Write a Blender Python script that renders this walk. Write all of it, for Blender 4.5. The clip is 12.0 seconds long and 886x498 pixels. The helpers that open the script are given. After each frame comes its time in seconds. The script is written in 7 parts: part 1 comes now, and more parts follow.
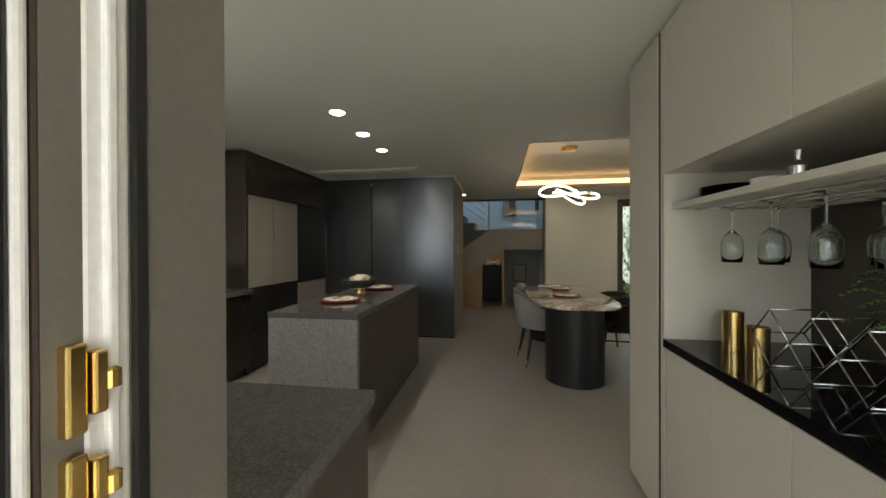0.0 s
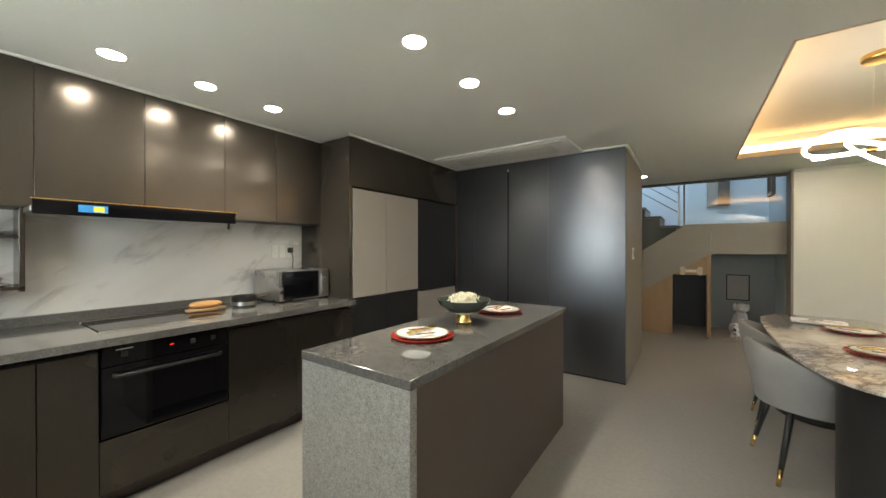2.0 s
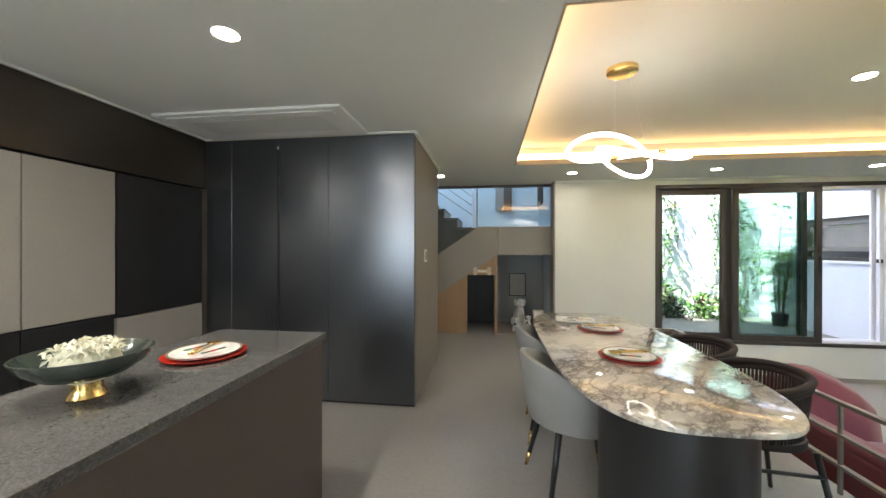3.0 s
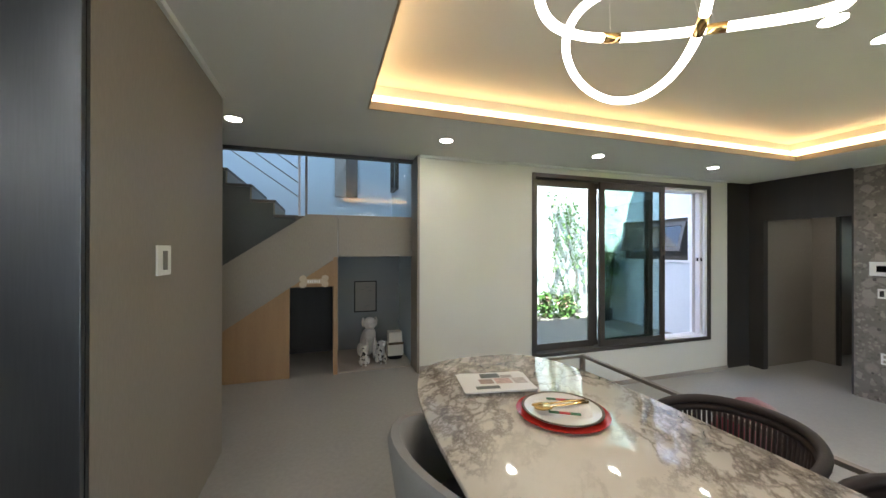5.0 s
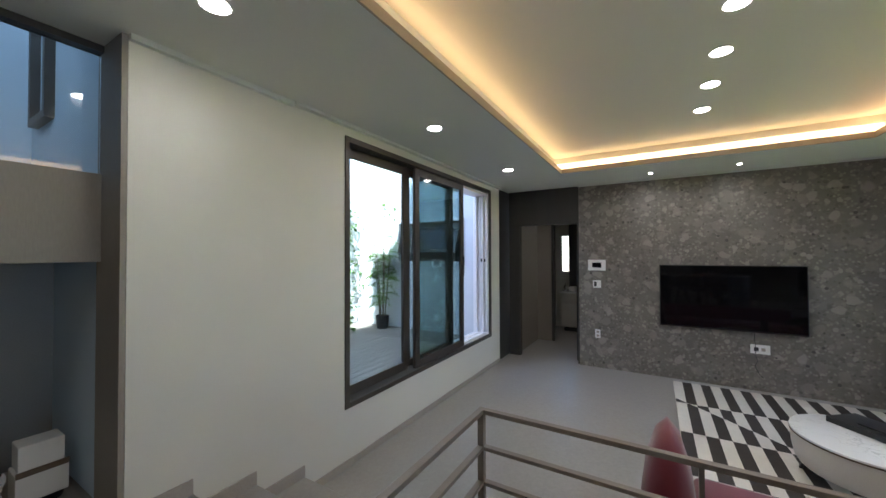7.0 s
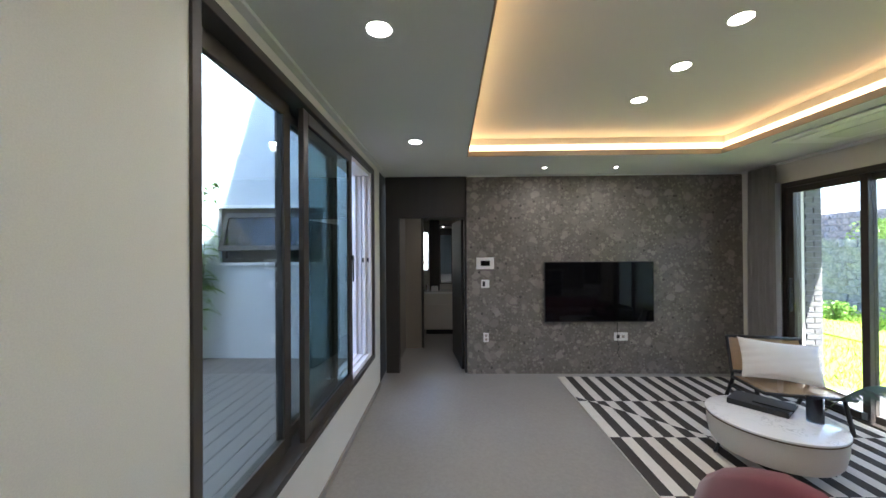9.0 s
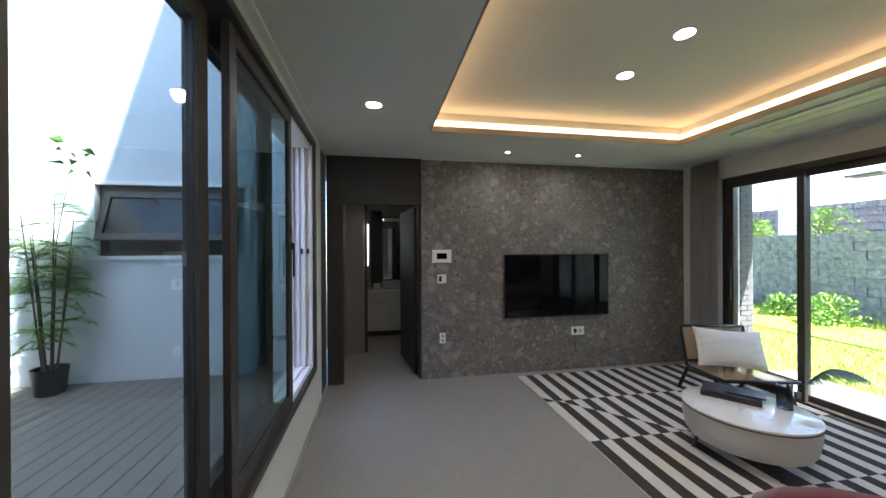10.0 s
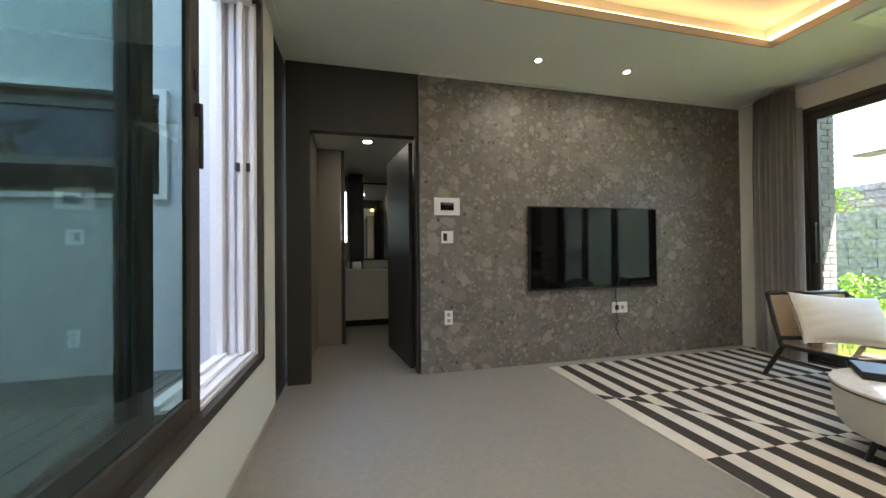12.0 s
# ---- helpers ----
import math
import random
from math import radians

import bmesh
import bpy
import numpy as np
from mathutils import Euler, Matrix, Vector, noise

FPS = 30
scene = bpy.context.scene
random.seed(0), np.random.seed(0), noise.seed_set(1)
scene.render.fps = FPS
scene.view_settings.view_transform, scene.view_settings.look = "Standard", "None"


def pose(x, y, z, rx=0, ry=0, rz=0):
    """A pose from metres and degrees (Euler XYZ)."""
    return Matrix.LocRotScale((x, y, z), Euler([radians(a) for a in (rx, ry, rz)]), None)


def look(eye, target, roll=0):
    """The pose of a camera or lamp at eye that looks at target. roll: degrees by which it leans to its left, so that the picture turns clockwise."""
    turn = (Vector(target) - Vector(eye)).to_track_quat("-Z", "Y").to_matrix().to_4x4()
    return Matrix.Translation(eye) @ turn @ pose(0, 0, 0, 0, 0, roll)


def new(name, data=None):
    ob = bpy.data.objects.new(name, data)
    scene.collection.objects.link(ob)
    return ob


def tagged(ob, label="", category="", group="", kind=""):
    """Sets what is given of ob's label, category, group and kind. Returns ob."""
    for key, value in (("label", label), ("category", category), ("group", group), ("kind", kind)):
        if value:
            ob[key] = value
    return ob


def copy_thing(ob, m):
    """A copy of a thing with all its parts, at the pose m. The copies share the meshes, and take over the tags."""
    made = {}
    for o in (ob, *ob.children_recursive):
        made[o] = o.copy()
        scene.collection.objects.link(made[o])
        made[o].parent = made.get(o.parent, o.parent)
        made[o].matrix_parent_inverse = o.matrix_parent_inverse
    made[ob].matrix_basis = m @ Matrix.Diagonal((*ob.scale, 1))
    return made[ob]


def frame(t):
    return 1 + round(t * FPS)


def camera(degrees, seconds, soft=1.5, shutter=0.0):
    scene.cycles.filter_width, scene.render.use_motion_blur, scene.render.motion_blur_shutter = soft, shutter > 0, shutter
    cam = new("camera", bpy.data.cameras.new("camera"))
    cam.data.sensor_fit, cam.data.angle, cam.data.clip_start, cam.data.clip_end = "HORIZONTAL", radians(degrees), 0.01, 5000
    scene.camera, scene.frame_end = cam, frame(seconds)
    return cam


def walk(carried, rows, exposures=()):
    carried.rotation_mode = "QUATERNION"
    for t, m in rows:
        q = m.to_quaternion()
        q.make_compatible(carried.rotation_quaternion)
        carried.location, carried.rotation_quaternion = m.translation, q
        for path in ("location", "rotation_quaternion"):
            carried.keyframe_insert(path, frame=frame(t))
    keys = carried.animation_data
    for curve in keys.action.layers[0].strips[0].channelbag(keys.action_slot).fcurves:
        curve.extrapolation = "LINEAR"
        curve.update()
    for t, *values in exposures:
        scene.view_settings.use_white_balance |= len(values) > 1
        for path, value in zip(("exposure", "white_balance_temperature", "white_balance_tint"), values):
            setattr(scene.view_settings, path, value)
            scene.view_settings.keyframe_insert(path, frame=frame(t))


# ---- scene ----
cam = camera(102.6, 12.0)
PATH = [
    (0, (0.456, 0.263, 1.328), (0.154, 2.24, 1.319), -0.2),
    (0.5, (0.455, 0.485, 1.402), (-0.283, 2.344, 1.395), -0.2),
    (1, (0.422, 0.673, 1.409), (-0.745, 2.298, 1.399), -0.3),
    (1.5, (0.345, 1.076, 1.39), (-0.912, 2.631, 1.382), -0.2),
    (2, (0.357, 1.495, 1.356), (-0.787, 3.135, 1.35), -0.0),
    (2.5, (0.416, 1.95, 1.339), (-0.399, 3.777, 1.339), -0.0),
    (3, (0.463, 2.399, 1.367), (0.209, 4.383, 1.364), 0.1),
    (5, (0.495, 4.111, 1.341), (1.116, 6.013, 1.346), 0.1),
    (5.5, (0.5, 4.516, 1.335), (1.426, 6.289, 1.35), 0.1),
    (6, (0.567, 4.898, 1.326), (1.822, 6.455, 1.357), 0.1),
    (6.5, (0.686, 5.281, 1.321), (2.209, 6.578, 1.352), 0.0),
    (7, (0.765, 5.671, 1.298), (2.482, 6.696, 1.328), -0.2),
    (8, (1.105, 6.370, 1.300), (3.035, 6.890, 1.315), -0.3),
    (9, (1.618, 6.936, 1.302), (3.617, 6.976, 1.314), -0.4),
    (9.5, (1.89, 7.168, 1.277), (3.884, 7.022, 1.273), -0.2),
    (10, (2.189, 7.24, 1.224), (4.157, 6.881, 1.221), -0.3),
    (10.5, (2.497, 7.262, 1.082), (4.452, 6.841, 1.062), -0.5),
    (11, (2.842, 7.325, 0.94), (4.79, 6.87, 0.927), -0.5),
    (11.5, (3.125, 7.312, 0.786), (5.071, 6.848, 0.801), -0.6),
    (12, (3.417, 7.277, 0.69), (5.36, 6.802, 0.71), -0.6),
]
walk(cam, [(t, look(*p)) for t, *p in PATH],
     [(0, 2.3, 7600, 10), (0.6, 2.75, 8700, 9), (1.5, 3.4, 7900, 9), (3.0, 3.75, 6700, 9), (5.0, 3.5, 6400, 9), (5.5, 3.25, 6150, 10), (6.0, 3.1, 6100, 10), (7.0, 3.05, 6000, 11), (9.5, 3.2, 6050, 13), (10.5, 2.6, 6200, 13), (11.0, 2.75, 6500, 10), (11.5, 3.25, 6800, 9), (12.0, 3.4, 7000, 9)])

# ---- daylight and exposure ----
CEIL, LF = 2.37, -0.44          # ceiling height and living-room floor, dining floor is 0

w = bpy.data.worlds.new("sky")
scene.world = w
w.use_nodes = True
wn = w.node_tree.nodes
sky = wn.new("ShaderNodeTexSky")
sky.sky_type, sky.sun_disc = "NISHITA", False
sky.sun_elevation, sky.sun_rotation = radians(57.2), radians(-117)
w.node_tree.links.new(sky.outputs[0], wn["Background"].inputs[0])
wn["Background"].inputs[1].default_value = 0.15

sun = new("sun", bpy.data.lights.new("sun", "SUN"))
sun.data.energy, sun.data.angle, sun.data.color = 5.0, radians(0.6), (1.0, 0.95, 0.88)
sun.matrix_world = look((-0.48, -0.25, 0.84), (0, 0, 0))

# added lamps for sky light: unseen lobby opening, kitchen window over the sink
for place, goal, sx, sy, watts in (((0.65, -1.20, 1.12), (0.65, 0.0, 1.12), 2.1, 2.1, 4.6), ((-1.375, 0.535, 1.62), (-1.375, 2.0, 1.55), 0.84, 0.80, 2.3)):
    a_ = new("sky_fill_lamp", bpy.data.lights.new("sky_fill_lamp", "AREA"))
    a_.data.shape, a_.data.size, a_.data.size_y, a_.data.energy, a_.data.color = "RECTANGLE", sx, sy, watts, (0.78, 0.89, 1.0)
    a_.matrix_world = look(place, goal)

# ---- materials ----
def material(name, color, rough=0.5, metal=0.0, **extra):
    m = bpy.data.materials.new(name)
    m.use_nodes = True
    b = m.node_tree.nodes["Principled BSDF"]
    b.inputs["Base Color"].default_value = (*color, 1)
    b.inputs["Roughness"].default_value = rough
    b.inputs["Metallic"].default_value = metal
    for k, v in extra.items():
        b.inputs[k.replace("_", " ")].default_value = v
    return m


def nodes_of(m):
    nt = m.node_tree
    return nt, nt.nodes, nt.links, nt.nodes["Principled BSDF"]


def coords(m, scale=(1, 1, 1)):
    nt, n, l, b = nodes_of(m)
    tc = n.new("ShaderNodeTexCoord")
    geo = n.new("ShaderNodeNewGeometry")
    mp = n.new("ShaderNodeMapping")
    mp.inputs["Scale"].default_value = scale
    l.new(geo.outputs["Position"], mp.inputs["Vector"])
    return mp.outputs["Vector"]


def noise_tex(m, vec, scale, detail=4, rough=0.55, distort=0.0):
    nt, n, l, b = nodes_of(m)
    t = n.new("ShaderNodeTexNoise")
    t.inputs["Scale"].default_value = scale
    t.inputs["Detail"].default_value = detail
    t.inputs["Roughness"].default_value = rough
    t.inputs["Distortion"].default_value = distort
    l.new(vec, t.inputs["Vector"])
    return t.outputs["Fac"]


def ramp(m, fac, stops):
    nt, n, l, b = nodes_of(m)
    r = n.new("ShaderNodeValToRGB")
    while len(r.color_ramp.elements) < len(stops):
        r.color_ramp.elements.new(0.5)
    for e, (p, c) in zip(r.color_ramp.elements, stops):
        e.position = p
        e.color = (*c, 1) if len(c) == 3 else c
    l.new(fac, r.inputs["Fac"])
    return r.outputs["Color"]


def mix(m, fac, a, b_, mode="MIX"):
    nt, n, l, b = nodes_of(m)
    x = n.new("ShaderNodeMix")
    x.data_type, x.blend_type = "RGBA", mode
    for s, v in ((x.inputs[0], fac), (x.inputs[6], a), (x.inputs[7], b_)):
        if isinstance(v, (int, float)):
            s.default_value = v
        elif isinstance(v, tuple):
            s.default_value = (*v, 1)
        else:
            l.new(v, s)
    return x.outputs[2]


def bump(m, fac, strength=0.2, distance=0.002):
    nt, n, l, b = nodes_of(m)
    x = n.new("ShaderNodeBump")
    x.inputs["Strength"].default_value = strength
    x.inputs["Distance"].default_value = distance
    l.new(fac, x.inputs["Height"])
    l.new(x.outputs["Normal"], b.inputs["Normal"])


def rough_from(m, fac, lo, hi):
    nt, n, l, b = nodes_of(m)
    x = n.new("ShaderNodeMapRange")
    x.inputs["To Min"].default_value, x.inputs["To Max"].default_value = lo, hi
    l.new(fac, x.inputs["Value"])
    l.new(x.outputs["Result"], b.inputs["Roughness"])


def paint_into(m, col):
    nt, n, l, b = nodes_of(m)
    l.new(col, b.inputs["Base Color"])


def varied(name, c0, c1, scale, rough, metal=0.0, grain=90.0, bump_by=0.1, stretch=(1, 1, 1), **extra):
    """Two scales of variation: broad mottling and fine grain."""
    m = material(name, c0, rough, metal, **extra)
    v = coords(m, stretch)
    big = noise_tex(m, v, scale, 3)
    fine = noise_tex(m, v, grain, 3)
    c = ramp(m, big, [(0.3, c0), (0.7, c1)])
    c = mix(m, 0.25, c, ramp(m, fine, [(0.3, tuple(x * 0.8 for x in c0)), (0.7, tuple(min(1, x * 1.15) for x in c1))]))
    paint_into(m, c)
    rough_from(m, big, rough * 0.88, min(1, rough * 1.12))
    if bump_by:
        bump(m, fine, bump_by, 0.001)
    return m


PLASTER = varied("wall_plaster", (0.64, 0.62, 0.555), (0.68, 0.66, 0.595), 1.5, 0.75, grain=220, bump_by=0.15)
CEILING = varied("ceiling_paint", (0.69, 0.69, 0.65), (0.73, 0.73, 0.69), 1.0, 0.8, grain=260, bump_by=0.1)
FLOOR = varied("microcement_floor", (0.280, 0.264, 0.242), (0.322, 0.304, 0.280), 1.1, 0.30, grain=35, bump_by=0.03)
LACQUER = varied("dark_bronze_laminate", (0.072, 0.062, 0.051), (0.088, 0.076, 0.063), 1.4, 0.20, 0.6, grain=160, bump_by=0.0)
STEEL_PANEL = material("dark_brushed_steel_panel", (0.138, 0.144, 0.156), 0.28, 0.92, Anisotropic=0.5, Anisotropic_Rotation=0.25)
paint_into(STEEL_PANEL, ramp(STEEL_PANEL, noise_tex(STEEL_PANEL, coords(STEEL_PANEL, (1, 1, 0.04)), 180, 3), [(0.3, (0.132, 0.138, 0.149)), (0.7, (0.144, 0.150, 0.163))]))
BASELAC = varied("dark_umber_base_laminate", (0.070, 0.062, 0.053), (0.082, 0.073, 0.063), 1.4, 0.27, 0.85, grain=160, bump_by=0.0)
STRINGER = varied("dark_grey_stair_side", (0.055, 0.060, 0.056), (0.07, 0.075, 0.070), 2, 0.6, grain=80, bump_by=0.05)
# even grey-blue for the niche, darker than the stair-hall walls
NICHE = varied("grey_blue_niche_lining", (0.25, 0.265, 0.27), (0.29, 0.305, 0.31), 2, 0.8, grain=150, bump_by=0.1)
UMBER = varied("umber_laminate", (0.072, 0.056, 0.048), (0.085, 0.067, 0.058), 1.5, 0.5, grain=150, bump_by=0.05)
GREIGE = varied("greige_fridge_panel", (0.31, 0.283, 0.255), (0.34, 0.312, 0.282), 1.3, 0.42, grain=150, bump_by=0.03)
TAUPE = varied("taupe_wall_film", (0.235, 0.207, 0.172), (0.262, 0.232, 0.194), 1.6, 0.5, grain=120, bump_by=0.06, stretch=(1, 1, 0.2))
CREAM = varied("cream_cabinet_lacquer", (0.58, 0.54, 0.48), (0.62, 0.58, 0.52), 1.5, 0.4, grain=150, bump_by=0.03)
BLACK = varied("black_satin", (0.012, 0.012, 0.013), (0.018, 0.018, 0.019), 3, 0.4, grain=120, bump_by=0.03)
DARKWOOD = varied("dark_stained_panel", (0.030, 0.027, 0.024), (0.040, 0.036, 0.032), 2, 0.5, grain=60, bump_by=0.1, stretch=(4, 4, 0.3))
BRONZE = varied("bronze_window_frame", (0.060, 0.052, 0.045), (0.072, 0.063, 0.055), 2, 0.45, 0.3, grain=200, bump_by=0.03)
RAILPAINT = varied("taupe_rail_paint", (0.20, 0.17, 0.145), (0.23, 0.20, 0.17), 3, 0.45, 0.2, grain=160, bump_by=0.03)
# tan lip, the warm light of the opposite strip put into its colour
RECESS_LIP = varied("glow_tinted_recess_lip", (0.40, 0.32, 0.23), (0.46, 0.37, 0.27), 3, 0.5, grain=140, bump_by=0.03)
WHITE_PVC = varied("white_pvc", (0.76, 0.74, 0.76), (0.80, 0.78, 0.80), 3, 0.35, grain=100, bump_by=0.0)
JAMB = varied("dark_taupe_jamb", (0.15, 0.137, 0.12), (0.17, 0.155, 0.137), 2, 0.55, grain=120, bump_by=0.05)
EDGE_BROWN = varied("dark_brown_door_edge", (0.035, 0.020, 0.017), (0.05, 0.030, 0.025), 3, 0.4, grain=80, bump_by=0.05)
WHITE = material("white_plastic", (0.78, 0.77, 0.75), 0.35)
STEEL = varied("brushed_stainless", (0.50, 0.50, 0.50), (0.58, 0.58, 0.57), 4, 0.28, 1.0, grain=220, bump_by=0.04)
CHROME = material("chrome", (0.75, 0.75, 0.75), 0.08, 1.0)
GOLD = varied("brushed_brass", (0.72, 0.48, 0.18), (0.80, 0.55, 0.22), 6, 0.25, 1.0, grain=220, bump_by=0.03)
RED = material("red_glaze", (0.45, 0.03, 0.02), 0.2)
PORCELAIN = material("white_porcelain", (0.80, 0.78, 0.74), 0.15)
OAK = varied("oak_veneer", (0.28, 0.165, 0.080), (0.34, 0.21, 0.105), 2, 0.5, grain=50, bump_by=0.1, stretch=(6, 6, 0.5))
GREYFAB = varied("grey_upholstery", (0.20, 0.195, 0.19), (0.25, 0.245, 0.24), 5, 0.85, grain=400, bump_by=0.3)
ROPE = varied("dark_brown_rope", (0.022, 0.014, 0.012), (0.034, 0.022, 0.019), 8, 0.75, grain=300, bump_by=0.4)
MAROON = varied("maroon_velvet", (0.13, 0.010, 0.020), (0.17, 0.014, 0.028), 6, 0.7, grain=300, bump_by=0.3, Sheen_Weight=0.4)
CURTAIN = varied("grey_curtain_cloth", (0.45, 0.43, 0.415), (0.51, 0.49, 0.475), 4, 0.85, grain=350, bump_by=0.25)
SATIN = varied("white_satin", (0.74, 0.70, 0.66), (0.80, 0.77, 0.73), 5, 0.32, grain=300, bump_by=0.1, Sheen_Weight=0.3)
CANE = varied("woven_cane", (0.40, 0.27, 0.15), (0.48, 0.33, 0.19), 6, 0.6, grain=120, bump_by=0.3)
RUGBLACK = varied("dark_brown_pile", (0.035, 0.028, 0.025), (0.05, 0.042, 0.038), 8, 0.95, grain=260, bump_by=0.5)
RUGWHITE = varied("ivory_pile", (0.62, 0.58, 0.52), (0.70, 0.66, 0.60), 8, 0.95, grain=260, bump_by=0.5)
SCREEN = material("dark_screen", (0.004, 0.004, 0.005), 0.045, Specular_IOR_Level=0.3)
TREAD = varied("dark_stair_tread", (0.075, 0.062, 0.052), (0.095, 0.080, 0.068), 3, 0.45, grain=70, bump_by=0.08)
STAIRWALL = varied("pale_blue_stair_wall", (0.52, 0.62, 0.70), (0.56, 0.66, 0.73), 1.2, 0.8, grain=200, bump_by=0.1)
# white plaster, with the courtyard's bluish shade put into the colour
RENDER = varied("shade_tinted_plaster", (0.54, 0.56, 0.60), (0.62, 0.635, 0.67), 0.9, 0.85, grain=60, bump_by=0.4)
DECK = varied("weathered_deck_board", (0.155, 0.135, 0.12), (0.21, 0.185, 0.165), 3, 0.7, grain=40, bump_by=0.3, stretch=(8, 0.6, 1))
LEAF = varied("leaf_green", (0.045, 0.11, 0.02), (0.10, 0.20, 0.045), 6, 0.5, grain=30, bump_by=0.0)
FERN = varied("fresh_fern_green", (0.11, 0.22, 0.025), (0.20, 0.34, 0.06), 8, 0.5, grain=30, bump_by=0.0, Transmission_Weight=0.0)
DARKLEAF = varied("dark_leaf_green", (0.015, 0.045, 0.015), (0.03, 0.075, 0.025), 6, 0.45, grain=30, bump_by=0.0)
BARK = varied("stem_bark", (0.10, 0.07, 0.045), (0.15, 0.11, 0.075), 10, 0.8, grain=80, bump_by=0.4)
BRICK = varied("grey_brick", (0.09, 0.09, 0.095), (0.15, 0.147, 0.145), 8, 0.85, grain=60, bump_by=0.5)
BLOCK = varied("grey_split_block", (0.075, 0.08, 0.09), (0.25, 0.255, 0.275), 11, 0.9, grain=40, bump_by=0.9)
SOIL = varied("garden_soil", (0.20, 0.15, 0.10), (0.30, 0.24, 0.17), 3, 0.95, grain=30, bump_by=0.6)
GRASS = varied("lawn_grass", (0.17, 0.25, 0.022), (0.29, 0.37, 0.05), 1.5, 0.8, grain=60, bump_by=0.5)

# glass that lets daylight through
GLASS = material("clear_glass", (0.92, 0.96, 0.95), 0.0, Transmission_Weight=1.0, IOR=1.45)
TEAL_GLASS = material("green_tinted_glass", (0.38, 0.525, 0.50), 0.0, Transmission_Weight=1.0, IOR=1.45)
PALE_GLASS = material("pale_green_glass", (0.55, 0.66, 0.65), 0.0, Transmission_Weight=1.0, IOR=1.45)
SMOKE_GLASS = material("smoked_glass", (0.25, 0.27, 0.30), 0.02, Transmission_Weight=1.0, IOR=1.45)
MIRROR = material("mirror", (0.85, 0.87, 0.87), 0.02, 1.0)


def emitter(name, color, strength):
    m = material(name, color, 0.5)
    b = m.node_tree.nodes["Principled BSDF"]
    b.inputs["Emission Color"].default_value = (*color, 1)
    b.inputs["Emission Strength"].default_value = strength
    return m


LAMP = emitter("downlight_diffuser", (1.0, 0.95, 0.88), 11)
COVE = emitter("warm_led_strip", (1.0, 0.64, 0.30), 0.58)
RING = emitter("led_tube", (1.0, 0.95, 0.88), 1.0)


def granite(name, k, gloss):
    m = material(name, (0.3, 0.3, 0.3), 0.42)
    v = coords(m)
    a = noise_tex(m, v, 140, 3, 0.7)
    b = noise_tex(m, v, 45, 3, 0.6)
    c = noise_tex(m, v, 2.0, 3)
    col = ramp(m, a, [(0.36, (0.09 * k, 0.087 * k, 0.082 * k)), (0.48, (0.22 * k, 0.213 * k, 0.20 * k)), (0.64, (0.42 * k, 0.41 * k, 0.39 * k))])
    col = mix(m, 0.45, col, ramp(m, b, [(0.35, (0.15 * k, 0.144 * k, 0.135 * k)), (0.65, (0.33 * k, 0.322 * k, 0.305 * k))]))
    col = mix(m, 0.2, col, ramp(m, c, [(0.3, (0.20 * k, 0.193 * k, 0.182 * k)), (0.7, (0.30 * k, 0.292 * k, 0.28 * k))]))
    paint_into(m, col)
    rough_from(m, b, *gloss)
    bump(m, a, 0.05, 0.0006)
    return m


def marble(name, base, vein, scale, sharp, rough, second=None):
    m = material(name, base, rough)
    v = coords(m)
    nt, n, l, b = nodes_of(m)
    warp = noise_tex(m, v, scale * 0.7, 5, 0.6, 0.6)
    fine = noise_tex(m, v, scale * 2.3, 8, 0.62, 1.2)
    add = n.new("ShaderNodeMath")
    add.operation = "SUBTRACT"
    l.new(warp, add.inputs[0])
    l.new(fine, add.inputs[1])
    ab = n.new("ShaderNodeMath")
    ab.operation = "ABSOLUTE"
    l.new(add.outputs[0], ab.inputs[0])
    mask = noise_tex(m, v, scale * 0.9, 3)
    veins = ramp(m, ab.outputs[0], [(0.0, (1, 1, 1)), (sharp, (0, 0, 0))])
    gate = ramp(m, mask, [(0.42, (0, 0, 0)), (0.62, (1, 1, 1))])
    fac = mix(m, 1.0, veins, gate, "MULTIPLY")
    col = ramp(m, mask, [(0.3, base), (0.75, second or base)])
    col = mix(m, fac, col, vein)
    paint_into(m, col)
    rough_from(m, mask, rough * 0.85, rough * 1.15)
    return m


def streaked():
    """White marble with soft slanting grey streaks."""
    m = material("white_marble_splashback", (0.68, 0.67, 0.66), 0.2)
    nt, n, l, b = nodes_of(m)
    geo = n.new("ShaderNodeNewGeometry")
    turn = n.new("ShaderNodeMapping")
    turn.inputs["Rotation"].default_value = (radians(-32), 0, 0)
    squeeze = n.new("ShaderNodeMapping")
    squeeze.inputs["Scale"].default_value = (1, 1.0, 3.4)
    l.new(geo.outputs["Position"], turn.inputs["Vector"])
    l.new(turn.outputs["Vector"], squeeze.inputs["Vector"])
    v = squeeze.outputs["Vector"]
    a = noise_tex(m, v, 2.3, 7, 0.62, 0.5)
    c = noise_tex(m, v, 1.1, 3)
    col = ramp(m, c, [(0.3, (0.62, 0.61, 0.60)), (0.7, (0.71, 0.70, 0.69))])
    col = mix(m, ramp(m, a, [(0.56, (0, 0, 0)), (0.72, (0.75, 0.75, 0.75))]), col, (0.36, 0.35, 0.35))
    paint_into(m, col)
    return m


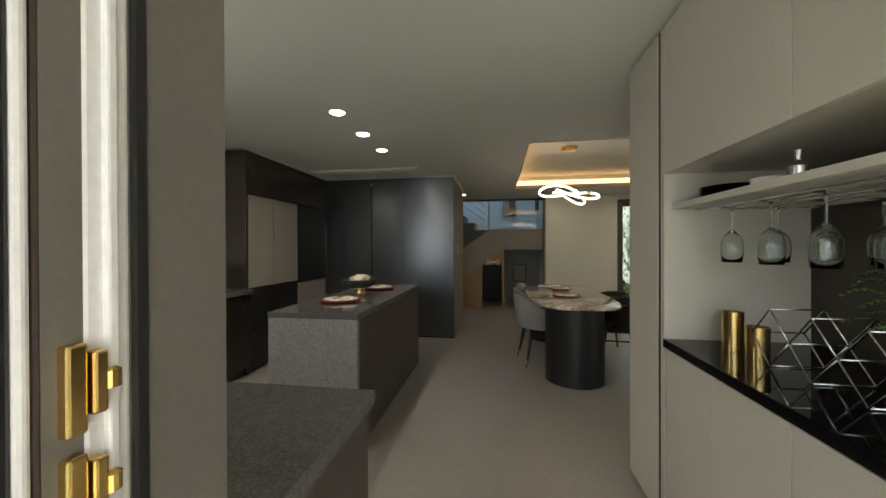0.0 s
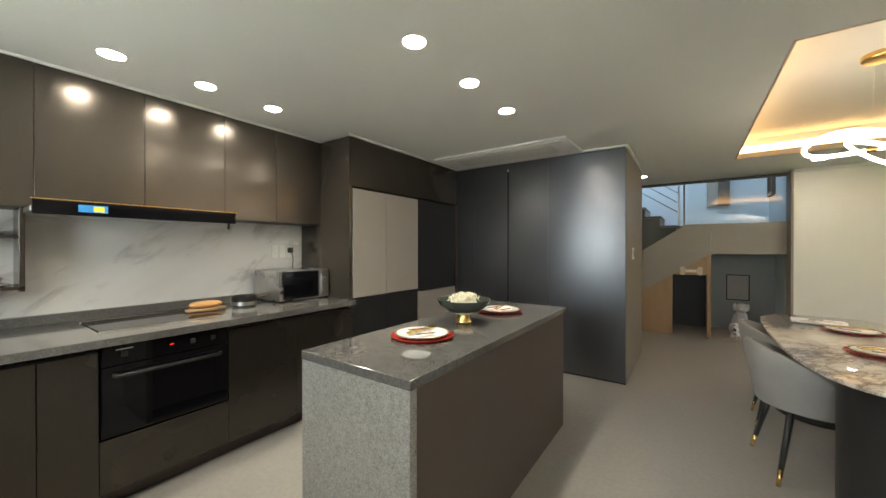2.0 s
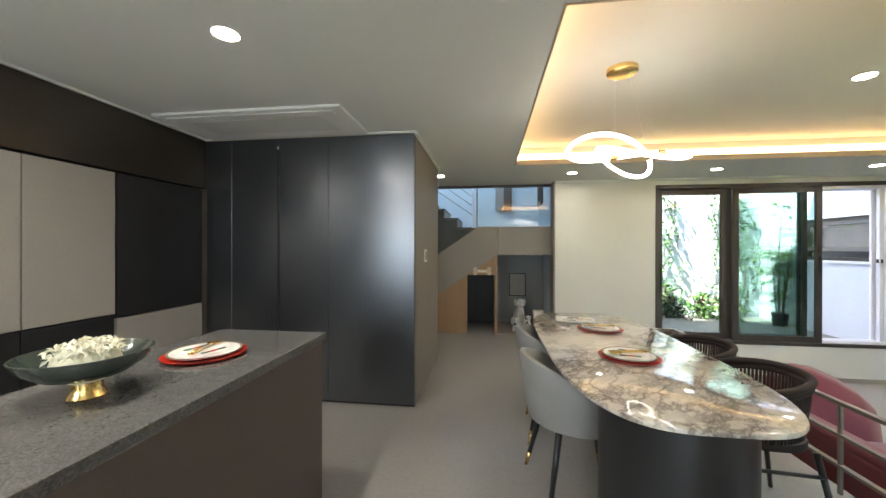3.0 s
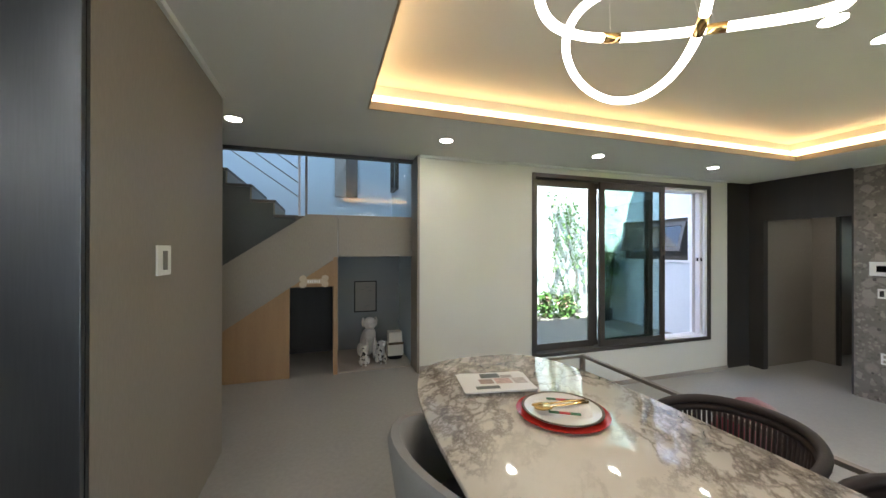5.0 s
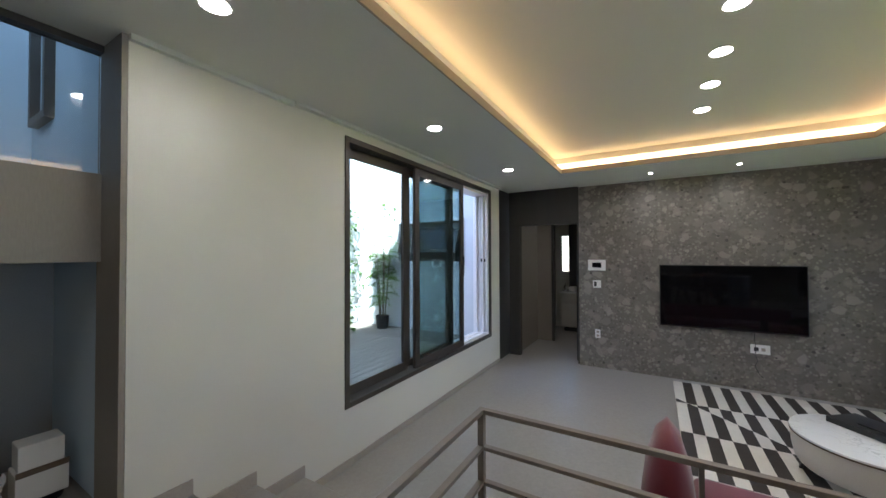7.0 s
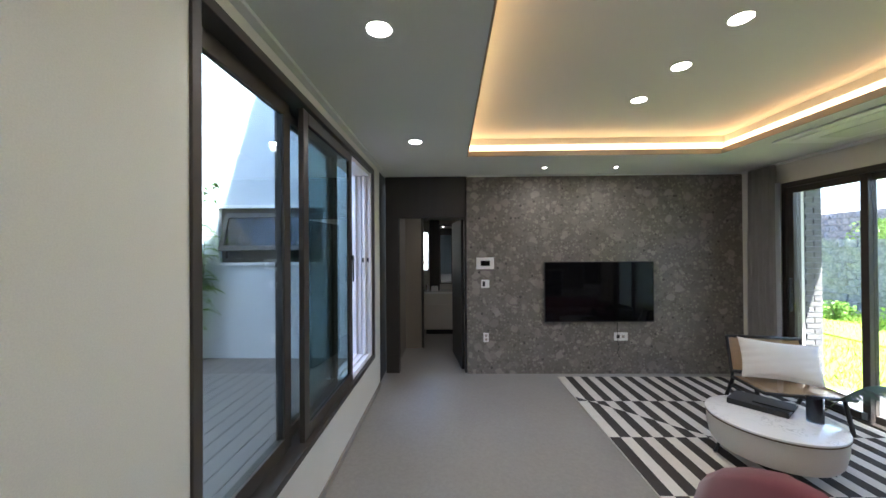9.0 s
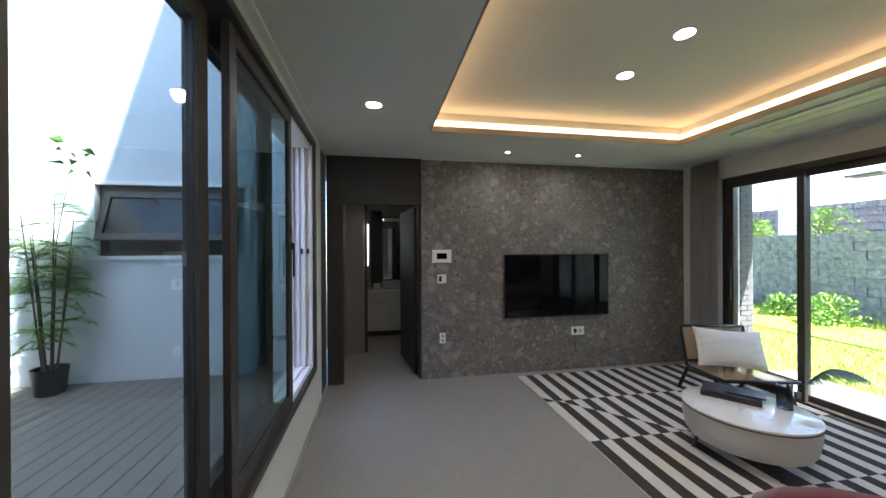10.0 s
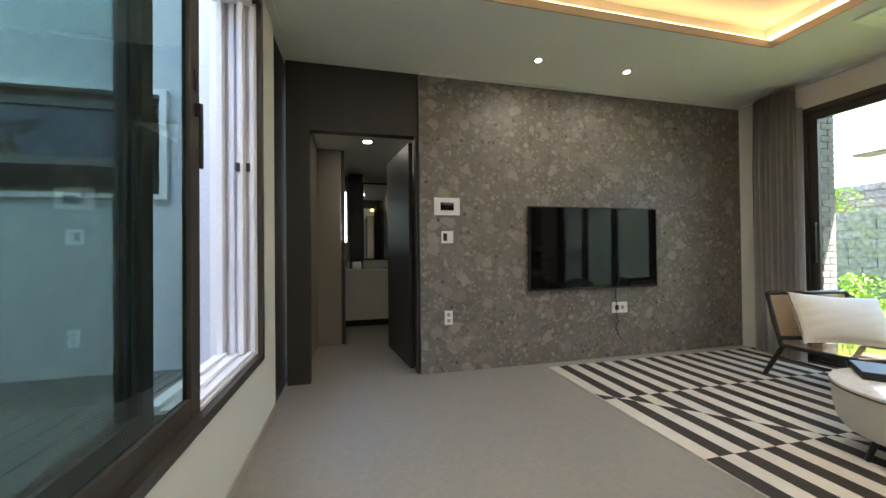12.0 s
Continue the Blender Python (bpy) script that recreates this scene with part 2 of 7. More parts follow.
def conglomerate():
    """Grey-brown stone slab with rounded chips of many sizes."""
    m = material("grey_conglomerate_stone", (0.2, 0.19, 0.18), 0.45)
    v = coords(m)
    nt, n, l, b = nodes_of(m)
    w1 = noise_tex(m, v, 3.5, 4)
    col = ramp(m, w1, [(0.3, (0.128, 0.112, 0.097)), (0.7, (0.185, 0.167, 0.146))])
    for scale, lo, dark, light, amount in ((38, 0.62, (0.075, 0.066, 0.056), (0.33, 0.30, 0.255), 0.75), (19, 0.74, (0.10, 0.088, 0.075), (0.35, 0.32, 0.275), 0.8),
                                           (9.5, 0.80, (0.13, 0.115, 0.098), (0.34, 0.31, 0.27), 0.8), (6.0, 0.87, (0.18, 0.162, 0.14), (0.33, 0.30, 0.262), 0.75)):
        nz = n.new("ShaderNodeTexNoise")
        nz.inputs["Scale"].default_value = scale * 0.8
        l.new(v, nz.inputs["Vector"])
        sc = n.new("ShaderNodeVectorMath")
        sc.operation = "SCALE"
        sc.inputs["Scale"].default_value = 0.75 / scale
        l.new(nz.outputs["Color"], sc.inputs[0])
        wob = n.new("ShaderNodeVectorMath")
        l.new(v, wob.inputs[0])
        l.new(sc.outputs[0], wob.inputs[1])
        vo = n.new("ShaderNodeTexVoronoi")
        vo.inputs["Scale"].default_value = scale
        l.new(wob.outputs[0], vo.inputs["Vector"])
        sep = n.new("ShaderNodeSeparateColor")
        l.new(vo.outputs["Color"], sep.inputs[0])
        fac = ramp(m, sep.outputs[0], [(lo, (0, 0, 0)), (lo + 0.01, (amount,) * 3)])
        rim = ramp(m, vo.outputs["Distance"], [(0.50, (1, 1, 1)), (0.62, (0, 0, 0))])
        fac = mix(m, 1.0, fac, rim, "MULTIPLY")
        col = mix(m, fac, col, ramp(m, sep.outputs[1], [(0.05, dark), (0.95, light)]))
    vo = n.new("ShaderNodeTexVoronoi")
    vo.inputs["Scale"].default_value = 17
    l.new(v, vo.inputs["Vector"])
    sep = n.new("ShaderNodeSeparateColor")
    l.new(vo.outputs["Color"], sep.inputs[0])
    pits = mix(m, 1.0, ramp(m, sep.outputs[2], [(0.93, (0, 0, 0)), (0.95, (1, 1, 1))]),
               ramp(m, vo.outputs["Distance"], [(0.28, (1, 1, 1)), (0.36, (0, 0, 0))]), "MULTIPLY")
    col = mix(m, pits, col, (0.055, 0.048, 0.042))
    fine = noise_tex(m, v, 160, 3)
    col = mix(m, 0.2, col, ramp(m, fine, [(0.3, (0.10, 0.09, 0.08)), (0.7, (0.26, 0.24, 0.22))]))
    paint_into(m, col)
    rough_from(m, w1, 0.40, 0.58)
    bump(m, fine, 0.08, 0.0008)
    return m


def breccia():
    """Cream marble broken into pale blotches by a net of grey-brown veins, dense in patches."""
    m = material("veined_marble_top", (0.7, 0.66, 0.6), 0.05, IOR=1.6)
    nt, n, l, b = nodes_of(m)
    geo = n.new("ShaderNodeNewGeometry")
    turn = n.new("ShaderNodeMapping")
    turn.inputs["Rotation"].default_value = (0, 0, radians(38))
    squeeze = n.new("ShaderNodeMapping")
    squeeze.inputs["Scale"].default_value = (1, 0.55, 1)
    l.new(geo.outputs["Position"], turn.inputs["Vector"])
    l.new(turn.outputs["Vector"], squeeze.inputs["Vector"])
    v = squeeze.outputs["Vector"]
    base = ramp(m, noise_tex(m, v, 3.0, 4), [(0.3, (0.60, 0.535, 0.455)), (0.65, (0.75, 0.695, 0.615))])
    patch = noise_tex(m, v, 2.6, 3, 0.5, 0.4)
    col = mix(m, ramp(m, patch, [(0.42, (0, 0, 0)), (0.64, (0.6, 0.6, 0.6))]), base, (0.40, 0.35, 0.305))
    for scale, wob, width, gate, dark in ((6.5, 0.20, 0.115, (0.28, 0.50), 0.75), (14.0, 0.10, 0.17, (0.42, 0.58), 0.75)):
        nz = n.new("ShaderNodeTexNoise")
        nz.inputs["Scale"].default_value, nz.inputs["Detail"].default_value, nz.inputs["Roughness"].default_value = scale * 0.9, 8, 0.66
        l.new(v, nz.inputs["Vector"])
        sc = n.new("ShaderNodeVectorMath")
        sc.operation = "SCALE"
        sc.inputs["Scale"].default_value = wob * 2
        l.new(nz.outputs["Color"], sc.inputs[0])
        ad = n.new("ShaderNodeVectorMath")
        l.new(v, ad.inputs[0])
        l.new(sc.outputs[0], ad.inputs[1])
        vo = n.new("ShaderNodeTexVoronoi")
        vo.feature = "DISTANCE_TO_EDGE"
        vo.inputs["Scale"].default_value = scale
        l.new(ad.outputs[0], vo.inputs["Vector"])
        line = ramp(m, vo.outputs["Distance"], [(0.0, (dark,) * 3), (width * 0.35, (dark * 0.6,) * 3), (width, (0, 0, 0))])
        fac = mix(m, 1.0, line, ramp(m, patch, [(gate[0], (0, 0, 0)), (gate[1], (1, 1, 1))]), "MULTIPLY")
        col = mix(m, fac, col, (0.15, 0.12, 0.10))
    paint_into(m, col)
    rough_from(m, patch, 0.04, 0.07)
    return m


GRANITE = granite("grey_granite", 1.0, (0.22, 0.4))
GRANITE_TOP = granite("polished_taupe_granite", 0.43, (0.07, 0.13))
SPLASH = streaked()
TABLE_MARBLE = breccia()
WHITE_MARBLE = marble("white_marble_top", (0.78, 0.77, 0.76), (0.50, 0.49, 0.48), 3.0, 0.025, 0.10)
STONE = conglomerate()

# ---- building helpers ----
ROOT = {}


def thing(name, loc, label, category, group="", kind=""):
    ob = new(name)
    ob.empty_display_size = 0.1
    ob.location = loc
    ROOT[ob] = Vector(loc)
    return tagged(ob, label, category, group, kind)


def part(name, bm, mat, parent=None, label="", smooth=False):
    """One mesh object out of a bmesh in world coordinates (or local ones, under a thing at the origin)."""
    base = ROOT.get(parent, Vector((0, 0, 0)))
    if base.length:
        bmesh.ops.translate(bm, verts=bm.verts, vec=-base)
    me = bpy.data.meshes.new(name)
    bm.to_mesh(me)
    bm.free()
    for mt in (mat if isinstance(mat, (list, tuple)) else [mat]):
        me.materials.append(mt)
    if smooth:
        me.shade_smooth() if smooth is True else me.set_sharp_from_angle(angle=radians(smooth))
        if smooth is not True:
            for p in me.polygons:
                p.use_smooth = True
    ob = new(name, me)
    if parent:
        ob.parent = parent
        ROOT[ob] = base
    if label:
        tagged(ob, label)
    return ob


def solid(name, bm, mat, label, category, kind="", group="", smooth=False):
    """A top-level thing that is one mesh."""
    ob = part(name, bm, mat, None, "", smooth)
    return tagged(ob, label, category, group, kind)


def add_box(bm, lo, hi, bevel=0.0, seg=2):
    vs = bmesh.ops.create_cube(bm, size=1)["verts"]
    lo, hi = Vector(lo), Vector(hi)
    for v in vs:
        v.co = Vector(((lo[i] + hi[i]) / 2 + v.co[i] * (hi[i] - lo[i]) for i in range(3)))
    if bevel:
        es = list({e for v in vs for e in v.link_edges})
        bmesh.ops.bevel(bm, geom=es, offset=bevel, segments=seg, affect="EDGES", profile=0.5)
    return bm


def box(lo, hi, bevel=0.0, seg=2):
    return add_box(bmesh.new(), lo, hi, bevel, seg)


def boxes(*list_):
    bm = bmesh.new()
    for b in list_:
        add_box(bm, b[0], b[1], b[2] if len(b) > 2 else 0)
    return bm


def add_loft(bm, rings, close=True, cap=True):
    """Rings of equal length joined into a skin."""
    rows = [[bm.verts.new(p) for p in r] for r in rings]
    n = len(rows[0])
    for a, b in zip(rows, rows[1:]):
        for i in range(n if close else n - 1):
            j = (i + 1) % n
            bm.faces.new((a[i], a[j], b[j], b[i]))
    if cap and close:
        bm.faces.new(rows[0][::-1])
        bm.faces.new(rows[-1])
    return bm


def lathe(profile, at=(0, 0, 0), n=32, cap=True):
    """profile: (radius, height) pairs."""
    rings = [[Vector((at[0] + r * math.cos(a), at[1] + r * math.sin(a), at[2] + h))
              for a in (2 * math.pi * i / n for i in range(n))] for r, h in profile]
    bm = add_loft(bmesh.new(), rings, True, cap)
    bmesh.ops.recalc_face_normals(bm, faces=bm.faces)
    return bm


def add_tube(bm, pts, r, n=8, close=False):
    pts = [Vector(p) for p in pts]
    rings, up = [], Vector((0, 0, 1))
    m = len(pts)
    side = None
    for i, p in enumerate(pts):
        a = pts[(i - 1) % m] if close or i else p
        b = pts[(i + 1) % m] if close or i < m - 1 else p
        d = (b - a).normalized()
        if side is None:
            side = d.cross(up if abs(d.z) < 0.9 else Vector((1, 0, 0))).normalized()
        else:
            side = (side - d * side.dot(d)).normalized()
        u = side.cross(d)
        rr = r[i] if isinstance(r, (list, tuple)) else r
        rings.append([p + rr * (math.cos(t) * side + math.sin(t) * u) for t in (2 * math.pi * k / n for k in range(n))])
    if close:
        # match the last ring's twist to the first
        best = min(range(n), key=lambda s: sum((rings[-1][k] - rings[0][(k + s) % n]).length for k in range(n)))
        rings.append([rings[0][(k + best) % n] for k in range(n)])
        add_loft(bm, rings, True, False)
        bmesh.ops.remove_doubles(bm, verts=bm.verts, dist=1e-5)
    else:
        add_loft(bm, rings, True, True)
    bmesh.ops.recalc_face_normals(bm, faces=bm.faces)
    return bm


def tube(pts, r, n=8, close=False):
    return add_tube(bmesh.new(), pts, r, n, close)


def outline(a, b, e, n=48):
    """A superellipse of half-axes a, b."""
    out = []
    for i in range(n):
        t = 2 * math.pi * i / n
        c, s = math.cos(t), math.sin(t)
        out.append((a * math.copysign(abs(c) ** (2 / e), c), b * math.copysign(abs(s) ** (2 / e), s)))
    return out


def slab(pts, z0, z1, at=(0, 0), round_=0.0):
    """A plate over a plan outline, with rounded rims."""
    rings = []
    if round_:
        for k in (1.0, 0.3, 0.0):
            rings.append((z0 + round_ * (1 - math.sqrt(max(0, 1 - k * k))) if k == 1.0 else z0 + round_ * (1 - k), round_ * k))
        prof = [(z0, round_), (z0 + round_ * 0.3, round_ * 0.3), (z0 + round_, 0), (z1 - round_, 0), (z1 - round_ * 0.3, round_ * 0.3), (z1, round_)]
    else:
        prof = [(z0, 0), (z1, 0)]
    rs = []
    for z, inset in prof:
        r = []
        for x, y in pts:
            d = math.hypot(x, y)
            k = (d - inset) / d if d else 1
            r.append(Vector((at[0] + x * k, at[1] + y * k, z)))
        rs.append(r)
    bm = add_loft(bmesh.new(), rs)
    bmesh.ops.recalc_face_normals(bm, faces=bm.faces)
    return bm


def pierced(axis, p0, p1, u0, u1, z0, z1, holes):
    """A wall across axis 'x' or 'y' from p0 to p1 thick, u0..u1 long, with openings (u0, u1, z0, z1) cut through."""
    us = sorted({u0, u1, *[h[0] for h in holes], *[h[1] for h in holes]})
    zs = sorted({z0, z1, *[h[2] for h in holes], *[h[3] for h in holes]})
    bm = bmesh.new()
    for a, b in zip(us, us[1:]):
        for c, d in zip(zs, zs[1:]):
            mu, mz = (a + b) / 2, (c + d) / 2
            if any(h[0] < mu < h[1] and h[2] < mz < h[3] for h in holes):
                continue
            if axis == "x":
                add_box(bm, (p0, a, c), (p1, b, d))
            else:
                add_box(bm, (a, p0, c), (b, p1, d))
    return bm


def structure(name, bm, mat, label, category):
    return solid(name, bm, mat, label, category, "structure")

# ---- the shell of the house ----
# floors
structure("floor_stair", box((-2.95, 8.10, -0.25), (1.46, 9.75, 0.0)), FLOOR, "seamless warm grey microcement floor under the stairs", "floor")
structure("floor_lobby", box((-0.6, -1.35, -0.25), (1.9, 0.30, 0.0)), FLOOR, "seamless warm grey microcement lobby floor", "floor")
bm = slab([(-2.95, 0.30), (1.74, 0.30), (1.74, 2.70), (2.47, 2.70), (2.47, 6.47), (1.74, 6.47), (1.74, 8.10), (-2.95, 8.10)], -0.25, 0.0)
structure("floor_dining", bm, FLOOR, "seamless warm grey microcement floor of kitchen and dining area", "floor")
structure("floor_living", box((1.3, 2.60, LF - 0.2), (9.8, 8.10, LF)), FLOOR, "seamless warm grey microcement living-room floor", "floor")
bm = boxes(((1.74, 6.47, LF), (2.10, 7.85, -0.147), 0.004), ((2.10, 6.47, LF), (2.46, 7.85, -0.293), 0.004))
structure("steps_to_living_room", bm, FLOOR, "two low microcement steps down to the living room", "steps")
structure("platform_edge", box((2.44, 2.70, LF), (2.47, 6.47, -0.02)), FLOOR, "plain grey riser face below the dining platform", "riser")

# ceiling with the lit recess
C0, C1, D0, D1, CAV, LID = 0.77, 5.63, 3.90, 6.74, 0.11, 2.60
bm = bmesh.new()
for lo, hi in (((-3.0, -1.35), (1.98, 2.60)), ((-3.0, 2.60), (9.9, D0)), ((-3.0, D1), (9.9, 8.10)), ((-3.0, D0), (C0, D1)), ((C1, D0), (9.9, D1))):
    add_box(bm, (*lo, CEIL), (*hi, CEIL + 0.04))
add_box(bm, (C0 - CAV, D0 - CAV, LID), (C1 + CAV, D1 + CAV, LID + 0.05))
for lo, hi in (((C0 - CAV - 0.03, D0 - CAV, CEIL + 0.04), (C0 - CAV, D1 + CAV, LID + 0.05)), ((C1 + CAV, D0 - CAV, CEIL + 0.04), (C1 + CAV + 0.03, D1 + CAV, LID + 0.05)),
               ((C0 - CAV, D0 - CAV - 0.03, CEIL + 0.04), (C1 + CAV, D0 - CAV, LID + 0.05)), ((C0 - CAV, D1 + CAV, CEIL + 0.04), (C1 + CAV, D1 + CAV + 0.03, LID + 0.05))):
    add_box(bm, lo, hi)
structure("ceiling", bm, CEILING, "matt off-white ceiling with a long rectangular lit recess", "ceiling")
structure("roof_lobby", box((-3.2, -1.4, 2.72), (2.0, 1.90, 2.95)), RENDER, "flat roof slab above kitchen and lobby", "roof")
# out of view; the overhang past the garden doors is there to cut sun
structure("roof", box((-3.2, 1.90, 2.72), (10.0, 8.12, 2.95)), RENDER, "unseen flat slab above the rooms, overhang added to limit sun", "roof")
bm = boxes(((C0, D0, CEIL - 0.004), (C0 + 0.012, D1, CEIL + 0.055)), ((C1 - 0.012, D0, CEIL - 0.004), (C1, D1, CEIL + 0.055)),
           ((C0 + 0.012, D0, CEIL - 0.004), (C1 - 0.012, D0 + 0.012, CEIL + 0.055)), ((C0 + 0.012, D1 - 0.012, CEIL - 0.004), (C1 - 0.012, D1, CEIL + 0.055)))
structure("trim_recess", bm, RECESS_LIP, "thin painted lip around the ceiling recess", "trim")

# walls
WY0, WY1 = 7.85, 8.10
structure("wall_north", pierced("y", WY0, WY1, 1.45, 6.20, LF - 0.1, 2.72, [(2.845, 5.85, 0.035, 2.28)]), PLASTER, "warm white papered wall around the courtyard window", "wall")
structure("wall_south", pierced("y", 2.60, 2.84, 1.86, 6.67, LF - 0.1, 2.72, [(2.60, 6.05, LF, 2.10)]), PLASTER, "warm white wall around the tall sliding garden doors", "wall")
structure("wall_stone", box((6.67, 2.60, LF - 0.1), (6.80, 6.70, 2.72)), STONE, "grey-brown conglomerate stone feature wall behind the television", "wall")
structure("wall_kitchen_west", box((-3.0, 0.30, -0.1), (-2.85, 5.45, 2.72)), PLASTER, "plain wall behind the kitchen units", "wall")
structure("wall_kitchen_south", pierced("y", 0.44, 0.59, -3.0, 0.18, -0.1, 2.72, [(-1.85, -0.90, 1.15, 2.05)]), JAMB, "grey-taupe partition end beside the doorway", "wall")
structure("wall_pantry", box((-3.0, 5.42, -0.1), (-0.165, 6.80, 2.72)), TAUPE, "taupe wall return behind the dark tall units", "wall")
structure("wall_stair_west", box((-3.1, 6.80, -0.1), (-3.0, 9.9, 5.2)), STAIRWALL, "pale wall closing the stair hall", "wall")
structure("wall_bar_side", box((1.86, 0.1, -0.1), (1.98, 2.72, 2.72)), PLASTER, "plain wall behind the bar cabinet", "wall")
# entry lobby behind the walk's start
structure("wall_lobby_west", box((-0.7, -1.2, -0.1), (-0.55, 0.44, 2.72)), PLASTER, "plain lobby wall", "wall")
structure("wall_lobby_east", box((1.86, -1.2, -0.1), (1.98, 0.1, 2.72)), PLASTER, "plain lobby wall", "wall")
structure("wall_lobby_south", pierced("y", -1.35, -1.2, -0.7, 1.98, -0.1, 2.72, [(-0.5, 1.8, 0.0, 2.25)]), PLASTER, "plain lobby wall with a glazed opening added for daylight", "wall")

# dark portal and hallway past the stone wall
structure("wall_portal", pierced("x", 6.70, 6.80, 6.70, 7.86, LF - 0.1, 2.72, [(6.73, 7.67, LF - 0.1, 1.78)]), DARKWOOD, "dark-stained panelled portal wall with a doorway", "wall")
structure("wall_alcove", box((6.20, 7.88, LF - 0.1), (6.82, 8.10, 2.72)), DARKWOOD, "dark-stained panel beside the doorway", "wall")
structure("wall_hall_north", boxes(((6.80, 7.74, LF - 0.1), (9.9, 7.86, 2.72)), ((8.0, 7.46, LF), (8.05, 7.74, 1.98))), TAUPE, "taupe hallway wall panel", "wall")
structure("wall_hall_south", box((6.80, 6.50, LF - 0.1), (9.9, 6.62, 2.72)), PLASTER, "plain hallway wall", "wall")
structure("wall_bath_east", pierced("x", 9.55, 9.70, 6.50, 7.86, LF - 0.1, 2.72, [(7.40, 7.62, 0.85, 1.75)]), PLASTER, "bathroom end wall with a narrow window", "wall")
structure("ceiling_hall", box((6.80, 6.62, 1.98), (9.55, 7.72, 2.02)), CEILING, "lower hallway ceiling", "ceiling")

# stair hall beyond the panelled stair front
structure("wall_stair_north", box((-3.0, 9.62, -0.1), (1.46, 9.75, 5.2)), STAIRWALL, "pale blue stair-hall wall", "wall")
structure("wall_stair_east", box((1.45, 8.10, -0.1), (1.60, 9.75, 5.2)), STAIRWALL, "pale blue stair-hall side wall", "wall")
structure("wall_stair_south_upper", box((-3.1, 7.95, 2.72), (1.60, 8.10, 5.2)), STAIRWALL, "upper wall above the stair opening", "wall")
structure("ceiling_stair", box((-3.1, 7.95, 5.2), (1.75, 9.9, 5.3)), CEILING, "high white ceiling over the stairs", "ceiling")

# stair front: slanted taupe fascia, oak infill with a low doorway, and a niche
FY = 8.10
def sheet(points, y0, y1):
    b = bmesh.new()
    add_loft(b, [[Vector((x, y0, z)) for x, z in points], [Vector((x, y1, z)) for x, z in points]])
    bmesh.ops.recalc_face_normals(b, faces=b.faces)
    return b

structure("stair_fascia", sheet([(-2.9, -0.45), (-1.30, 0.0), (-0.53, 0.50), (0.605, 1.265), (0.605, 1.715), (0.30, 1.715), (-0.53, 1.15), (-2.9, -0.45)][1:7], FY, FY + 0.06), TAUPE, "slanted taupe stair fascia panel", "stair panel")
structure("niche_fascia", box((0.609, FY, 1.265), (1.446, FY + 0.06, 1.715), 0.002), TAUPE, "flat taupe fascia over the pet niche", "stair panel")
bm = sheet([(-1.30, 0.0), (0.125, 0.0), (0.125, 0.94), (-0.53, 0.50)], FY + 0.02, FY + 0.05)
bm2 = sheet([(0.125, 0.945), (0.56, 0.945), (0.56, 1.23)], FY + 0.02, FY + 0.05)
me = bpy.data.meshes.new("tmp")
bm2.to_mesh(me)
bm2.free()
bm.from_mesh(me)
add_box(bm, (0.56, FY - 0.005, 0.0), (0.605, FY + 0.60, 1.263))
structure("stair_infill_oak", bm, OAK, "oak veneer infill under the stair with a low doorway", "panel")
structure("under_stair_closet", boxes(((-1.4, FY + 0.95, 0.0), (0.605, FY + 1.0, 1.3)), ((-1.4, FY + 0.05, 0.0), (-1.35, FY + 0.95, 1.3))), DARKWOOD, "dark lining of the small closet under the stair", "closet")
structure("closet_soffit", sheet([(-1.40, -0.02), (-1.30, 0.03), (-0.53, 0.53), (0.558, 1.262), (0.558, 1.30), (-0.53, 0.58), (-1.40, 0.02)], FY + 0.062, FY + 0.95), DARKWOOD, "sloping dark soffit of the closet under the stair", "closet")
structure("niche_lining", boxes(((0.605, FY + 0.92, 0.0), (1.45, FY + 0.97, 1.265)), ((0.605, FY + 0.06, 1.265), (1.45, FY + 0.97, 1.30)), ((0.605, FY + 0.60, 0.0), (0.62, FY + 0.92, 1.265))), NICHE, "pale lined pet niche under the landing", "niche")
structure("trim_niche", boxes(((1.425, WY0 + 0.002, 0.0), (1.449, FY + 0.06, 2.37))), TAUPE, "taupe jamb lining of the stair opening", "trim")
structure("trim_stair_opening", boxes(((-3.0, FY - 0.02, 2.335), (1.425, FY + 0.05, 2.372))), BRONZE, "dark metal head rail of the stair glass", "trim")

# baseboards and cornice
BASE = varied("baseboard_taupe", (0.34, 0.30, 0.26), (0.38, 0.335, 0.29), 2, 0.5, grain=120, bump_by=0.03)
bm = bmesh.new()
for lo, hi in (((1.45, 7.838, 0.0), (1.74, 7.85, 0.08)), ((1.74, 7.838, -0.147), (2.10, 7.85, -0.067)), ((2.10, 7.838, -0.293), (2.46, 7.85, -0.213)), ((2.46, 7.838, LF), (6.20, 7.85, LF + 0.06))):
    add_box(bm, lo, hi, 0.001)
structure("baseboard", bm, BASE, "thin taupe stepped baseboard along the stair wall", "baseboard")
bm = boxes(((1.45, 7.82, CEIL - 0.03), (2.35, 7.85, CEIL)), ((2.35, 7.80, CEIL - 0.02), (6.20, 7.85, CEIL)), ((6.645, 2.84, CEIL - 0.018), (6.67, 6.70, CEIL)), ((2.4, 2.84, CEIL - 0.03), (6.645, 2.865, CEIL)),
           ((-0.165, 5.38, CEIL - 0.03), (-0.145, 6.80, CEIL)), ((-2.13, 5.36, CEIL - 0.016), (-0.165, 5.384, CEIL)), ((-2.14, 3.60, CEIL - 0.016), (-2.115, 5.36, CEIL)), ((-2.56, 1.0, CEIL - 0.016), (-2.53, 3.60, CEIL)))
structure("trim_cornice", bm, CEILING, "slim white shadow-line cornice", "trim")

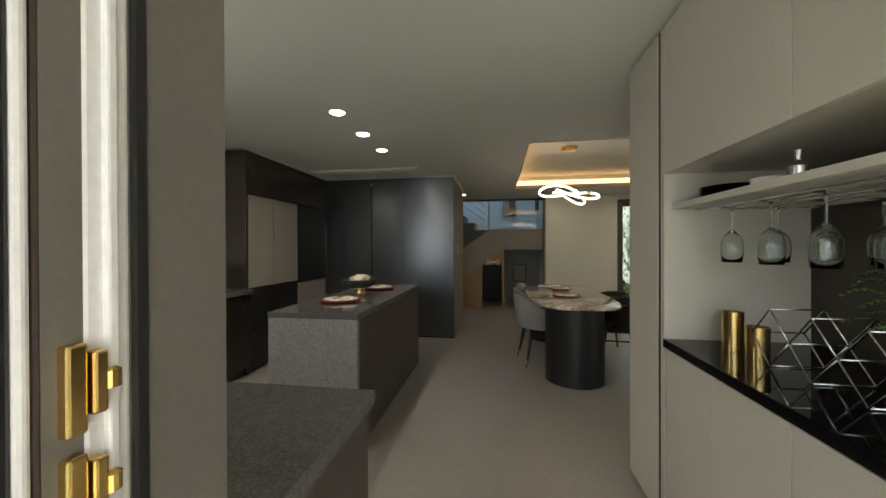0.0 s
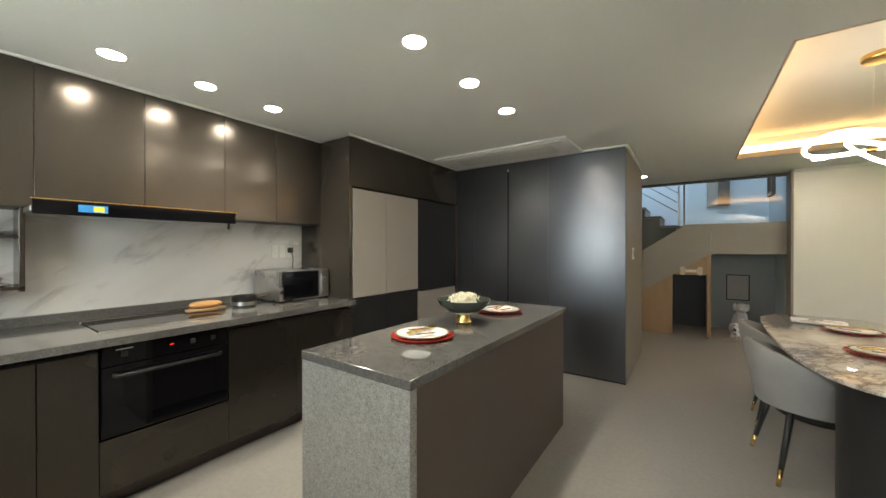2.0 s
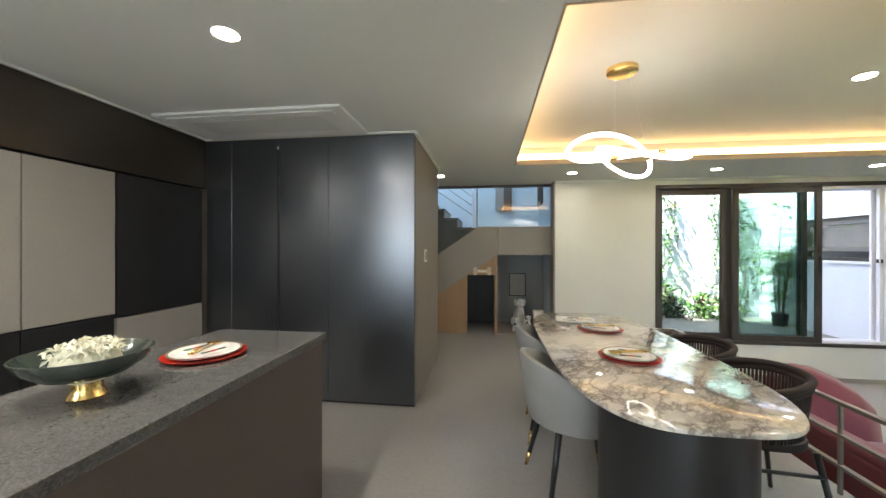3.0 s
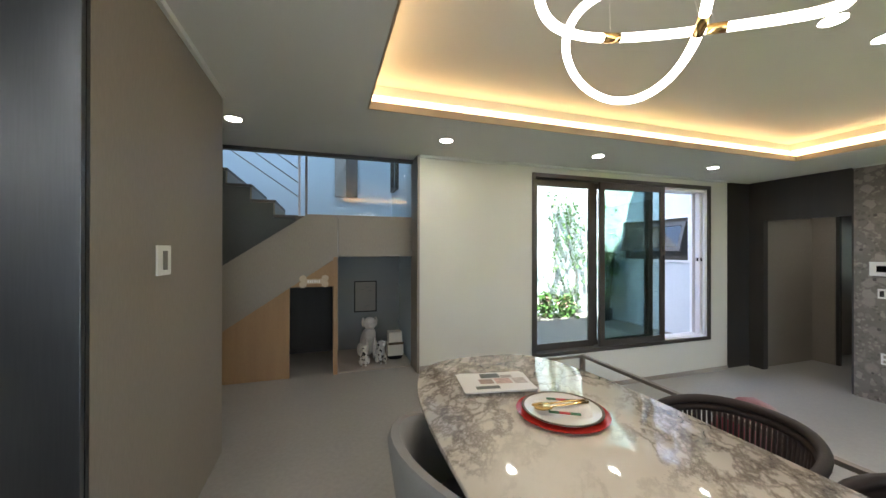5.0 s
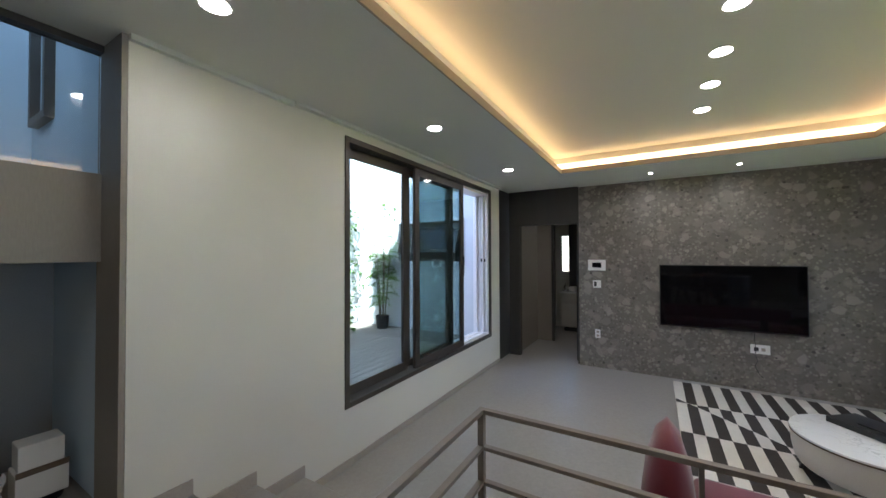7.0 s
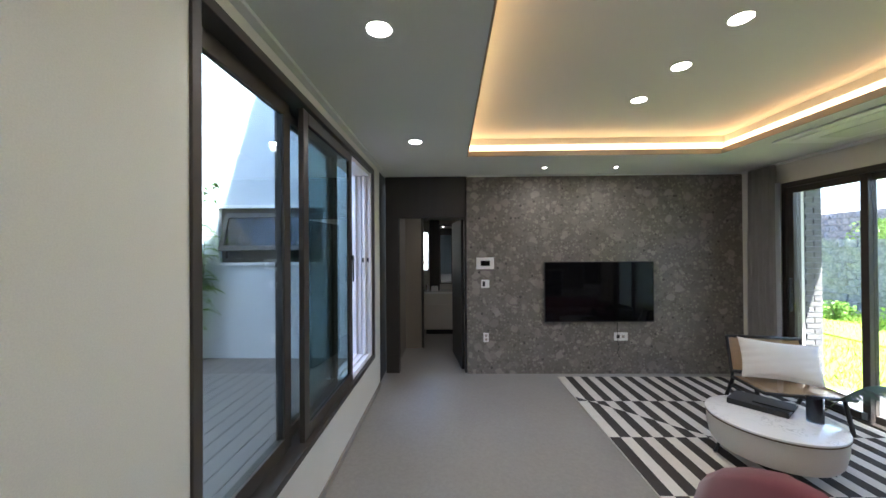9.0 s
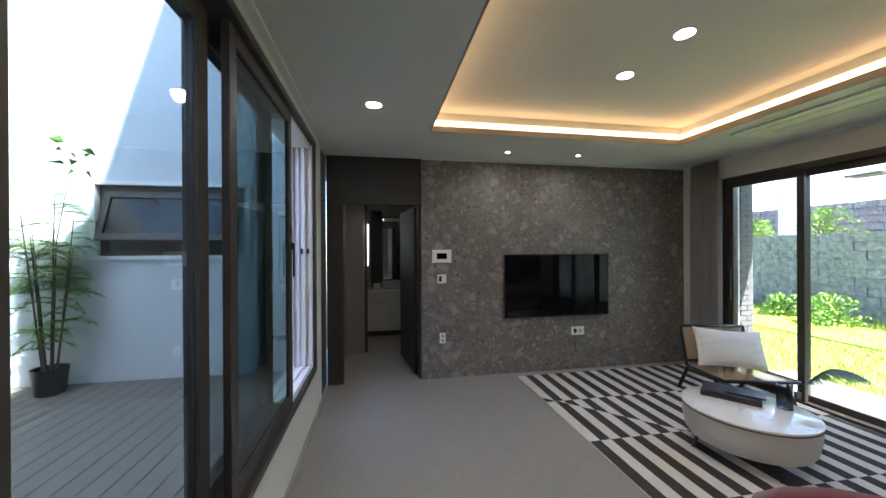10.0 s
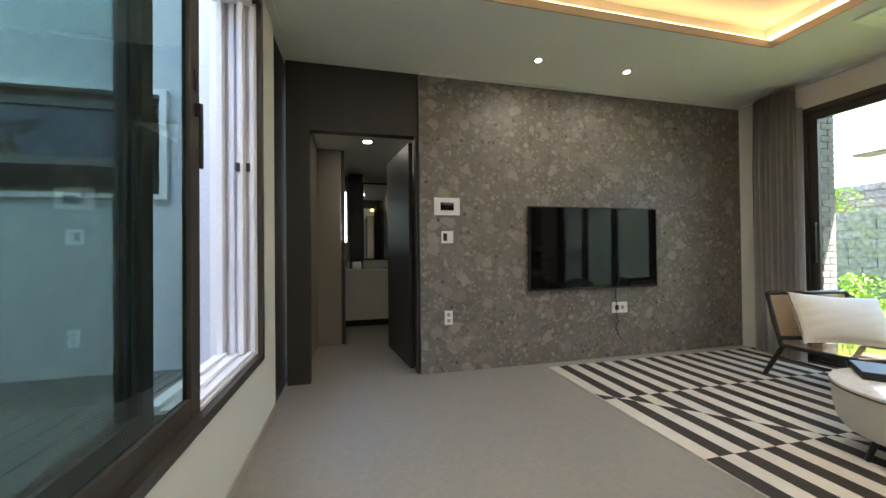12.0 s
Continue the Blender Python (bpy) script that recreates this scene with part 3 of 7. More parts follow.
# ---- recessed lighting ----
def downlight(x, y, z, r, watts, label, spot=True):
    t = thing("downlight", (x, y, z), label, "downlight", "recessed downlights")
    part("trim_ring", lathe([(r, 0), (r + 0.008, -0.004), (r + 0.008, 0.0)], (x, y, z), 24, False), WHITE, t)
    part("diffuser", lathe([(0.0005, -0.003), (r, -0.003), (r, 0.0), (0.0005, 0.0)], (x, y, z), 24), LAMP, t)
    if spot:
        s = new("downlight_beam", bpy.data.lights.new("downlight_beam", "SPOT"))
        s.data.energy, s.data.spot_size, s.data.spot_blend = watts, radians(165), 1.0
        s.data.shadow_soft_size, s.data.color = r, (1.0, 0.98, 0.93)
        s.location = (x, y, z - 0.02)

KL = "round white recessed ceiling downlight, switched on"
for x, y in ((-0.76, 2.85), (-0.76, 3.38), (-0.76, 3.92), (-2.135, 2.03), (-2.135, 2.47), (-2.14, 2.91), (-1.64, 1.265), (-1.20, 1.256)):
    downlight(x, y, CEIL, 0.052, 2.1, KL)
for x, y, watts in ((-0.21, 7.28, 0.35), (1.56, 7.28, 0.5), (3.31, 7.27, 1.5), (5.07, 7.27, 1.5)):
    downlight(x, y, CEIL, 0.055, watts, KL)
for x in (3.12, 3.64, 4.16, 4.72):
    downlight(x, 5.29, LID, 0.055, 2.2, KL)
for y in (5.71, 4.79):
    downlight(6.23, y, CEIL, 0.022, 1.2, "tiny white recessed spotlight near the stone wall")
downlight(7.6, 7.14, 1.98, 0.045, 0.25, "round white recessed hallway downlight, switched on")

t = thing("led_strip", (3.2, 5.3, CEIL + 0.05), "warm white led strip hidden behind the ceiling recess lip", "led strip")
for lo, hi in (((C0 - CAV + 0.001, D0 - 0.09), (C0 - CAV + 0.012, D1 + 0.09)), ((C1 + CAV - 0.012, D0 - 0.09), (C1 + CAV - 0.001, D1 + 0.09)), ((C0 - 0.09, D0 - CAV + 0.001), (C1 + 0.09, D0 - CAV + 0.012)), ((C0 - 0.09, D1 + CAV - 0.012), (C1 + 0.09, D1 + CAV - 0.001))):
    part("strip", box((*lo, CEIL + 0.05), (*hi, CEIL + 0.15)), COVE, t)

# ---- courtyard window: bronze sliding frame with a white inner frame ----
win = structure("window_1", boxes(((2.845, 7.838, 0.035), (2.895, 8.09, 2.28), 0.003), ((5.80, 7.838, 0.035), (5.85, 7.866, 2.28), 0.003),
                                  ((2.895, 7.838, 0.035), (5.80, 8.09, 0.080), 0.003), ((2.895, 7.838, 2.230), (5.80, 8.09, 2.28), 0.003)),
                BRONZE, "wide bronze-framed sliding window to the courtyard, one side open", "window")


def sash(x0, x1, y, z0, z1, glass, parent, st=0.055, d=0.035, mat=BRONZE):
    bm = boxes(((x0, y, z0), (x0 + st, y + d, z1), 0.003), ((x1 - st, y, z0), (x1, y + d, z1), 0.003),
               ((x0 + st, y, z0), (x1 - st, y + d, z0 + st), 0.003), ((x0 + st, y, z1 - st), (x1 - st, y + d, z1), 0.003))
    s = part("sash", bm, mat, parent)
    g = part("pane", box((x0 + st, y + d * 0.4, z0 + st), (x1 - st, y + d * 0.4 + 0.008, z1 - st)), glass, s)
    g.visible_shadow = False
    return s


s = sash(2.896, 3.845, 7.945, 0.080, 2.230, PALE_GLASS, win, 0.085)
part("handle", boxes(((2.925, 7.925, 0.72), (2.955, 7.945, 1.16), 0.006), ((2.930, 7.890, 0.76), (2.950, 7.925, 1.10), 0.008)), BLACK, s, "black pull handle")
s = sash(3.875, 4.995, 7.872, 0.080, 2.230, TEAL_GLASS, win, 0.08)
part("handle", boxes(((4.945, 7.845, 1.02), (4.963, 7.858, 1.27), 0.004), ((4.947, 7.858, 1.22), (4.961, 7.872, 1.27), 0.003), ((4.943, 7.866, 1.32), (4.967, 7.8725, 1.40), 0.002)), BLACK, s, "black pull handle")
sash(3.86, 4.90, 7.988, 0.080, 2.230, PALE_GLASS, win, 0.07, 0.04)
sash(3.90, 4.885, 8.034, 0.080, 2.230, GLASS, win, 0.06, 0.045)
# white inner track frame seen in the open part
bm = bmesh.new()
for k in range(4):
    add_box(bm, (5.76 - 0.03 * (k % 2), 7.87 + 0.055 * k, 0.10), (5.80, 7.90 + 0.055 * k, 2.20), 0.004)
add_box(bm, (5.79, 7.867, 0.081), (5.846, 8.12, 2.229))
add_box(bm, (5.0, 7.870, 0.081), (5.79, 8.10, 0.095))
for k in range(3):
    add_box(bm, (5.0, 7.88 + 0.07 * k, 0.095), (5.76, 7.90 + 0.07 * k, 0.115), 0.002)
add_box(bm, (5.0, 7.88, 2.19), (5.76, 8.10, 2.229))
part("inner_frame", bm, WHITE_PVC, win, "white ribbed inner window frame")
for y, z in ((7.884, 1.18), (7.94, 1.18)):
    part("latch", box((5.715, y, z), (5.731, y + 0.02, z + 0.05), 0.002), BLACK, win, "small black latch")

# ---- garden sliding doors ----
sd = structure("window_2", boxes(((6.0, 2.68, LF), (6.05, 2.87, 2.10), 0.003), ((2.60, 2.68, LF), (2.65, 2.87, 2.10), 0.003),
                                 ((2.65, 2.68, LF), (6.0, 2.87, LF + 0.03), 0.003), ((2.65, 2.68, 2.04), (6.0, 2.87, 2.10), 0.003)), BRONZE, "tall bronze-framed sliding doors to the garden", "sliding door")
for i, (a, b) in enumerate(((5.17, 6.0), (4.32, 5.25), (3.48, 4.40), (2.65, 3.56))):
    s = sash(a, b, 2.80 - 0.06 * (i % 2), LF + 0.03, 2.04, GLASS, sd, 0.07, 0.045)
    if i == 0:
        part("handle", box((5.94, 2.85, 0.55), (5.965, 2.885, 0.95), 0.006), BLACK, s, "dark lever handle")
        part("floor_guide", box((5.19, 2.846, LF + 0.05), (5.23, 2.87, LF + 0.12), 0.004), STEEL, s)

# lobby opening, unseen and added for daylight, and the bathroom window
d = structure("window_3", boxes(((-0.5, -1.32, 0.0), (-0.43, -1.25, 2.25)), ((1.73, -1.32, 0.0), (1.8, -1.25, 2.25)), ((-0.43, -1.32, 2.18), (1.73, -1.25, 2.25))), BRONZE, "unseen glazed lobby opening, added to let daylight in", "door")
g = part("pane", box((-0.43, -1.29, 0.0), (1.73, -1.28, 2.18)), GLASS, d)
g.visible_shadow = False
d = structure("window_4", boxes(((9.57, 7.40, 0.85), (9.62, 7.43, 1.75)), ((9.57, 7.59, 0.85), (9.62, 7.62, 1.75)), ((9.57, 7.43, 0.85), (9.62, 7.59, 0.88)), ((9.57, 7.43, 1.72), (9.62, 7.59, 1.75))), WHITE_PVC, "narrow white bathroom window", "window")
g = part("pane", box((9.59, 7.43, 0.88), (9.598, 7.59, 1.72)), GLASS, d)
g.visible_shadow = False

d = structure("window_7", boxes(((-1.85, 0.46, 1.15), (-1.80, 0.52, 2.05), 0.003), ((-0.95, 0.46, 1.15), (-0.90, 0.52, 2.05), 0.003), ((-1.80, 0.46, 1.15), (-0.95, 0.52, 1.20), 0.003), ((-1.80, 0.46, 2.00), (-0.95, 0.52, 2.05), 0.003)), WHITE_PVC, "white kitchen window over the sink", "window")
g = part("pane", box((-1.80, 0.485, 1.20), (-0.95, 0.493, 2.00)), GLASS, d)
g.visible_shadow = False

# ---- doorway where the walk begins ----
j = thing("door_jamb", (0.18, 0.50, 0.0), "door jamb with dark gasket, white strip and brown edge with brass latch", "door jamb")
part("gasket", box((0.165, 0.494, 0), (0.183, 0.507, 2.34), 0.003), BLACK, j, "black rubber gasket")
part("white_strip", boxes(((0.150, 0.461, 0), (0.181, 0.494, 2.34), 0.004), ((0.178, 0.474, 0), (0.186, 0.482, 2.34), 0.002)), WHITE_PVC, j, "glossy white metal door stop")
part("leaf_edge", box((0.12, 0.436, 0), (0.1795, 0.461, 2.34), 0.003), EDGE_BROWN, j, "dark brown door edge")
part("outer_strip", box((0.12, 0.428, 0), (0.180, 0.436, 2.34), 0.003), WHITE_PVC, j)
part("outer_frame", box((-0.55, 0.38, 0), (0.178, 0.428, 2.34), 0.003), BLACK, j)
for z in (1.231, 1.158):
    l_ = part("latch", boxes(((0.174, 0.448, z - 0.025), (0.188, 0.460, z + 0.035), 0.002), ((0.176, 0.462, z - 0.015), (0.190, 0.471, z + 0.028), 0.002)), GOLD, j, "brass strike latch")
    part("bolt", lathe([(0.006, 0), (0.006, 0.012), (0.003, 0.014)], (0.186, 0.475, z), 12), GOLD, l_)

# ---- kitchen ----
def cabinet(name, lo, hi, face, doors, mat, label, category, group="", gap=0.003, toe=0.0, handles=()):
    """A unit with a carcass and door leaves on one face ('+x', '-x', '+y', '-y'). doors: fractions along the face, z split pairs."""
    ax, sg = (0 if face[1] == "x" else 1), (1 if face[0] == "+" else -1)
    base = [(lo[0] + hi[0]) / 2, (lo[1] + hi[1]) / 2, lo[2]]
    t = thing(name, base, label, category, group)
    a, b = list(lo), list(hi)
    if sg > 0:
        b[ax] -= 0.02
    else:
        a[ax] += 0.02
    part("body", box(a, b), BLACK if mat in (LACQUER, STEEL_PANEL, UMBER, BASELAC) else mat, t)
    u = 1 - ax
    for u0, u1, z0, z1 in doors:
        p, q = [0, 0, z0 + gap / 2], [0, 0, z1 - gap / 2]
        p[u], q[u] = u0 + gap / 2, u1 - gap / 2
        p[ax], q[ax] = (b[ax], hi[ax]) if sg > 0 else (lo[ax], a[ax])
        part("door", box(p, q, 0.0015), mat, t)
    return t


# base units along the splashback
BF = -2.08
for y0, y1, n in ((1.30, 1.758, 1), (1.758, 1.967, 1)):
    cabinet("base_cabinet", (-2.845, y0, 0.10), (BF, y1, 0.835), "+x", [(y0, y1, 0.10, 0.83)], BASELAC, "dark bronze laminate base cabinet with handleless door", "cabinet", "kitchen base units")
cabinet("base_cabinet", (-2.845, 1.967, 0.10), (BF, 2.577, 0.375), "+x", [(1.967, 2.577, 0.10, 0.375)], BASELAC, "dark bronze laminate drawer under the oven", "cabinet", "kitchen base units")
for y0, y1 in ((2.577, 3.054), (3.054, 3.598)):
    cabinet("base_cabinet", (-2.845, y0, 0.10), (BF, y1, 0.835), "+x", [(y0, y1, 0.10, 0.83)], BASELAC, "dark bronze laminate base cabinet with handleless door", "cabinet", "kitchen base units")
solid("plinth", boxes(((-2.845, 1.20, 0.0), (-2.16, 3.60, 0.10))), UMBER, "dark recessed plinth under the base units", "plinth")

oven = thing("oven", (-2.4, 2.27, 0.378), "black glass built-in oven under the hob", "oven")
part("body", box((-2.80, 1.975, 0.38), (-2.10, 2.57, 0.868)), BLACK, oven)
part("door", box((-2.10, 1.975, 0.385), (-2.076, 2.57, 0.745), 0.003), SCREEN, oven, "black glass oven door")
part("control_panel", box((-2.10, 1.975, 0.750), (-2.076, 2.57, 0.866), 0.003), SCREEN, oven, "black glass control panel")
part("handle", tube([(-2.07, 2.02, 0.70), (-2.04, 2.03, 0.70), (-2.04, 2.515, 0.70), (-2.07, 2.525, 0.70)], 0.010, 10), BLACK, oven, "black bar handle", True)
for y in (2.05, 2.36, 2.47):
    part("knob", box((-2.076, y, 0.79), (-2.066, y + 0.028, 0.818), 0.004), BLACK, oven)
part("logo_bar", box((-2.0758, 2.03, 0.825), (-2.075, 2.10, 0.832)), STEEL, oven)
part("display", box((-2.0758, 2.262, 0.803), (-2.075, 2.282, 0.810)), emitter("red_led_digits", (1.0, 0.03, 0.01), 0.03), oven, "red led clock digits")

# worktop and peninsula
SINK = (-1.57, 0.80, -0.665, 1.215)
wt = thing("worktop", (-1.4, 1.0, 0.86), "grey speckled granite worktop running round the peninsula", "worktop")
for lo, hi in (((-2.84, 0.60), (SINK[0], 1.285)), ((SINK[2], 0.60), (0.092, 1.285)), ((SINK[0], 0.60), (SINK[2], SINK[1])), ((SINK[0], SINK[3]), (SINK[2], 1.285)), ((-2.84, 1.285), (-2.035, 3.60))):
    part("slab", box((*lo, 0.86), (*hi, 0.90)), GRANITE_TOP, wt)
part("upstand", box((-2.84, 0.64, 0.90), (-2.80, 3.60, 0.955)), GRANITE_TOP, wt)
cabinet("peninsula_cabinet", (-1.55, 0.62, 0.08), (-0.62, 1.262, 0.56), "+y", [(-1.55, -1.08, 0.08, 0.555), (-1.08, -0.62, 0.08, 0.555)], BASELAC, "dark bronze laminate sink cabinet of the peninsula", "cabinet", "kitchen base units")
cabinet("peninsula_cabinet", (-2.06, 0.62, 0.08), (-1.56, 1.262, 0.84), "+y", [(-2.06, -1.56, 0.08, 0.84)], BASELAC, "dark bronze laminate corner cabinet of the peninsula", "cabinet", "kitchen base units")
cabinet("peninsula_cabinet", (-0.61, 0.62, 0.08), (0.03, 1.262, 0.84), "+y", [(-0.61, 0.03, 0.08, 0.84)], BASELAC, "dark bronze laminate end cabinet of the peninsula", "cabinet", "kitchen base units")
solid("end_panel", box((0.032, 0.60, 0.0), (0.075, 1.27, 0.858), 0.002), UMBER, "dark umber end panel of the peninsula", "panel")

sink = thing("sink", (-1.1, 1.0, 0.70), "stainless steel undermount sink with dish rack", "sink")
x0, y0, x1, y1 = SINK
bm = boxes(((x0, y0, 0.70), (x1, y1, 0.71), 0.0), ((x0 - 0.004, y0, 0.71), (x0, y1, 0.898)), ((x1, y0, 0.71), (x1 + 0.004, y1, 0.898)), ((x0, y0 - 0.004, 0.71), (x1, y0, 0.898)), ((x0, y1, 0.71), (x1, y1 + 0.004, 0.898)))
part("basin", bm, varied("satin_steel_basin", (0.58, 0.58, 0.58), (0.66, 0.66, 0.65), 4, 0.42, 1.0, grain=220, bump_by=0.04), sink, "brushed steel basin")
bm = boxes(((x0 - 0.018, y0 - 0.018, 0.90), (x0, y1 + 0.018, 0.904), 0.001), ((x1, y0 - 0.018, 0.90), (x1 + 0.018, y1 + 0.018, 0.904), 0.001), ((x0, y0 - 0.018, 0.90), (x1, y0, 0.904), 0.001), ((x0, y1, 0.90), (x1, y1 + 0.018, 0.904), 0.001))
part("rim", bm, STEEL, sink)
tray = part("drain_tray", boxes(((-1.02, y0 + 0.01, 0.86), (-0.675, y1 - 0.01, 0.866)), ((-1.02, y0 + 0.01, 0.866), (-1.012, y1 - 0.01, 0.885)), ((-0.683, y0 + 0.01, 0.866), (-0.675, y1 - 0.01, 0.885))), STEEL, sink, "brushed steel drain tray")
for i in range(7):
    part("slot", box((-0.80, 0.99 + 0.026 * i, 0.8662), (-0.735, 0.999 + 0.026 * i, 0.8675)), BLACK, tray)
part("wire_rail", tube([(-1.02, y0 + 0.02, 0.885), (-1.02, y1 - 0.02, 0.885), (-0.68, y1 - 0.02, 0.885), (-0.68, y0 + 0.02, 0.885)], 0.005, 8, True), CHROME, sink, "chrome wire rail", True)
part("strainer", lathe([(0.05, 0), (0.075, 0.006), (0.08, 0.03), (0.074, 0.032), (0.068, 0.012), (0.001, 0.010)], (-0.785, 1.085, 0.867), 28, False), BLACK, sink, "round black strainer", True)

faucet = thing("faucet", (-1.13, 0.70, 0.90), "chrome gooseneck kitchen faucet behind the sink", "faucet")
part("base", lathe([(0.027, 0), (0.027, 0.01), (0.022, 0.03), (0.02, 0.08)], (-1.13, 0.70, 0.90), 20), CHROME, faucet, "", 40)
pts = [(-1.13, 0.70, 0.97)] + [(-1.13 + 0.04 * (1 - math.cos(a)), 0.70 + 0.11 * (1 - math.cos(a)), 1.20 + 0.115 * math.sin(a)) for a in [math.pi * k / 14 for k in range(15)]] + [(-1.05, 0.925, 1.17)]
part("spout", tube(pts, 0.012, 12), CHROME, faucet, "", True)
part("spray_head", lathe([(0.015, 0.0), (0.019, 0.004), (0.017, 0.03), (0.0135, 0.07)], (-1.05, 0.925, 1.115), 16), CHROME, faucet, "flared chrome spray head", 40)
part("lever", tube([(-1.11, 0.70, 0.955), (-1.05, 0.70, 0.985)], 0.006, 8), CHROME, faucet, "", True)
solid("plastic_bowl", lathe([(0.001, 0.0), (0.03, 0.0), (0.052, 0.035), (0.055, 0.06), (0.052, 0.06), (0.048, 0.036), (0.028, 0.004), (0.001, 0.004)], (-0.79, 0.965, 0.8665), 28, False), material("pale_blue_plastic", (0.30, 0.42, 0.60), 0.35), "pale blue plastic bowl on the drain tray", "bowl", smooth=40)

vase = solid("vase", lathe([(0.001, 0.0), (0.068, 0.0), (0.078, 0.04), (0.081, 0.10), (0.078, 0.17), (0.069, 0.235), (0.058, 0.285), (0.046, 0.318), (0.033, 0.35), (0.0262, 0.378), (0.0252, 0.395), (0.028, 0.422), (0.037, 0.446), (0.051, 0.462), (0.0515, 0.465), (0.049, 0.4655), (0.036, 0.451), (0.026, 0.43), (0.022, 0.39)], (-0.080, 0.745, 0.901), 48, False), WHITE,
             "tall matt white ceramic vase with ribbed lower body", "vase", smooth=40)
bm = bmesh.new()
for i in range(168):
    a, turn = 2 * math.pi * (i // 2) / 84, 2.2 if i % 2 else -3.2
    add_tube(bm, [(-0.080 + (r + 0.0002) * math.cos(a + h * turn), 0.745 + (r + 0.0002) * math.sin(a + h * turn), 0.901 + h) for r, h in ((0.070, 0.012), (0.078, 0.04), (0.081, 0.10), (0.078, 0.17), (0.069, 0.235), (0.058, 0.285))], 0.0009, 4)
r_ = part("ribbing", bm, material("grey_scored_glaze", (0.17, 0.155, 0.135), 0.8), None, "grey cross-scored lower body")
r_.parent = vase

cv = thing("planter_vase", (-0.33, 0.775, 0.901), "wide white ceramic vessel with grey cross-scored sides", "vase")
part("body", lathe([(0.001, 0.0), (0.072, 0.0), (0.084, 0.05), (0.090, 0.13), (0.089, 0.21), (0.084, 0.262), (0.080, 0.264), (0.083, 0.21), (0.082, 0.13), (0.070, 0.03), (0.001, 0.02)], (-0.33, 0.775, 0.901), 48, False), WHITE, cv, "", 40)
bm = bmesh.new()
for i in range(168):
    a, turn = 2 * math.pi * (i // 2) / 84, 2.2 if i % 2 else -3.2
    add_tube(bm, [(-0.33 + (r + 0.0002) * math.cos(a + h * turn), 0.775 + (r + 0.0002) * math.sin(a + h * turn), 0.901 + h) for r, h in ((0.075, 0.012), (0.084, 0.05), (0.090, 0.13), (0.089, 0.21), (0.0855, 0.25))], 0.0009, 4)
part("ribbing", bm, bpy.data.materials["grey_scored_glaze"], cv, "grey cross-scored side")

vase.matrix_basis = Matrix.Translation((0, 0, 0.901 * 0.055)) @ Matrix.Diagonal((1, 1, 0.945, 1))

# upper units
UF, UB = -2.53, -2.845
ups = [0.65, 1.02, 1.393, 1.802, 2.273, 2.753, 3.16, 3.60]
for a, b in zip(ups, ups[1:]):
    cabinet("wall_cabinet", (UB, a, 1.575), (UF, b, 2.352), "+x", [(a, b, 1.575, 2.352)], LACQUER, "dark bronze laminate wall cabinet, closed", "cabinet", "kitchen wall units")
solid("splashback", box((-2.848, 0.62, 0.956), (-2.838, 3.60, 1.575)), SPLASH, "white marble splashback with grey veins", "splashback")

hood = thing("range_hood", (-2.6, 2.26, 1.53), "slim black glass range hood under the wall cabinets", "range hood")
part("body", box((-2.83, 1.77, 1.545), (-2.37, 2.755, 1.572), 0.002), STEEL, hood, "brushed steel hood body")
part("front_glass", box((-2.37, 1.775, 1.530), (-2.352, 2.75, 1.605), 0.003), SCREEN, hood, "black glass fascia")
part("trim", box((-2.372, 1.77, 1.606), (-2.352, 2.755, 1.612), 0.001), GOLD, hood)
part("sticker", box((-2.3515, 1.94, 1.55), (-2.351, 2.06, 1.59)), material("blue_sticker", (0.02, 0.22, 0.55), 0.4), hood, "blue and yellow energy sticker")
part("sticker_patch", box((-2.3508, 2.0, 1.555), (-2.3504, 2.045, 1.585)), material("yellow_sticker", (0.75, 0.6, 0.05), 0.4), hood)
part("nozzle", box((-2.60, 2.80, 1.50), (-2.585, 2.815, 1.574), 0.003), BLACK, hood)

# open shelf below the wall cabinets
sh = thing("wall_shelf", (-2.72, 1.2, 1.12), "dark metal wall shelf holding teaware", "shelf")
for y in (0.66, 1.255, 1.755):
    part("upright", box((-2.838, y, 1.12), (-2.60, y + 0.022, 1.575), 0.002), LACQUER, sh)
part("board", box((-2.838, 0.66, 1.130), (-2.60, 1.777, 1.148), 0.002), LACQUER, sh)
part("board", box((-2.838, 1.277, 1.410), (-2.60, 1.755, 1.425), 0.002), LACQUER, sh)


def cup(x, y, z, s=1.0):
    t = thing("teacup", (x, y, z), "silver-rimmed teacup on a saucer", "cup", "teaware")
    part("saucer", lathe([(0.001, 0), (0.045 * s, 0.001), (0.07 * s, 0.010), (0.068 * s, 0.012), (0.001, 0.006)], (x, y, z), 24, False), PORCELAIN, t, "", 40)
    part("bowl", lathe([(0.02 * s, 0.006), (0.035 * s, 0.015), (0.042 * s, 0.05), (0.039 * s, 0.05), (0.03 * s, 0.018)], (x, y, z), 24, False), STEEL, t, "", 40)
    part("handle", tube([(x, y + 0.04 * s, z + 0.042), (x, y + 0.065 * s, z + 0.036), (x, y + 0.058 * s, z + 0.02), (x, y + 0.036 * s, z + 0.018)], 0.004, 6), STEEL, t, "", True)

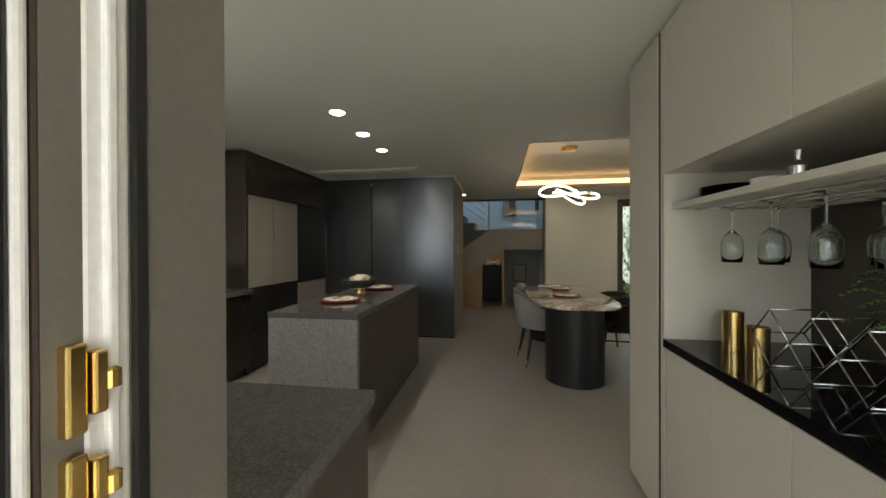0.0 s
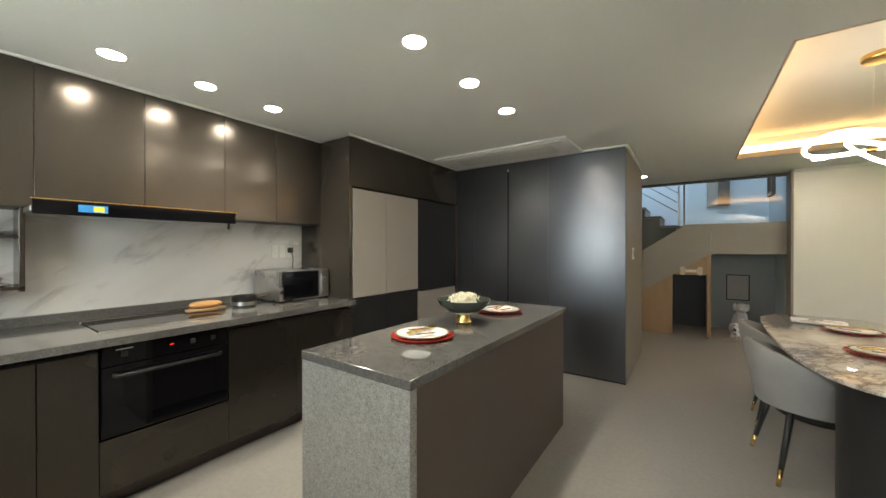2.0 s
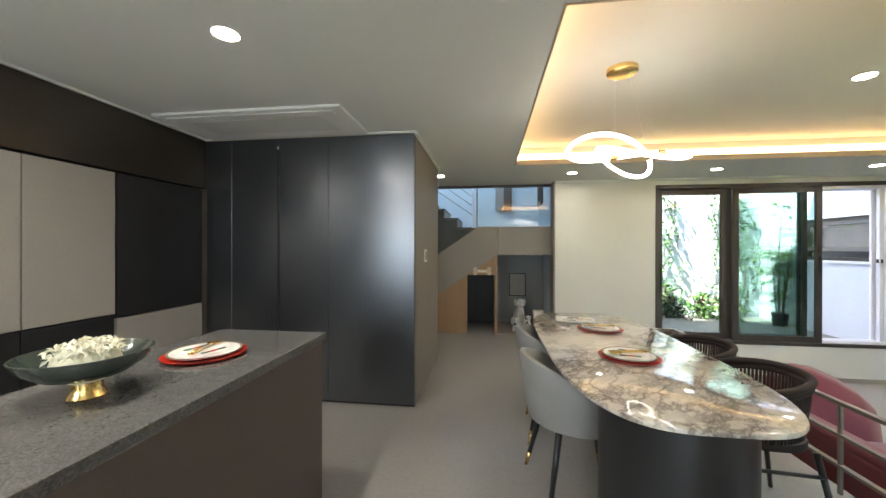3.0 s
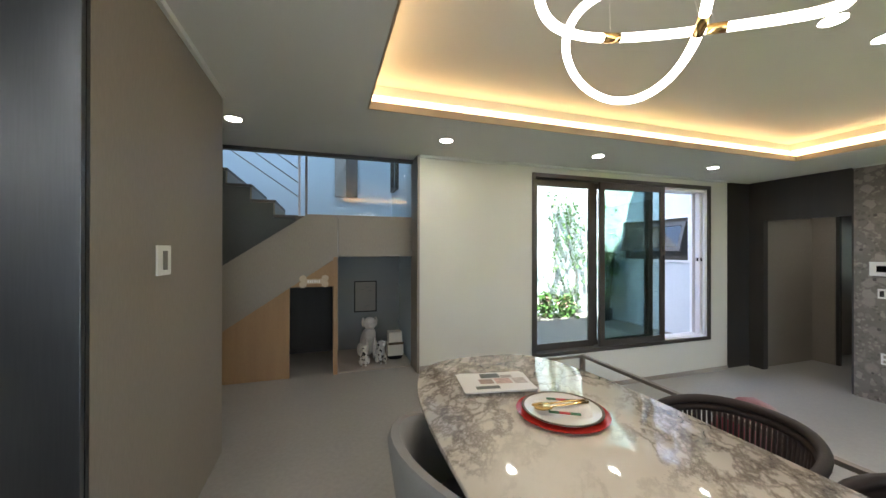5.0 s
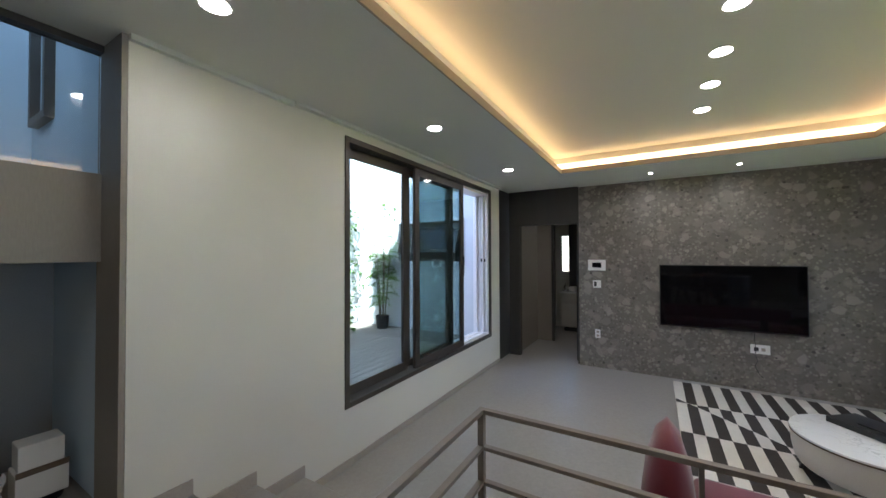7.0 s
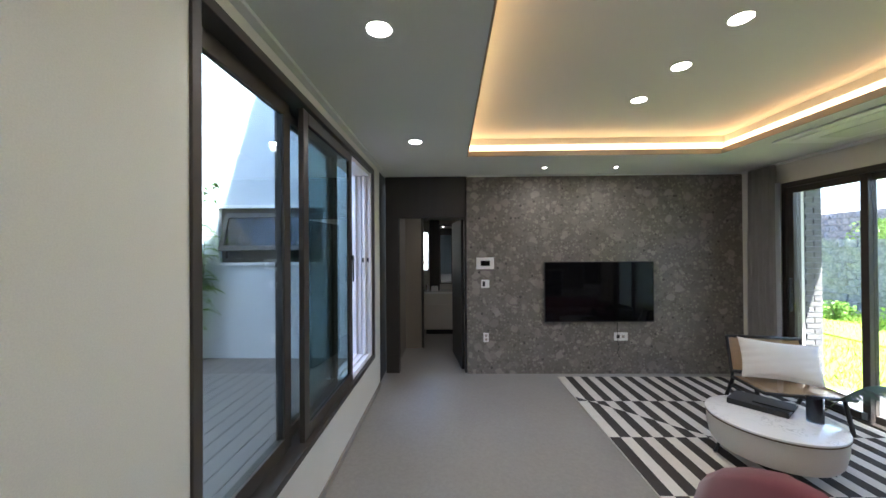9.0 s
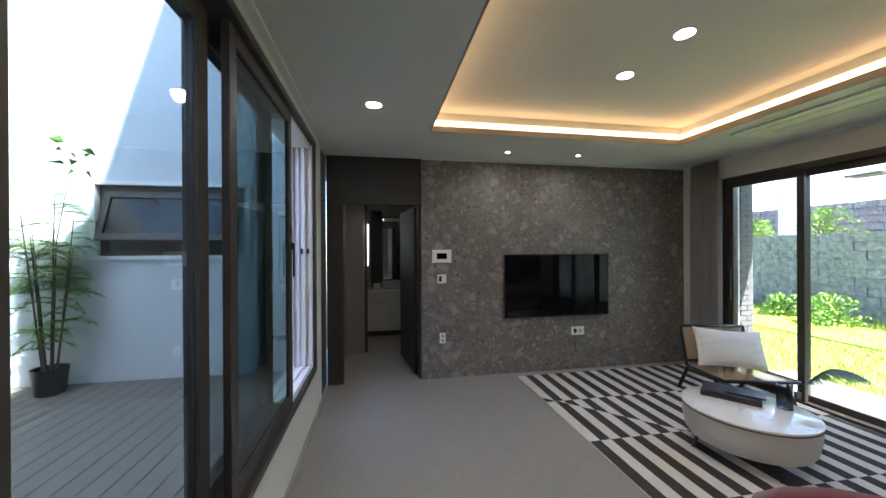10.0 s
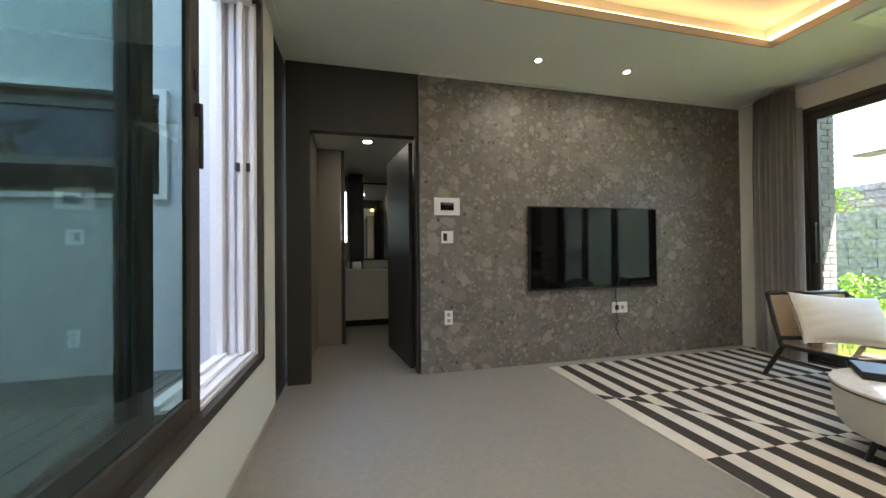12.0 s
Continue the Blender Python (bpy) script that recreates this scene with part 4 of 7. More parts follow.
for y in (1.42, 1.65):
    cup(-2.70, y, 1.425)
for y in (0.80, 1.40, 1.66):
    cup(-2.70, y, 1.148, 1.1)
tp = thing("teapot", (-2.70, 1.53, 1.148), "small silver lidded sugar pot", "teapot", "teaware")
part("body", lathe([(0.03, 0), (0.05, 0.02), (0.055, 0.045), (0.04, 0.07)], (-2.70, 1.53, 1.148), 24), STEEL, tp, "", 40)
part("lid", lathe([(0.042, 0.07), (0.03, 0.085), (0.008, 0.09), (0.008, 0.10), (0.001, 0.105)], (-2.70, 1.53, 1.148), 20), STEEL, tp, "", 40)
solid("canister", box((-2.78, 1.10, 1.148), (-2.66, 1.23, 1.29), 0.004), BLACK, "square black canister on the shelf", "canister")
solid("wall_control", box((-2.838, 1.02, 1.33), (-2.828, 1.10, 1.47), 0.003), WHITE, "white wall control panel on the splashback", "control panel")

# tray of condiments at the counter's back corner
cad = thing("condiment_tray", (-2.45, 0.95, 0.90), "small wooden tray with glass condiment jars", "tray")
part("tray", boxes(((-2.55, 0.86, 0.901), (-2.36, 1.06, 0.909)), ((-2.55, 0.86, 0.909), (-2.54, 1.06, 0.95)), ((-2.37, 0.86, 0.909), (-2.36, 1.06, 0.95)), ((-2.54, 0.86, 0.909), (-2.37, 0.87, 0.95)), ((-2.54, 1.05, 0.909), (-2.37, 1.06, 0.95))), OAK, cad)
for y in (0.91, 1.005):
    jr = part("jar", lathe([(0.032, 0.0), (0.036, 0.01), (0.036, 0.09), (0.02, 0.12)], (-2.45, y, 0.91), 20), GLASS, cad, "clear glass jar", 40)
    part("lid", lathe([(0.022, 0.12), (0.022, 0.14), (0.010, 0.155)], (-2.45, y, 0.91), 16), STEEL, jr, "", 40)

hob = thing("induction_hob", (-2.45, 2.3, 0.90), "black glass induction hob set in the worktop", "hob")
part("glass", box((-2.66, 2.0, 0.9005), (-2.23, 2.62, 0.906), 0.002), SCREEN, hob)
for x in (-2.665, -2.23):
    part("rim", box((x, 1.995, 0.9002), (x + 0.005, 2.625, 0.907)), STEEL, hob)

bread = solid("bread_board", slab(outline(0.07, 0.13, 2.4), 0.907, 0.925, (-2.52, 2.62), 0.005), OAK, "rounded wooden bread board on the hob", "board", smooth=40)
bm = bmesh.new()
bmesh.ops.create_uvsphere(bm, u_segments=20, v_segments=10, radius=1)
for v in bm.verts:
    v.co = Vector((-2.52 + v.co.x * 0.05, 2.62 + v.co.y * 0.11, 0.950 + v.co.z * 0.026))
solid("bread_loaf", bm, varied("bread_crust", (0.40, 0.20, 0.07), (0.55, 0.32, 0.13), 14, 0.7, grain=90, bump_by=0.3), "small golden-brown bread loaf on a board", "bread", smooth=True)

pan = thing("saucepan", (-2.52, 2.90, 0.90), "small black and white saucepan on the worktop", "saucepan")
part("body", lathe([(0.001, 0.0), (0.075, 0.0), (0.085, 0.015), (0.088, 0.075), (0.092, 0.08), (0.084, 0.078), (0.08, 0.018), (0.001, 0.012)], (-2.52, 2.89, 0.901), 32, False), BLACK, pan, "", 40)
part("band", lathe([(0.0862, 0.012), (0.0885, 0.04)], (-2.52, 2.89, 0.901), 32, False), STEEL, pan, "steel lower band", 40)
part("handle", tube([(-2.50, 2.97, 0.965), (-2.46, 3.06, 0.985)], 0.010, 8), BARK, pan, "wooden handle", True)

mw = thing("microwave", (-2.62, 3.36, 0.90), "silver microwave oven with black glass door", "microwave")
part("body", box((-2.80, 3.11, 0.912), (-2.40, 3.592, 1.165), 0.006), STEEL, mw, "silver painted casing")
dr = part("door", box((-2.40, 3.14, 0.925), (-2.385, 3.475, 1.155), 0.004), SCREEN, mw, "black glass door")
part("handle", tube([(-2.38, 3.482, 0.94), (-2.365, 3.485, 0.96), (-2.365, 3.485, 1.12), (-2.38, 3.482, 1.14)], 0.008, 8), STEEL, mw, "", True)
part("control_strip", box((-2.40, 3.50, 0.925), (-2.392, 3.585, 1.155), 0.003), STEEL, mw)
for z in (0.98, 1.07):
    bm = lathe([(0.024, 0), (0.022, 0.016), (0.001, 0.016)], (0, 0, 0), 18)
    bmesh.ops.transform(bm, matrix=pose(-2.392, 3.543, z, 0, 90, 0), verts=bm.verts)
    part("knob", bm, STEEL, mw, "", 40)
for y in (3.16, 3.55):
    for x in (-2.79, -2.5):
        part("foot", box((x, y, 0.9005), (x + 0.025, y + 0.025, 0.913)), BLACK, mw)

for i, y in enumerate((3.29, 3.36, 3.43)):
    so = thing("wall_socket", (-2.838, y + 0.03, 1.27), "white wall socket on the marble splashback", "socket", "kitchen sockets")
    part("plate", box((-2.838, y, 1.265), (-2.829, y + 0.062, 1.385), 0.002), WHITE, so)
    if i == 2:
        part("plug", box((-2.829, y + 0.01, 1.31), (-2.79, y + 0.05, 1.36), 0.006), BLACK, so)
    else:
        part("insert", box((-2.829, y + 0.012, 1.29), (-2.827, y + 0.05, 1.36), 0.001), PORCELAIN, so)
solid("power_cable", tube([(-2.80, 3.46, 1.33), (-2.78, 3.47, 1.26), (-2.80, 3.48, 1.16), (-2.825, 3.49, 1.05)], 0.004, 6), BLACK, "black power cable behind the microwave", "cable", smooth=True)
solid("plug_adapter", box((-2.828, 3.455, 1.385), (-2.76, 3.52, 1.41), 0.004), WHITE, "white plug adapter hanging by the sockets", "adapter")

# tall fridge housing
FF = -2.128
t = thing("fridge_housing", (-2.5, 4.45, 0.0), "dark tall housing unit around the built-in refrigerator", "cabinet")
part("side_panel", box((-2.845, 3.601, 0.0), (FF, 3.635, 2.352), 0.002), LACQUER, t)
part("top_panel", box((-2.845, 3.637, 1.912), (FF, 5.38, 2.352), 0.002), LACQUER, t)
part("back", box((-2.845, 3.637, 0.0), (-2.80, 5.38, 1.91)), BLACK, t)
fr = thing("refrigerator", (-2.5, 4.1, 0.0), "built-in refrigerator with greige upper doors and black lower drawers", "refrigerator")
part("body", box((-2.79, 3.64, 0.02), (-2.165, 4.575, 1.905)), BLACK, fr)
part("door", box((-2.163, 3.645, 0.905), (-2.128, 4.066, 1.895), 0.003), GREIGE, fr, "greige glass door")
part("door", box((-2.163, 4.072, 0.905), (-2.128, 4.572, 1.895), 0.003), GREIGE, fr, "greige glass door")
part("drawer", box((-2.163, 3.645, 0.465), (-2.135, 4.066, 0.898), 0.003), BLACK, fr, "black lower drawer")
part("drawer", box((-2.163, 4.072, 0.465), (-2.135, 4.572, 0.898), 0.003), BLACK, fr, "black lower drawer")
part("drawer", box((-2.163, 3.645, 0.03), (-2.135, 4.572, 0.458), 0.003), BLACK, fr, "black lower drawer")
kf = thing("kimchi_refrigerator", (-2.5, 4.97, 0.0), "slim refrigerator with black upper door and greige drawers", "refrigerator")
part("body", box((-2.79, 4.585, 0.02), (-2.165, 5.36, 1.905)), BLACK, kf)
part("door", box((-2.163, 4.59, 0.875), (-2.132, 5.335, 1.895), 0.003), BLACK, kf, "black upper door")
part("drawer", box((-2.163, 4.59, 0.44), (-2.132, 5.335, 0.866), 0.003), GREIGE, kf, "greige drawer front")
part("drawer", box((-2.163, 4.59, 0.03), (-2.132, 5.335, 0.433), 0.003), GREIGE, kf, "greige drawer front")

# dark panelled pantry units
xs = [-2.126, -1.872, -1.411, -0.939, -0.165]
for i, (a, b) in enumerate(zip(xs, xs[1:])):
    cabinet("pantry_unit", (a, 5.382, 0.0), (b, 5.418, 2.352), "-y", [(a, b, 0.02, 2.352)], STEEL_PANEL, "tall dark brushed-steel pantry door panel", "cabinet", "pantry units", 0.004 if i != 1 else 0.004)
solid("finger_pull", box((-1.422, 5.375, 0.25), (-1.400, 5.383, 2.25), 0.001), BLACK, "slim black vertical finger pull", "handle")
solid("door_sensor", box((-1.417, 5.366, 2.255), (-1.405, 5.375, 2.28)), WHITE, "tiny white door sensor", "sensor")

# island
isl = thing("kitchen_island", (-0.75, 3.35, 0.0), "kitchen island with granite waterfall end and umber side panel", "island")
part("worktop", box((-1.062, 2.428, 0.862), (-0.430, 4.272, 0.90), 0.003), GRANITE_TOP, isl, "polished taupe-grey granite top")
part("waterfall_end", box((-1.060, 2.430, 0.0), (-0.434, 2.468, 0.861), 0.002), GRANITE, isl, "grey granite waterfall end")
part("side_panel", box((-0.462, 2.469, 0.0), (-0.442, 4.25, 0.860), 0.002), UMBER, isl, "umber laminate side panel")
part("end_panel", box((-1.055, 4.23, 0.0), (-0.463, 4.252, 0.860), 0.002), UMBER, isl)
part("body", box((-1.04, 2.47, 0.08), (-0.464, 4.228, 0.860)), UMBER, isl)
for k in range(4):
    y = 2.48 + k * 0.4375
    part("door", box((-1.058, y + 0.002, 0.10), (-1.041, y + 0.4355, 0.855), 0.0015), UMBER, isl)

sw_ = thing("light_switch", (-0.165, 5.90, 1.295), "slim white rocker light switch on the taupe wall", "light switch")
part("plate", box((-0.165, 5.835, 1.232), (-0.156, 5.965, 1.358), 0.003), WHITE, sw_)
part("rocker", box((-0.156, 5.880, 1.255), (-0.152, 5.920, 1.335), 0.001), GREYFAB, sw_)

# bar cabinet by the doorway
BX = 1.225
t = thing("bar_cabinet", (1.5, 1.4, 0.0), "cream bar cabinet with open glass rack niche", "cabinet")
part("base", box((BX + 0.022, 0.60, 0.0), (1.855, 2.04, 0.858)), CREAM, t)
for a, b in ((0.60, 0.98), (0.98, 1.33), (1.33, 1.69), (1.69, 2.04)):
    part("door", box((BX, a + 0.0015, 0.02), (BX + 0.02, b - 0.0015, 0.855), 0.0015), CREAM, t)
part("counter", box((BX - 0.008, 0.60, 0.862), (1.855, 2.05, 0.90), 0.003), SCREEN, t, "dark polished stone counter")
part("back_panel", box((1.82, 0.60, 0.901), (1.855, 2.05, 1.66)), LACQUER, t, "dark splash panel")
part("side_return", box((BX, 2.052, 0.0), (1.855, 2.09, 2.352), 0.002), CREAM, t)
# nearly flush black filler that draws the gap's shade
part("gap_shade_strip", box((BX + 0.003, 2.0905, 0.0), (1.855, 2.1175, 2.352)), BLACK, t, "black strip standing for the shade in the gap")
part("upper_box", box((BX + 0.022, 0.60, 1.665), (1.855, 2.05, 2.352)), CREAM, t)
for a, b in ((0.60, 1.33), (1.33, 2.05)):
    part("door", box((BX, a + 0.0015, 1.665), (BX + 0.02, b - 0.0015, 2.352), 0.0015), CREAM, t)
part("shelf", box((BX + 0.03, 0.60, 1.50), (1.82, 2.05, 1.525), 0.002), CREAM, t)
cabinet("tall_cabinet", (BX, 2.118, 0.0), (1.855, 2.49, 2.352), "-x", [(2.118, 2.49, 0.02, 2.352)], CREAM, "tall cream cabinet beside the bar niche", "cabinet")


def wineglass(x, y, z):
    t = thing("wine_glass", (x, y, z), "clear wine glass hanging upside down from a wire rack", "wine glass", "hanging wine glasses")
    prof = [(0.0005, 0.0), (0.033, 0.0), (0.033, -0.0015), (0.006, -0.006), (0.0038, -0.02), (0.0036, -0.085), (0.012, -0.097), (0.030, -0.118), (0.0365, -0.145), (0.036, -0.18), (0.0325, -0.215), (0.0317, -0.215), (0.0350, -0.18), (0.0355, -0.145), (0.029, -0.1195), (0.011, -0.0995), (0.0005, -0.096)]
    part("glass", lathe(prof, (x, y, z), 28, False), GLASS, t, "", True)

rk = thing("glass_rack", (1.5, 1.4, 1.48), "chrome wire rack for stemmed glasses under the shelf", "rack")
for x in (1.32, 1.40, 1.48, 1.56, 1.64, 1.72):
    part("wire", tube([(x, 0.75, 1.485), (x, 1.95, 1.485)], 0.003, 6), CHROME, rk, "", True)
for y in (0.75, 1.95):
    part("wire", tube([(1.30, y, 1.490), (1.74, y, 1.490)], 0.003, 6), CHROME, rk, "", True)
for x in (1.36, 1.52, 1.68):
    for y in (1.0, 1.2, 1.4, 1.6, 1.8):
        wineglass(x, y, 1.4815)
for x, y, h in ((1.41, 1.88, 0.16), (1.44, 1.785, 0.12)):
    solid("brass_tumbler", lathe([(0.001, 0), (0.036, 0.0), (0.038, h), (0.035, h), (0.033, 0.01)], (x, y, 0.901), 28, False), GOLD, "tall brushed brass tumbler on the bar counter", "tumbler", smooth=40, group="brass tumblers")
wr = thing("wine_rack", (1.50, 1.50, 0.90), "chrome wire diamond wine rack on the bar counter", "wine rack")
low, mid, high = [(1.68 - 0.17 * k, 0.9045) for k in range(3)], [(1.765 - 0.17 * k, 1.005) for k in range(4)], [(1.68 - 0.17 * k, 1.105) for k in range(3)]
for x in (1.41, 1.58):
    for k in range(3):
        part("wire", tube([(x, *mid[k]), (x, *high[k]), (x, *mid[k + 1])], 0.0034, 8), CHROME, wr, "", True)
        part("wire", tube([(x, *mid[k]), (x, *low[k]), (x, *mid[k + 1])], 0.0034, 8), CHROME, wr, "", True)
for y, z in low + mid + high:
    part("wire", tube([(1.41, y, z), (1.58, y, z)], 0.0034, 8), CHROME, wr, "", True)
for i in range(5):
    solid("plate", lathe([(0.001, 0), (0.06, 0.0), (0.105, 0.008), (0.104, 0.010), (0.001, 0.004)], (1.40, 1.88, 1.5255 + 0.0095 * i), 28, False), SCREEN, "stacked dark dinner plate on the shelf", "plate", group="stacked plates", smooth=40)
solid("bowl", lathe([(0.03, 0), (0.055, 0.02), (0.058, 0.04), (0.052, 0.04), (0.03, 0.008)], (1.40, 1.66, 1.526), 24, False), PORCELAIN, "small white bowl on the shelf", "bowl", smooth=40)
solid("bottle", lathe([(0.02, 0), (0.025, 0.005), (0.025, 0.05), (0.008, 0.07), (0.012, 0.10)], (1.38, 1.52, 1.526), 20), STEEL, "small silver jar on the shelf", "jar", smooth=40)

# ceiling air conditioner over the kitchen
ac = thing("ceiling_air_conditioner", (-1.3, 4.98, CEIL), "flat white cassette air conditioner in the kitchen ceiling", "air conditioner")
part("panel", box((-2.03, 4.74, CEIL - 0.022), (-0.56, 5.33, CEIL - 0.0005), 0.008), WHITE, ac)
part("louvre", box((-1.95, 4.79, CEIL - 0.030), (-0.64, 4.87, CEIL - 0.0225), 0.003), WHITE, ac)
part("intake", box((-1.85, 4.90, CEIL - 0.027), (-0.75, 5.20, CEIL - 0.0225), 0.003), CEILING, ac)

# fern on the bar counter
fn = thing("potted_fern", (1.70, 1.42, 0.90), "small green fern in a dark pot on the bar counter", "potted plant")
part("pot", lathe([(0.001, 0), (0.045, 0.0), (0.06, 0.09), (0.055, 0.09), (0.05, 0.075), (0.001, 0.075)], (1.70, 1.42, 0.9005), 24, False), BLACK, fn, "", 40)
bm = bmesh.new()
rnd = random.Random(3)
for k in range(26):
    a = 6.283 * k / 26
    ln, up_ = rnd.uniform(0.14, 0.24), rnd.uniform(0.12, 0.30)
    for s_ in range(14):
        f = (s_ + 1) / 14
        p = Vector((1.70 + ln * f * math.cos(a), 1.42 + ln * f * math.sin(a), 0.975 + up_ * math.sin(f * 2.0)))
        side = Vector((-math.sin(a), math.cos(a), 0)) * (0.035 * (1 - 0.7 * f))
        for sg in (1, -1):
            q = p + side * sg + Vector((0.012 * math.cos(a), 0.012 * math.sin(a), -0.008))
            bm.faces.new([bm.verts.new(v) for v in (p, q, p + Vector((0.016 * math.cos(a), 0.016 * math.sin(a), 0)))])
part("fronds", bm, LEAF, fn, "feathery green fronds")

# ---- dining ----
TZ = 0.758
TC = (1.268, 4.80)
tab = thing("dining_table", (*TC, 0.0), "long rounded dining table with veined marble top on a black plinth", "table")
part("tabletop", slab(outline(0.452, 1.11, 3.4, 88), TZ - 0.022, TZ, TC, 0.006), TABLE_MARBLE, tab, "polished veined marble top", 35)
for cy in (3.985, 5.60):
    bm = bmesh.new()
    add_loft(bm, [[Vector((1.22 + (0.28 - 0.002 * (i % 2)) * math.cos(a), cy + (0.28 - 0.002 * (i % 2)) * math.sin(a), z)) for i, a in enumerate(2 * math.pi * k / 120 for k in range(120))] for z in (0.0, TZ - 0.023)])
    bmesh.ops.recalc_face_normals(bm, faces=bm.faces)
    part("pedestal", bm, BLACK, tab, "black fluted drum pedestal", 30)


def shell_chair():
    """Grey upholstered shell chair facing +x, standing at the origin."""
    c = thing("dining_chair", (0, 0, 0), "grey upholstered shell dining chair with black brass-tipped legs", "chair", "grey chairs at the dining table")
    bm = bmesh.new()
    rings = []
    for z, w, d, cx, up in ((0.40, 0.20, 0.20, 0.02, 0.0), (0.43, 0.245, 0.25, 0.01, 0.0), (0.47, 0.262, 0.27, 0.0, 0.0), (0.485, 0.24, 0.24, 0.01, 0.0)):
        rings.append([Vector((cx + d * math.cos(a), w * math.sin(a), z)) for a in (2 * math.pi * k / 28 for k in range(28))])
    add_loft(bm, rings)
    bmesh.ops.recalc_face_normals(bm, faces=bm.faces)
    part("seat", bm, GREYFAB, c, "grey padded seat", 40)
    bm = bmesh.new()
    rings = []
    for k in range(25):
        a = radians(70 + 220 * k / 24)
        edge = math.sin(math.pi * k / 24) ** 0.6
        top = 0.50 + 0.28 * edge
        ring = []
        for off, z in ((0.0, 0.42), (0.03, 0.60), (0.05, top - 0.02), (0.04, top), (0.015, top), (0.0, top - 0.02), (-0.02, 0.60), (-0.045, 0.46)):
            r = 0.27 + off
            ring.append(Vector((r * math.cos(a) - 0.02 * (z - 0.42), r * 0.97 * math.sin(a), min(z, top) if z > 0.55 else z)))
        rings.append(ring)
    add_loft(bm, rings)
    bmesh.ops.recalc_face_normals(bm, faces=bm.faces)
    part("backrest", bm, GREYFAB, c, "curved grey padded shell back", 50)
    for sx in (1, -1):
        for sy in (1, -1):
            lg = part("leg", tube([(0.15 * sx, 0.15 * sy, 0.42), (0.215 * sx, 0.215 * sy, 0.09)], [0.019, 0.0135], 10), BLACK, c, "", True)
            part("tip", tube([(0.215 * sx, 0.215 * sy, 0.09), (0.233 * sx, 0.233 * sy, 0.0)], [0.0137, 0.010], 10), GOLD, lg, "brass leg tip", True)
    return c


c1 = shell_chair()
c1.matrix_basis = pose(0.965, 4.50, 0, 0, 0, 8)
copy_thing(c1, pose(0.995, 5.15, 0, 0, 0, -4))


def rope_chair():
    """Dark rope armchair facing -x, at the origin."""
    c = thing("armchair", (0, 0, 0), "dark brown woven rope armchair with black legs", "armchair", "rope chairs at the dining table")
    part("seat", slab(outline(0.214, 0.218, 2.5, 36), 0.42, 0.465, (0, 0), 0.015), ROPE, c, "dark padded seat", 40)
    def rim(a):
        return 0.74 - 0.10 * (0.5 - 0.5 * math.cos(a)) ** 1.5
    arc = [radians(-128 + 256 * k / 32) for k in range(33)]
    part("top_rail", tube([(0.242 * math.cos(a), 0.242 * math.sin(a), rim(a)) for a in arc], 0.018, 10), ROPE, c, "rope-wrapped top rail", True)
    part("mid_rail", tube([(0.228 * math.cos(a), 0.228 * math.sin(a), 0.60) for a in arc], 0.008, 8), ROPE, c, "", True)
    part("rope_band", tube([(0.238 * math.cos(a), 0.238 * math.sin(a), rim(a) - 0.03) for a in arc], 0.014, 8), ROPE, c, "thick wound rope band", True)
    for k in range(60):
        a = radians(-122 + 244 * k / 59)
        bm = bmesh.new()
        x, y = math.cos(a), math.sin(a)
        add_tube(bm, [(0.240 * x, 0.240 * y, rim(a)), (0.228 * x, 0.228 * y, 0.60), (0.210 * x, 0.210 * y, 0.45)], 0.0068, 5)
        part("cord", bm, ROPE, c, "", True)
    for sx, sy in ((-1, 1), (-1, -1), (1, 1), (1, -1)):
        part("leg", tube([(0.18 * sx, 0.19 * sy, 0.43), (0.25 * sx, 0.25 * sy, 0.0)], [0.015, 0.011], 8), BLACK, c, "", True)
    for sy in (1, -1):
        part("stretcher", tube([(0.20 * 1, 0.21 * sy, 0.33), (-0.20, 0.21 * sy, 0.33)], 0.009, 6), BLACK, c, "", True)
    return c


a1 = rope_chair()
a1.matrix_basis = pose(1.80, 4.44, 0, 0, 0, -6)
copy_thing(a1, pose(1.80, 4.98, 0, 0, 0, 5))


